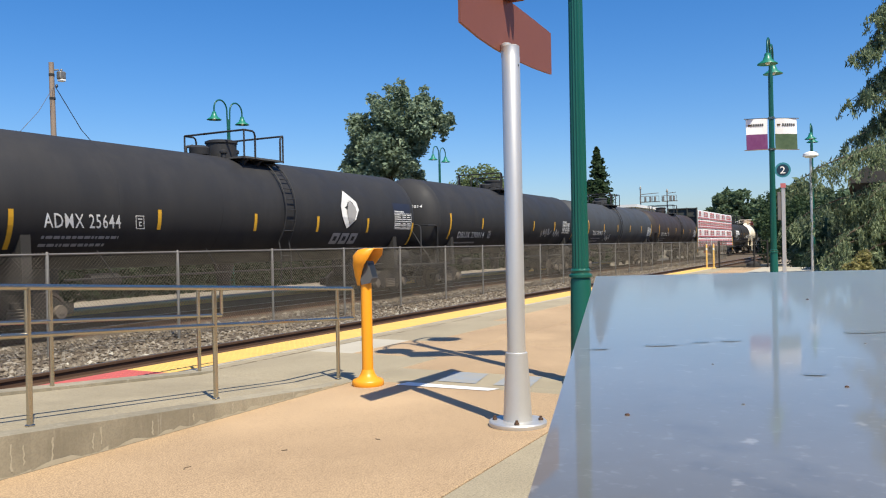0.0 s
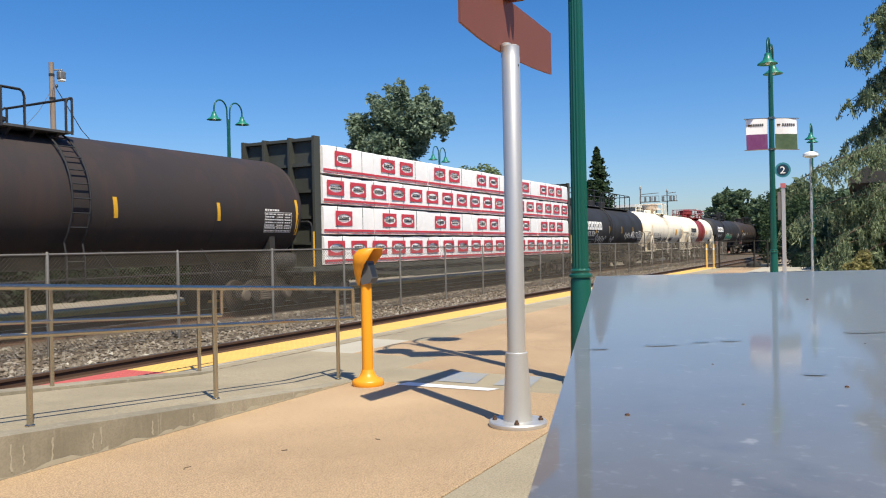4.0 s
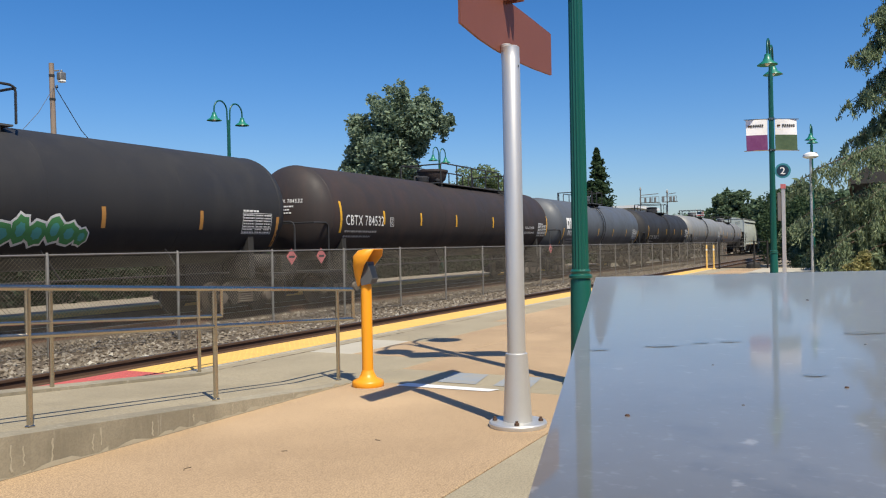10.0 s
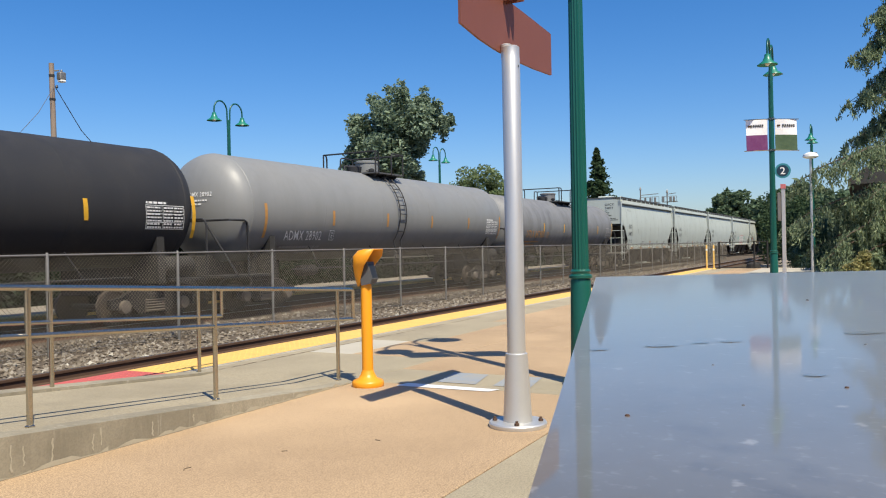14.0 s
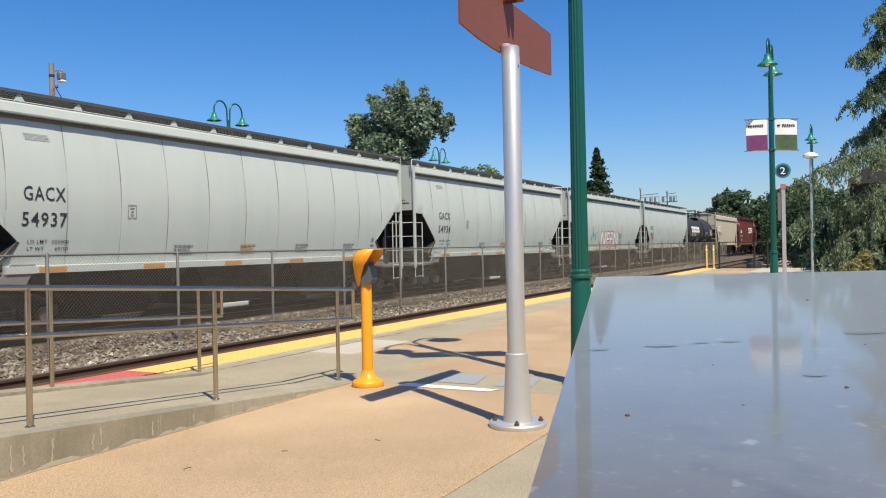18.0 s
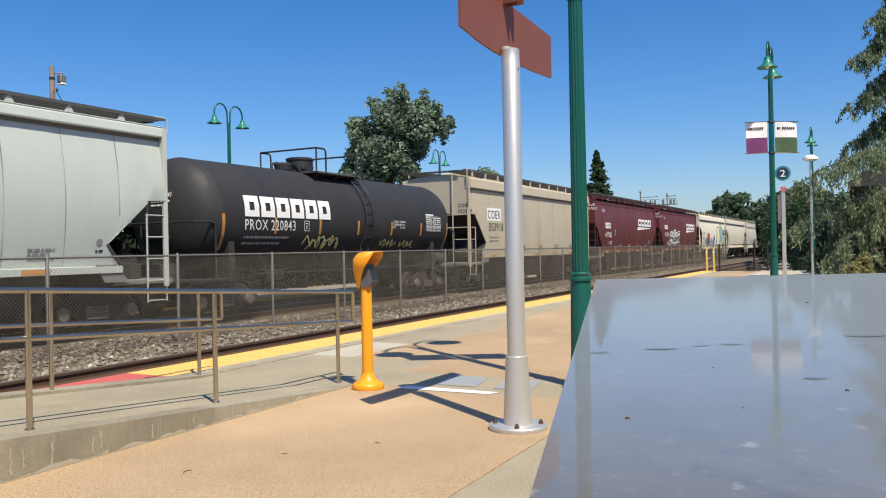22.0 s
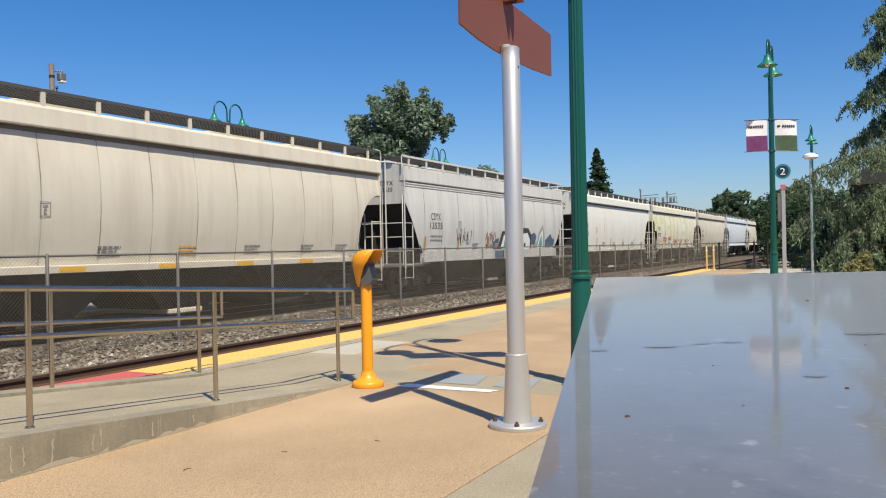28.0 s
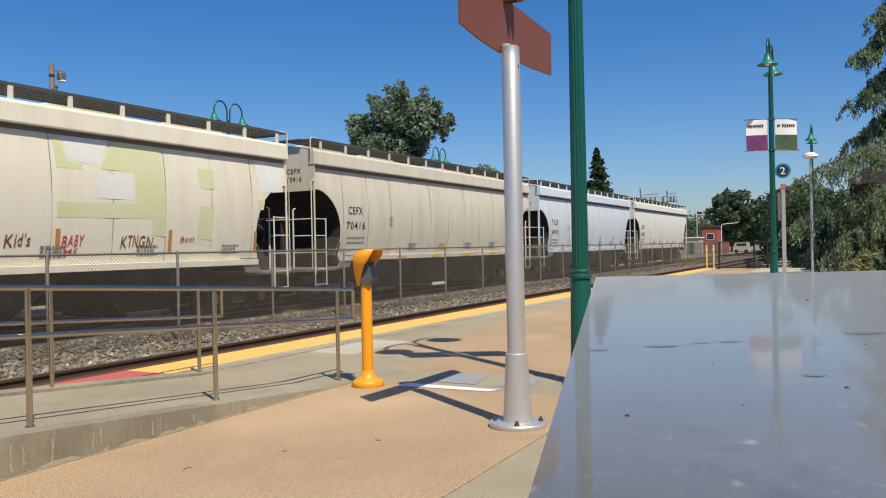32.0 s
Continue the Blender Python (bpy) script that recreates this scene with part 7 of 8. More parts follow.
def lumber_car(x_front, x_rear):
    t = car_base("lumber_car", x_front, "centre-beam flat car stacked with white-wrapped lumber packages", "flat car", "")
    L = x_rear - x_front
    part("deck", Shape().prism([(-1.5, 1.0), (1.5, 1.0), (1.5, 1.14), (-1.5, 1.14)], "x", -1.2, L + 1.2), DGREENCAR, t)
    part("centre_beam", Shape().box(-0.1, -0.08, 1.14, L + 0.1, 0.08, 5.0), DGREENCAR, t)
    part("top_plate", Shape().box(-0.2, -0.4, 4.98, L + 0.2, 0.4, 5.06), DGREENCAR, t)
    part("side_sill", Shape().prism([(0, 1.0), (L * 0.25, 0.62), (L * 0.75, 0.62), (L, 1.0)], "y", -1.42, -1.36), DGREENCAR, t)
    part("side_sill", Shape().prism([(0, 1.0), (L * 0.25, 0.62), (L * 0.75, 0.62), (L, 1.0)], "y", 1.36, 1.42), DGREENCAR, t)
    for e, sg in ((-0.08, -1), (L + 0.08, 1)):
        part("bulkhead", Shape().box(min(e, e + sg * 0.07), -1.42, 1.14, max(e, e + sg * 0.07), 1.42, 5.06), DGREENCAR, t)
        for y in (-1.42, -0.5, 0.5, 1.34):
            part("bulkhead_post", Shape().box(min(e, e + sg * 0.3), y, 1.14, max(e, e + sg * 0.3), y + 0.09, 5.1), DGREENCAR, t)
        for z in (1.8, 2.6, 3.4, 4.2, 4.98):
            part("bulkhead_rib", Shape().box(min(e, e + sg * 0.2), -1.4, z, max(e, e + sg * 0.2), 1.4, z + 0.09), DGREENCAR, t)
        part("corner_ladder", Shape().tube([(e + sg * 0.4, -1.42, 0.6), (e + sg * 0.4, -1.42, 2.2)], 0.03, 6), REFL, t)
    trucks(t, 0.6, L - 0.6)
    couplers(t, -1.0, L + 1.0)
    ncol, h0 = 6, 1.17
    hs = [0.94, 0.94, 0.93, 0.93]
    rg = random.Random(5)
    z = h0
    for r in range(4):
        offs = 0.0 if r % 2 == 0 else -1.9
        edges = [0.0] + [L * k / ncol + offs * 0.5 for k in range(1, ncol)] + [L]
        for k in range(ncol):
            for sg in (-1, 1):
                x0, x1 = edges[k] + 0.015, edges[k + 1] - 0.015
                yb = 1.43 + rg.uniform(-0.015, 0.02)
                ya = 0.12
                nseg = 10
                s = Shape()
                v = []
                zt = z + hs[r] - 0.03 - rg.uniform(0, 0.02)
                for i in range(nseg + 1):
                    x = x0 + (x1 - x0) * i / nseg
                    d = rg.uniform(-0.012, 0.012)
                    dz = rg.uniform(-0.014, 0.012)
                    for y, zz in ((ya, z), (yb + d - 0.01, z + 0.02), (yb + d, z + 0.3), (yb + d * 1.5, z + 0.62), (yb + d - 0.015, zt - 0.04 + dz), (yb + d - 0.06, zt + dz), (ya, zt)):
                        v.append((x, sg * y, zz))
                fs = [(i * 7 + j, i * 7 + (j + 1) % 7, (i + 1) * 7 + (j + 1) % 7, (i + 1) * 7 + j) for i in range(nseg) for j in range(7)]
                fs += [tuple(range(6, -1, -1)), tuple(range(nseg * 7, nseg * 7 + 7))]
                bun = part("lumber_package", s.add(v, fs), WRAP, t, "white plastic-wrapped lumber package with red print", 40)
                if sg > 0:
                    continue
                ym = -(yb + 0.022)
                for zl, zh in ((0.04, 0.015), (0.10, 0.07)):
                    part("red_line", Shape().box(x0, ym, z + zl, x1, ym + 0.004, z + zl + zh), WRAPRED, bun)
                m = int((x1 - x0) / 1.12)
                for q in range(m):
                    cx = x0 + (x1 - x0) * (q + 0.5 + (0.25 if r % 2 else 0)) / m
                    if cx > x1 - 0.4:
                        continue
                    # red label with a white oval, bars in place of the name
                    ov = [(0.38 * math.cos(a), 0.14 * math.sin(a)) for a in [i * math.pi / 8 for i in range(16)]]
                    rc = [(0.46, 0), (0.46, 0.23), (0, 0.23), (-0.46, 0.23), (-0.46, 0), (-0.46, -0.23), (0, -0.23), (0.46, -0.23)]
                    zl = z + 0.52
                    lab = Shape()
                    lab.add([(cx + u, ym - 0.001, zl + w) for u, w in ov] + [(cx + u, ym - 0.001, zl + w) for u, w in rc],
                            [(2 * i, 2 * i + 1, (2 * i + 2) % 16, 16 + (i + 1) % 8, 16 + i) for i in range(8)])
                    part("label", lab, WRAPRED, bun, "red label with a white oval")
                    bb = Shape()
                    bp, bf = blocks(6, 0.115, 0.075, 0.02)
                    bb.add([(cx - 0.275 + u, ym - 0.003, zl - 0.058 + w) for u, w in bp], bf)
                    part("printed_blocks", bb, LETTERK, bun, "dark printed blocks")
                # black strap
                for u in (0.25, 0.75):
                    xx = x0 + (x1 - x0) * u
                    part("strap", Shape().box(xx, ym + 0.003, z + 0.01, xx + 0.018, ym + 0.008, z + hs[r] - 0.02), GREYP, bun)
        z += hs[r]


tc = tank_car(9.6, 25.19, 1.50, 4.11, TK_BLACK, "black tank car with white numbers and a pale leaf emblem", "ADMX 25644", (1.01, 1.89, -0.6, 0.3), (0.2, 3.9, 7.25, 10.05, 12.8, 15.75), seed=1, dome=7.6, lad=8.65, span=(7.3, 8.95), returns=(0.45, 0.12),
              stz=(-1.03, -0.25), panel=(0.12, 0.07))
NAVY = car_paint("dark_blue_repaint", (0.022, 0.026, 0.045), (0.016, 0.018, 0.03), 0.5, 0.3, 0.4)
paint_on_tank(tc, sheet_flat(1.17, 0.36), 14.43, 0.06, NAVY, "dark blue repainted square", 0.006)
leaf_o = [(0.05, -0.5), (0.32, -0.2), (0.42, 0.15), (0.36, 0.42), (0.16, 0.62), (0.0, 0.78), (-0.12, 0.5), (-0.2, 0.25), (-0.16, -0.1), (-0.05, -0.35)]
paint_on_tank(tc, poly_flat([(0.45 + u * 1.6, 0.46 + w * 0.92) for u, w in leaf_o]), 11.1, -0.49, LETTERW, "pale painted leaf emblem", 0.03)
paint_on_tank(tc, poly_flat([(0.62 + u * 0.85, 0.42 + w * 0.6) for u, w in leaf_o]), 11.1, -0.49, LETTERG, "grey inner leaf of the emblem", 0.042)
for i in range(3):
    paint_on_tank(tc, blocks(1, 0.34, 0.4, 0), 11.0 + i * 0.5, -0.98, LETTERG, "worn plain block under the emblem")
tc = tank_car(28.21, 43.38, 1.53, 4.20, TK_BLACK, "matt black tank car with white numbers and yellow strips", "DBUX 290014", (1.13, 2.53, -0.84, 0.25), end_mark="DBUX 290014", seed=2, dome=7.75, lad=7.0, span=(6.15, 8.25), returns=(0.15, 0.7), heads=(-0.66, 0.18), stz=(-0.89, 0.12), panel=(-0.48, -0.03), end_at=(0.25, -1.0, 0.31), xbrace=True)
paint_on_tank(tc, scrawl(1.3, 0.4, 4, 0.045, 3), 10.4, -0.78, LETTERG)
paint_on_tank(tc, scrawl(0.9, 0.4, 3, 0.045, 4), 12.2, -0.78, LETTERG)
tc = tank_car(46.3, 62.25, 1.51, 4.14, TK_DGREY, "charcoal grey tank car with yellow strips", "TILX 292865", (1.12, 2.03, -0.62, 0.26), end_mark="TILX 292865", seed=3, dome=7.75, lad=7.2, span=(6.3, 8.5), returns=(0.25, 1.0), heads=(-0.5, 0.1), stz=(-0.73, 0.26), panel=(0.02, -0.08), end_at=(0.62, -0.78, 0.27))
paint_on_tank(tc, scrawl(1.0, 0.42, 3, 0.05, 5), 4.0, -0.98, LETTERW)
tank_car(64.93, 80.94, 1.51, 4.13, TK_BROWN, "black tank car streaked with rust brown", "CTCX 729121", (1.08, 2.15, -0.59, 0.26), end_mark="CTCX 729121", seed=4, dome=7.5, lad=8.8, span=(7.4, 9.0), returns=(0.5, 0.15), heads=(-0.42, 0.15), stz=(-0.72, 0.28), panel=(-0.1, -0.1), end_at=(0.07, -0.87, 0.2), xbrace=True)
lumber_car(82.4, 105.3)
tc = tank_car(107.35, 122.0, 1.49, 3.94, TK_BLACK, "black tank car with a long railed top walkway and scrawls", "PROX 3309", (1.17, 1.78, -0.5, 0.3), 6, "long", (1.09, -0.12, 0.5, 3.16), end_mark="PROX 3309", seed=5, dome=2.7, lad=6.2, span=(0.5, 13.2), heads=(0.13, 0.1), stz=(-0.58, 0.40), panel=(0.06, -0.18), end_at=(0.55, -0.49, 0.55))
paint_on_tank(tc, scrawl(2.2, 0.45, 6, 0.045, 8), 3.1, -0.92, LETTERW)
paint_on_tank(tc, scrawl(0.8, 0.5, 3, 0.045, 7), 6.4, -0.92, LETTERW)
paint_on_tank(tc, scrawl(1.2, 0.5, 3, 0.05, 9), 9.9, -0.72, LETTERW)
paint_on_tank(tc, lean(word("MEN-TOL", 0.46, 2.0), 0.12), 11.5, -0.62, LETTERW, "white sprayed letters")
tc = tank_car(125.28, 136.9, 1.45, 3.95, TK_WHITE, "cream white tank car with black numbers and soot scrawls", "TILX 112214", (0.66, 1.86, -0.5, 0.27), 4, ink=LETTERK, end_mark="TILX 112214", seed=6, rig=TK_WHITE, dome=5.45, lad=5.85, span=(5.0, 6.65), returns=(0.3, 0.45), heads=(-0.38, 0.03), stz=(-0.55, 0.43), panel=(-0.06, 0.1), end_at=(0.05, -0.72, 0.33))
paint_on_tank(tc, scrawl(1.2, 0.42, 4, 0.07, 11), 2.6, -0.98, KSPRAY)
paint_on_tank(tc, scrawl(1.2, 0.42, 4, 0.07, 12), 4.6, -0.98, KSPRAY)
paint_on_tank(tc, scrawl(1.4, 0.42, 5, 0.07, 13), 6.4, -0.98, KSPRAY)
paint_on_tank(tc, sheet_flat(0.62, 0.5), 8.6, -0.4, REFL, "yellow notice panel")
tc = tank_car(140.35, 152.7, 1.45, 3.95, TK_WHITE, "cream white tank car with a dark red band and red dome", "PROX 12318", (0.86, 1.57, -0.44, 0.28), 5, brand=(0.83, -0.09, 0.38, 2.49), brand_col=LETTERK, ink=LETTERK, end_mark="PROX 12318", seed=7, heads=(-0.36, 0.36), stz=(-0.72, -0.12), panel=(-0.12, 0.02), end_at=(-0.05, -0.72, 0.44),
              rig=TK_WHITE, top_rig=TK_RED, band=(4.5, 8.2, TK_RED), dome=5.85, lad=6.4, span=(4.65, 7.8), returns=(0.75, 1.1))
paint_on_tank(tc, word("HYDROCHLORIC ACID", 0.10, 1.3), 10.97, 0.13, LETTERG, "faded grey cargo name")
paint_on_tank(tc, sheet_flat(0.5, 0.4), 8.6, -0.3, REFL, "yellow notice panel")
tc = tank_car(156.16, 173.65, 1.52, 4.17, TK_BLACK, "black tank car with white blocks and green sprayed letters", "PROX 33729", (0.92, 1.77, -0.69, 0.3), 7, "mid", (0.36, -0.09, 0.55, 3.78), end_mark="PROX 33729", seed=8, dome=8.4, lad=4.64, span=(3.5, 10.2), strip_mat=REFLO, heads=(-0.43, 0.21), stz=(-1.05, -0.24), panel=(-0.09, -0.16), end_at=(0.1, -0.73, 0.34))
for i, (cu_, cw, ru, rw) in enumerate(((0.25, 0.34, 0.36, 0.34), (0.72, 0.45, 0.30, 0.42), (1.18, 0.36, 0.34, 0.36), (1.66, 0.46, 0.30, 0.40), (2.1, 0.36, 0.34, 0.34), (2.5, 0.28, 0.24, 0.26))):
    for k, m, e_ in ((1.0, LETTERW, 0.012), (0.82, GRN, 0.018), (0.42, TEAL, 0.024)):
        for u_, sc_ in ((6.5, 1.0), (9.35, 0.8)):
            paint_on_tank(tc, disc_flat(cu_ * sc_, cw * sc_, ru * k * sc_, rw * k * sc_, 0.1, i + (sc_ < 1)), u_, -1.02, m, "green bubble graffiti letter", e_ + 0.002 * i)
tc = tank_car(176.61, 195.09, 1.53, 4.17, TK_BROWN, "brown-black tank car with a long railed walkway", "CBTX 784532", (0.52, 2.26, -0.4, 0.33), (0.2, 2.75, 5.34, 8.25, 11.85, 15.2, 18.6), "mid", end_mark="CBTX 784532", seed=9, dome=9.1, lad=14.2, span=(8.1, 15.0), heads=(-0.19, 0.05), stz=(-0.64, 0.34), panel=(0.09, -0.13), end_at=(0.16, -0.83, 0.29))
paint_on_tank(tc, word("NON-ODORIZED", 0.12, 1.17), 15.67, -0.34, LETTERW, "white cargo lettering")
paint_on_tank(tc, word("LIQUEFIED PETROLEUM GAS", 0.105, 1.25), 15.67, -0.58, LETTERW, "white cargo lettering")
tank_car(197.8, 214.1, 1.52, 4.12, TK_GREY, "slate grey tank car with white blocks", "PROX 74583", (0.95, 1.85, -0.59, 0.28), 6, "short", (0.61, -0.22, 0.6, 3.71), end_mark="PROX 74583", seed=10, dome=8.35, lad=7.55, span=(6.6, 8.8), returns=(0.2, 1.15), heads=(-0.04, 0.05), stz=(-1.04, -0.19), panel=(-0.3, -0.19), end_at=(0.29, -0.54, 0.39))
tank_car(217.38, 232.9, 1.50, 4.10, TK_BLACK, "black tank car with italic white numbers", "CTCX 725052", (0.85, 2.46, -0.76, 0.26), end_mark="CTCX 725052", seed=11, dome=7.65, lad=6.95, span=(6.15, 8.2), returns=(0.12, 0.95), heads=(-0.74, -0.16), stz=(-0.78, 0.24), panel=(-0.18, -0.02), end_at=(0.21, -0.87, 0.22), xbrace=True)
tank_car(235.5, 251.5, 1.52, 4.20, TK_LGREY, "light grey tank car with faded orange strips", "ADMX 28902", (1.23, 1.77, -0.91, 0.28), strip_mat=REFLO, end_mark="ADMX 28902", seed=12, dome=7.6, lad=7.42, span=(6.45, 8.3), returns=(0.2, 0.8), heads=(-0.33, 0.15), stz=(-0.84, 0.1), panel=(-0.1, -0.1), end_at=(0.17, -0.67, 0.28), xbrace=True)
tank_car(254.16, 269.85, 1.46, 4.0, TK_WORN, "worn sooty grey tank car with orange numbers", "UTLX 647800", (1.09, 2.4, -0.66, 0.36), ink=REFLO, seed=13)

GACX = "pale green-grey covered hopper car with black numbers"
for x, num in ((271.96, "54873"), (289.12, "54937"), (306.2, "54934"), (323.54, "54928"), (340.74, "54923")):
    hc = hopper_car(x, x + 16.1, HP_GREEN, GACX + (" and pink graffiti letters" if num == "54928" else ""), num, "GACX", seed=int(num) % 97, strip=REFLO, bulge=0.12,
                    m1=(1.82 if num == "54934" else 1.7, 0.93, 2.55, 0.28), m2=(1.79 if num == "54934" else 1.67, 1.0, 2.04, 0.28))
    if num == "54928":
        p, q = word("NEEN", 1.05, 3.8)
        p = [(u + 0.05 * math.sin(7 * u), w) for u, w in p]
        paint_on_side(hc, (p, q), 5.95, 1.5, PINK, "pink block graffiti letters", 0.016)
        paint_on_side(hc, (p, q), 6.03, 1.44, REDS, "red shadow of graffiti letters", 0.010)
        paint_on_side(hc, ([(u * 0.98 + 0.04, w * 0.82 + 0.08) for u, w in p], q), 5.95, 1.5, LETTERW, "pale fill of graffiti letters", 0.022)
        paint_on_side(hc, scrawl(1.0, 0.5, 3, 0.06, 21), 4.0, 1.95, TEAL)
        paint_on_side(hc, scrawl(0.8, 0.5, 3, 0.07, 22), 9.9, 1.95, TEAL)
    if num == "54923":
        paint_on_side(hc, scrawl(0.9, 0.35, 4, 0.04, 23), 1.9, 1.95, REDS)
tc = tank_car(358.65, 371.17, 1.50, 4.05, TK_BLACK, "black tank car with white blocks among hopper cars", "PROX 220843", (1.04, 2.13, -0.44, 0.29), 7, "short", (0.97, -0.08, 0.56, 3.85), strip_mat=REFLO, end_mark="PROX 220843", seed=14, dome=5.3, lad=6.95, span=(4.7, 7.2), returns=(0.5, 0.3), heads=(0.1, 0.1), stz=(-0.96, -0.03), panel=(-0.4, 0.2), end_at=(0.24, -0.49, 0.41))
paint_on_tank(tc, scrawl(1.7, 0.42, 5, 0.05, 24), 3.8, -0.98, YLINE)
paint_on_tank(tc, scrawl(0.95, 0.26, 4, 0.03, 25), 8.0, -0.92, YLINE)
paint_on_tank(tc, scrawl(1.0, 0.28, 4, 0.03, 28), 9.24, -0.95, YLINE)
for i_, txt in enumerate(("EXTERIOR  COATING", "THERMALBOND P-61A", "PRO         07-2019")):
    paint_on_tank(tc, word(txt, 0.075, 0.82), 8.56, -0.09 - 0.1 * i_, LETTERW, "white coating note")
hc = hopper_car(373.2, 389.3, HP_TAN, "dusty beige covered hopper car with black numbers", "353918", "COER", seed=31, strip=REFLO, seams=8, zcut=3.17, lip=0.18, m1=(1.77, 1.35, 2.8, 0.38), m2=(1.86, 1.56, 2.27, 0.36))
paint_on_side(hc, sheet_flat(1.5, 0.56), 1.7, 2.92, LETTERW, "white patch behind the owner code", 0.006)


def slanted_mark(hc, u, z, w, h):
    for i in range(4):
        paint_on_side(hc, blocks(1, h, w * 0.2, 0, True, 0.35), u + 0.35 + i * w * 0.235, z + 0.3, LETTERW, "slanted white block of the company mark")
    paint_on_side(hc, poly_flat([(0, 0), (w * 0.93, 0.16), (w * 0.95, 0.2), (0.2, 0.22)]), u, z, LETTERW, "white wedge under the blocks")


hc = hopper_car(390.69, 406.6, HP_BROWN, "oxide brown covered hopper car with white marks", "497855", "XXXX", LETTERW, True, plain_mark=True, seed=32, bulge=0.12, seams=3, strip=REFL, zcut=2.95, straight=True, m1=(2.09, 1.2, 2.66, 0.36), m2=(2.07, 1.43, 2.08, 0.33))
slanted_mark(hc, 10.06, 2.84, 4.2, 0.5)
for k_, txt in enumerate(("EXW 10-8  H  6-3", "EW   8-2  H 10-2", "CU FT  5204")):
    paint_on_side(hc, word(txt, 0.07, (0.64, 0.64, 0.42)[k_]), 13.5, 2.06 - 0.105 * k_, LETTERW, "white stencilled dimensions", 0.012)
hc = hopper_car(408.03, 424.0, HP_BROWN, "oxide brown covered hopper car with silver graffiti", "477604", "XXXX", LETTERW, True, plain_mark=True, seed=33, bulge=0.12, seams=3, strip=REFL, zcut=2.95, straight=True, m1=(1.78, 1.18, 2.85, 0.33), m2=(1.78, 1.57, 2.24, 0.35))
slanted_mark(hc, 10.47, 2.84, 4.1, 0.52)
hc_silver = hc
hc = hopper_car(425.65, 441.55, HP_CREAM, "cream covered hopper car with large blue and yellow graffiti", "352999", "COER", None, True, seed=34, bulge=0.1)

for mat_, e_, lab_, line in (
        (LETTERW, 0.01, "white outline of silver graffiti", ((3.73, 2.08), (3.87, 2.77), (4.54, 2.95), (5.15, 2.75), (5.39, 3.04), (6.05, 3.07), (6.63, 2.78), (7.02, 2.93), (7.86, 2.95), (7.76, 2.34), (7.03, 2.08), (7.96, 2.09), (7.65, 1.7), (3.46, 1.74), (3.61, 1.84), (4.02, 1.85), (4.18, 2.06))),
        (KSPRAY, 0.014, "black edge of silver graffiti", ((3.79, 2.13), (3.84, 2.64), (4.57, 2.84), (5.14, 2.63), (5.55, 2.76), (5.57, 2.95), (6.05, 2.97), (6.01, 2.78), (6.63, 2.67), (6.97, 2.86), (7.77, 2.88), (7.7, 2.36), (6.99, 2.12), (5.92, 2.29), (5.85, 2.13), (5.43, 2.1), (5.13, 2.17), (4.52, 2.28))),
        (GREYP, 0.018, "grey lower half of a graffiti letter", ((3.82, 2.17), (3.86, 2.34), (4.53, 2.48), (5.17, 2.31), (5.58, 2.47), (5.89, 2.53), (6.58, 2.34), (7, 2.51), (7.68, 2.55), (7.65, 2.37), (6.99, 2.15), (6.54, 2.18), (5.92, 2.32), (5.13, 2.2), (4.52, 2.31))),
        (HP_WHITE, 0.022, "silver face of a graffiti letter", ((3.89, 2.58), (4.57, 2.76), (5.14, 2.55), (5.6, 2.68), (5.64, 2.83), (5.97, 2.84), (5.95, 2.7), (6.62, 2.59), (7.01, 2.76), (7.71, 2.77), (7.68, 2.55), (7, 2.51), (6.58, 2.34), (5.89, 2.53), (5.85, 2.19), (5.57, 2.18), (5.58, 2.47), (5.17, 2.31), (4.53, 2.48), (3.87, 2.34))),
        (GREYP, 0.014, "dark side of a graffiti letter", ((4.06, 1.83), (4.2, 2.02), (7.31, 2.36), (7.63, 2.33), (6.99, 2.04), (7.85, 2.06), (7.61, 1.72), (4.08, 1.75))),
        (HP_WHITE, 0.018, "silver face of a graffiti letter", ((4.27, 2.01), (6.46, 2.05), (7.31, 2.34), (7.59, 2.32), (6.91, 2.03), (7.75, 2.03), (7.55, 1.89), (6.53, 1.87), (6.23, 1.73), (5.98, 1.73), (6.05, 1.84), (4.51, 1.85), (4.57, 1.75), (4.44, 1.75)))):
    paint_on_side(hc_silver, patch(line), -0.13, 0, mat_, lab_, e_)
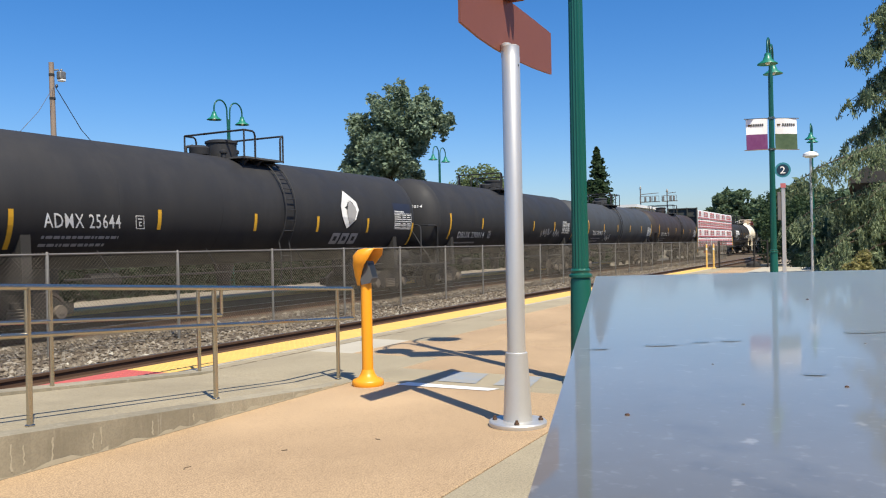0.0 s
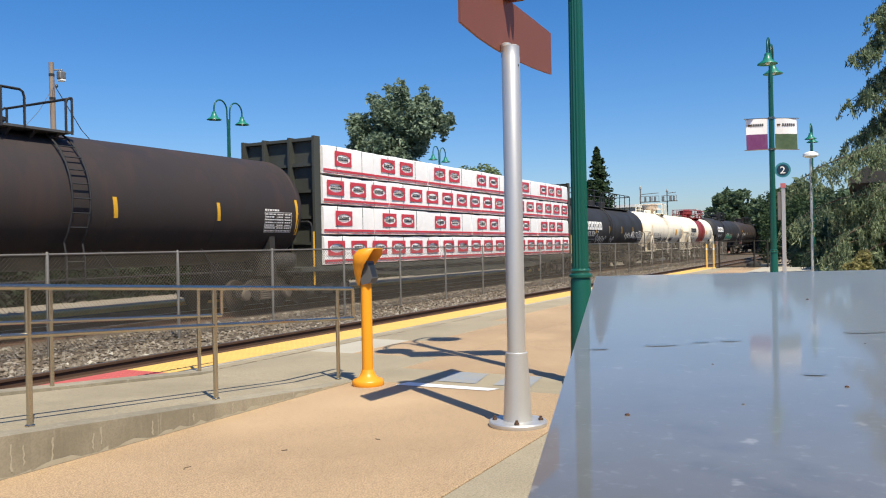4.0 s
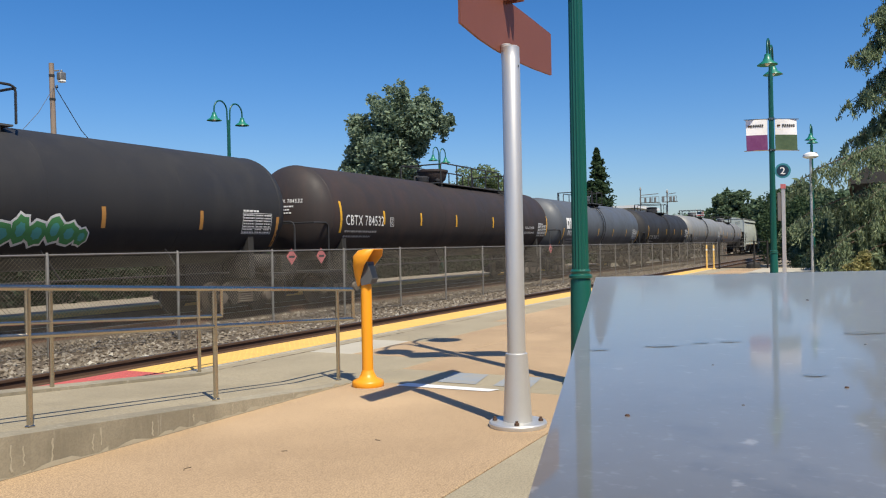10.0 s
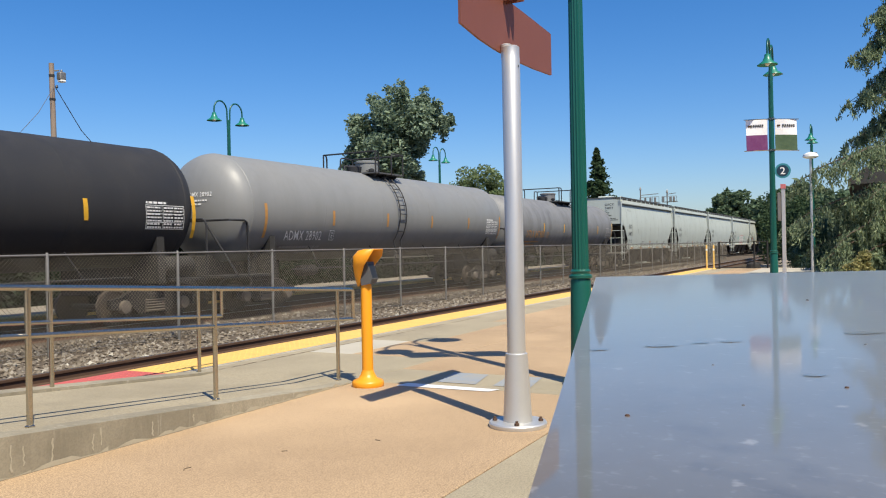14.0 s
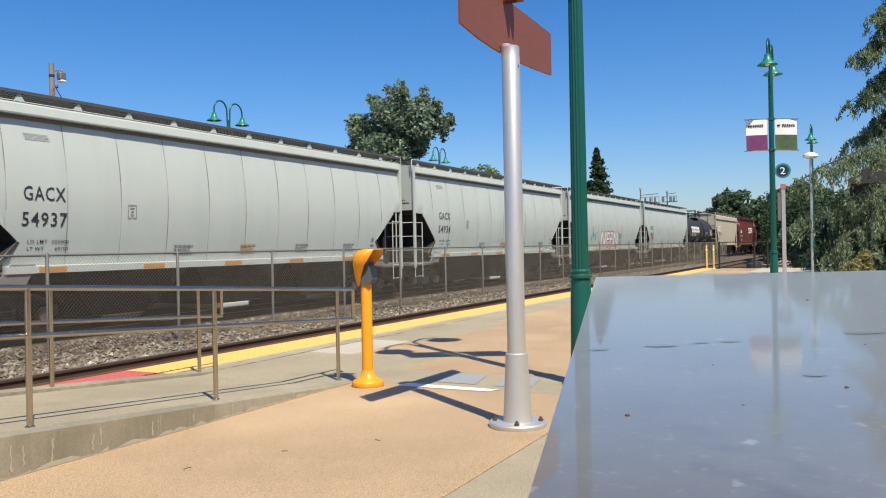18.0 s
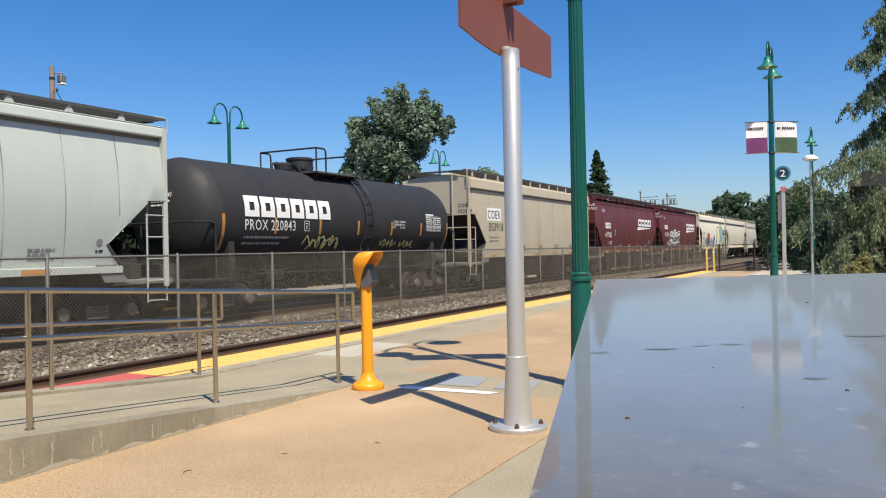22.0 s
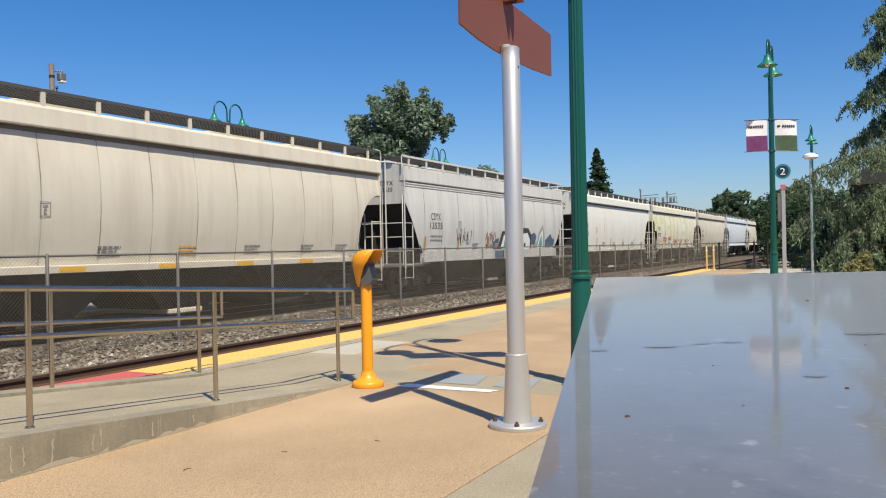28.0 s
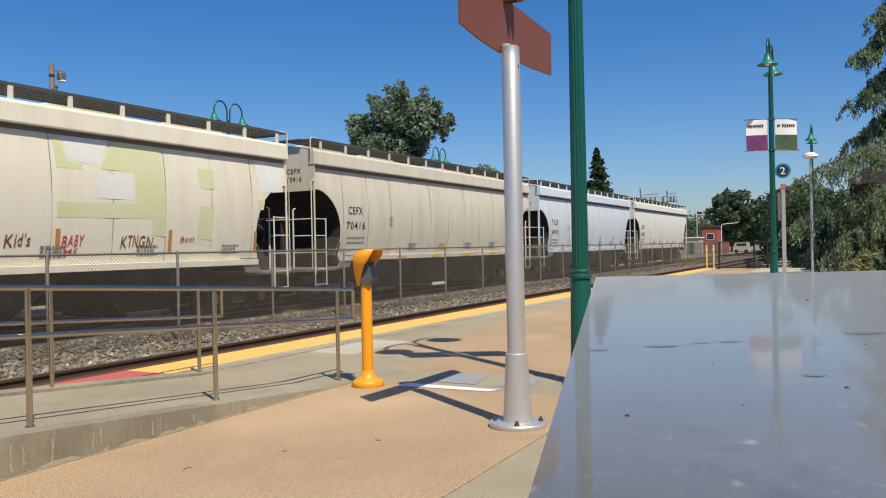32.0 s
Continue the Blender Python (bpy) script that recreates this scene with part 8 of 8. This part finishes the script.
for mat_, e_, lab_, line in (
        (KSPRAY, 0.012, "black shadow of a graffiti letter", ((13.33, 3.84), (14.1, 3.85), (14.12, 2.8), (15.17, 2.81), (15.27, 2.58), (15.06, 1.74), (14.5, 1.76), (13.85, 1.6), (13.27, 1.58), (13.14, 1.8), (12.9, 1.66), (12.17, 1.68), (12.14, 3.3), (12.56, 4.0), (13.0, 4.09), (13.4, 3.95))),
        (YLINE, 0.018, "pale yellow outline of a graffiti letter", ((13.39, 3.75), (14.05, 3.79), (14.05, 2.72), (15.13, 2.74), (15.21, 2.56), (14.99, 1.83), (14.56, 1.84), (14.54, 2.01), (13.81, 1.69), (13.31, 1.66), (13.17, 2.05), (12.9, 1.75), (12.23, 1.77), (12.21, 3.27), (12.6, 3.92), (13, 4.01), (13.36, 3.87), (13.35, 3.53))),
        (BLUEG, 0.024, "grey-blue fill of a graffiti letter", ((13.46, 3.68), (13.97, 3.7), (13.97, 2.61), (15.03, 2.63), (15.08, 2.5), (14.42, 2.3), (13.91, 1.97), (13.47, 1.76), (13.27, 1.94), (13.18, 2.5), (13.39, 2.96))),
        (BLUEG, 0.024, "grey-blue fill of a graffiti letter", ((12.31, 3.22), (12.66, 3.84), (12.94, 3.92), (13.27, 3.8), (13.26, 3.52), (13.05, 3.31), (13.1, 3.11), (13.14, 2.56), (12.9, 1.89), (12.31, 1.85))),
        (BLUEG, 0.024, "grey-blue fill of a graffiti letter", ((14.65, 1.97), (14.84, 2.25), (15, 2.25), (14.92, 1.91)))):
    paint_on_side(hc, patch(line), 0, 0, mat_, lab_, e_)
for mat_, e_, lab_, line in (
        (TEAL, 0.012, "teal graffiti patch", ((2.79, 2.08), (3.08, 2.36), (3.95, 2.45), (4.12, 1.75), (2.96, 1.76))),
        (REDS, 0.014, "dark red graffiti flame", ((3.94, 2.08), (4.17, 2.74), (4.42, 3.12), (4.67, 2.75), (5.09, 2.93), (5.58, 2.94), (5.67, 1.74), (4.02, 1.75))),
        (KSPRAY, 0.018, "black graffiti strokes", ((4.84, 2.08), (5.02, 2.76), (5.44, 2.81), (5.33, 2.17), (5.67, 1.74), (4.93, 1.75))),
        (SBLUE, 0.014, "blue graffiti patch", ((7.97, 2.45), (8.47, 2.78), (8.87, 2.46), (8.74, 1.73), (8, 1.73))),
        (KSPRAY, 0.012, "black outline of a pale graffiti letter", ((10.21, 3.43), (10.65, 3.71), (11.96, 3.76), (12.28, 2.9), (12.54, 3.8), (12.99, 3.97), (14.19, 3.76), (14.7, 1.69), (9.93, 1.72))),
        (BUFFW, 0.018, "pale grey fill of a graffiti letter", ((10.42, 3.34), (10.76, 3.62), (11.75, 3.65), (12.09, 2.5), (11.98, 1.71), (10.28, 1.72))),
        (BLUEG, 0.018, "pale grey fill of a graffiti letter", ((12.27, 1.71), (12.54, 3.4), (13.04, 3.82), (13.88, 3.65), (14.23, 1.7))),
        (YLINE, 0.024, "pale yellow centre of a graffiti letter", ((10.94, 2.97), (11.63, 3.03), (11.68, 2.4), (10.96, 2.34)))):
    paint_on_side(hc, patch(line), 0, 0, mat_, lab_, e_)
paint_on_side(hc, word("FSE.", 0.33, 0.7), 14.3, 3.2, KSPRAY, "black sprayed letters", 0.012)
paint_on_side(hc, word("FW.", 0.33, 0.55), 14.3, 2.74, KSPRAY, "black sprayed letters", 0.012)
paint_on_side(hc, scrawl(2.4, 0.8, 4, 0.2, 27), 5.2, 1.6, BLUEG, "grey-blue graffiti strokes", 0.012)
hopper_car(442.97, 459.9, HP_DUST, "dusty tan covered hopper car with rounded sides", "70560", "CEFX", None, True, seed=35, bulge=0.12, m1=(1.5, 0.83, 2.58, 0.27), m2=(1.49, 0.96, 2.09, 0.26))
hc = hopper_car(461.5, 478.4, HP_WHITE, "dirty white covered hopper car with wild graffiti", "13535", "CSYX", None, True, seed=36, bulge=0.1, deep_sill=True, lip=0.30, straight=True, zcut=3.35, m1=(1.88, 0.78, 2.54, 0.27), m2=(1.81, 0.97, 2.21, 0.25))
for u, wd, h, st, m, th_, sd, z in ((4.1, 1.25, 0.75, 4, KSPRAY, 0.03, 40, 1.75), (4.6, 1.5, 0.22, 5, KSPRAY, 0.025, 46, 1.34), (6.9, 0.95, 0.6, 4, MAROON, 0.03, 41, 1.78), (6.9, 0.8, 0.22, 4, KSPRAY, 0.022, 49, 1.62)):
    paint_on_side(hc, scrawl(wd, h, st, th_, sd), u, z, m, "thin sprayed scrawl", 0.012)
for mat_, e_, lab_, line in (
        (SBLUE, 0.012, "blue sprayed haze", ((7.69, 1.89), (7.99, 2.04), (8.28, 2.08), (8.31, 1.45), (7.8, 1.48))),
        (SBLUE, 0.012, "blue sprayed haze", ((12.12, 2.27), (12.61, 2.36), (12.88, 2.18), (12.77, 1.82), (12.29, 1.75))),
        (SBLUE, 0.012, "blue sprayed haze", ((14.14, 1.98), (14.86, 2.31), (15.13, 2.09), (15.54, 2), (15.4, 1.7), (14.21, 1.65))),
        (KSPRAY, 0.016, "black outline of a graffiti letter", ((8.11, 1.46), (8.58, 2.38), (9.47, 2.44), (9.7, 2.32), (9.78, 1.98), (10.13, 2.47), (10.39, 2.59), (10.5, 2.12), (11.04, 2.57), (11.76, 2.56), (12.18, 2.22), (12.28, 1.42), (9.5, 1.42))),
        (LETTERW, 0.022, "white fill of a graffiti letter", ((8.55, 1.7), (8.78, 2.22), (9.39, 2.28), (9.46, 1.75), (9.51, 1.62), (8.72, 1.59))),
        (LETTERW, 0.022, "white fill of a graffiti letter", ((9.55, 1.51), (9.7, 1.74), (9.87, 1.76), (10.05, 2.32), (10.3, 2.34), (10.38, 1.61), (10.23, 1.47))),
        (TEAL, 0.028, "teal side of a graffiti letter", ((8.8, 1.5), (8.95, 2.15), (9.13, 2.22), (9.17, 1.89), (9.04, 1.45))),
        (TEAL, 0.028, "teal side of a graffiti letter", ((10.01, 1.52), (10.07, 2.16), (10.25, 2.3), (10.27, 1.88), (10.15, 1.5))),
        (LETTERW, 0.022, "white dome of a graffiti letter", ((10.64, 1.46), (10.78, 1.98), (11.16, 2.3), (11.65, 2.33), (12.03, 2), (12.1, 1.46))),
        (KSPRAY, 0.028, "black dot of a graffiti letter", ((11.26, 1.76), (11.31, 1.85), (11.43, 1.86), (11.51, 1.77), (11.45, 1.67), (11.31, 1.67))),
        (LETTERG, 0.016, "grey graffiti letter", ((12.86, 1.44), (13.2, 2.37), (13.67, 2.78), (13.93, 2.4), (14.07, 1.44))),
        (LETTERW, 0.022, "white fill of a graffiti letter", ((13.02, 1.51), (13.31, 2.24), (13.7, 2.51), (13.87, 1.49))),
        (TEAL, 0.028, "teal side of a graffiti letter", ((13.15, 1.61), (13.52, 2.29), (13.74, 1.71)))):
    paint_on_side(hc, patch(line), 0, 0, mat_, lab_, e_)
for mat_, u0, u1 in ((SBLUE, 7.68, 8.52), (KSPRAY, 8.52, 8.71), (KSPRAY, 9.58, 10.04), (TEAL, 10.31, 10.56), (REDS, 10.63, 11.04)):
    part("graffiti", Shape().add([(u0, -1.622, 1.2), (u1, -1.622, 1.2), (u1, -1.622, 1.53), (u0, -1.622, 1.53)], [(0, 1, 2, 3)]), mat_, hc[0], "sprayed patch on the side sill")
hopper_car(480.2, 498.1, HP_PALE, "off-white covered hopper car with faded strips", "16350", "AGPX", None, True, seed=37, bulge=0.08, strip=REFLO, seams=3)
hc = hopper_car(499.4, 517.3, HP_CREAM, "cream covered hopper car with faded lime patches and red scrawl", "54772", "TILX", None, True, seed=38, bulge=0.1, m1=(1.63, 0.75, 2.56, 0.28), m2=(1.57, 0.98, 2.07, 0.28))
for u, z, w, h in ((0.4, 2.7, 1.1, 1.2), (2.2, 3.3, 1.5, 0.6), (3.9, 2.2, 0.5, 1.9), (5.2, 2.9, 1.5, 0.35), (6.1, 2.1, 0.55, 1.9), (7.4, 2.2, 0.45, 1.8), (8.98, 2.0, 0.33, 2.2)):
    n = 8
    rgl = random.Random(int(u * 10))
    edge = [(k * w + rgl.uniform(-0.05, 0.05), q * h / n) for q in range(n + 1) for k in (0, 1)]
    paint_on_side(hc, (edge, [(2 * i, 2 * i + 1, 2 * i + 3, 2 * i + 2) for i in range(n)]), u, z, LIME, "faded lime patch", 0.004)
for mat_, e_, lab_, line in (
        (LIME, 0.004, "faded lime patch", ((10.5, 4.22), (10.65, 4.23), (10.82, 3.59), (11.19, 3.57), (11.19, 3.44), (10.58, 3.44))),
        (LIME, 0.004, "faded lime patch", ((12.01, 4.18), (13.31, 4.19), (13.39, 3.2), (13.45, 2.04), (13.02, 2.07), (13.01, 2.45), (10.56, 2.43), (10.55, 2.75), (12.56, 2.78), (12.54, 3.49), (11.64, 3.49))),
        (LIME, 0.004, "faded lime patch", ((14.49, 3.71), (15.01, 3.75), (15.04, 3.25), (14.52, 3.23))),
        (LIME, 0.004, "faded lime patch", ((14.51, 2.81), (15.0, 2.79), (14.91, 1.97), (14.43, 1.99))),
        (LIME, 0.004, "faded lime patch", ((16.63, 3.04), (16.92, 3.02), (16.86, 2.78), (16.68, 2.77))),
        (PALEB, 0.004, "pale repainted patch", ((10.73, 4.11), (11.95, 4.16), (11.6, 3.56), (11.19, 3.59), (10.87, 3.67))),
        (PALEB, 0.004, "pale repainted patch", ((11.49, 3.36), (12.48, 3.43), (12.49, 2.86), (11.48, 2.86))),
        (PALEB, 0.004, "pale repainted patch", ((16.6, 4.09), (17.72, 3.96), (17.7, 3.31), (16.78, 3.26)))):
    paint_on_side(hc, patch(line), 0, 0, mat_, lab_, e_)
paint_on_side(hc, word("FTP", 0.5, 1.3), 3.42, 1.72, REDS, "red sprayed letters", 0.016)
paint_on_side(hc, word("400", 0.33, 1.1), 5.27, 1.97, REDS, "red sprayed numbers", 0.016)
for txt, u, z, w, h in (("BAB", 7.85, 1.74, 1.05, 0.32), ("Kid's", 9.43, 1.82, 0.56, 0.26), ("BABY", 10.67, 1.81, 0.53, 0.24), ("KTNGN", 12.14, 1.78, 0.86, 0.27), ("Boot", 13.88, 1.9, 0.47, 0.14), ("ME", 10.72, 1.66, 0.34, 0.11)):
    paint_on_side(hc, lean(word(txt, h, w), 0.15), u, z, MAROON if txt in ("Kid's", "KTNGN") else REDS, "thin sprayed writing", 0.012)
hopper_car(518.6, 535.9, HP_DUST, "dusty tan hopper car with dark seams", "70416", "CEFX", None, True, seed=39, bulge=0.12, m1=(1.7, 0.83, 2.58, 0.25), m2=(1.62, 1.06, 2.11, 0.24))
hopper_car(537.3, 554.95, HP_BLUE, "pale blue-white covered hopper car", "54910", "TILX", None, True, seed=40, bulge=0.1)
hopper_car(556.3, 575.0, HP_PALE, "white covered hopper car at the end of the train", "16402", "AGPX", None, True, seed=42, bulge=0.08, seams=3)


def motions():
    """The train rolls past at one steady speed."""
    for car, x in CARS:
        walk(car, [(0.0, pose(x, TY, RAIL)), (32.0, pose(x - SPEED * 32.0, TY, RAIL))])


motions()
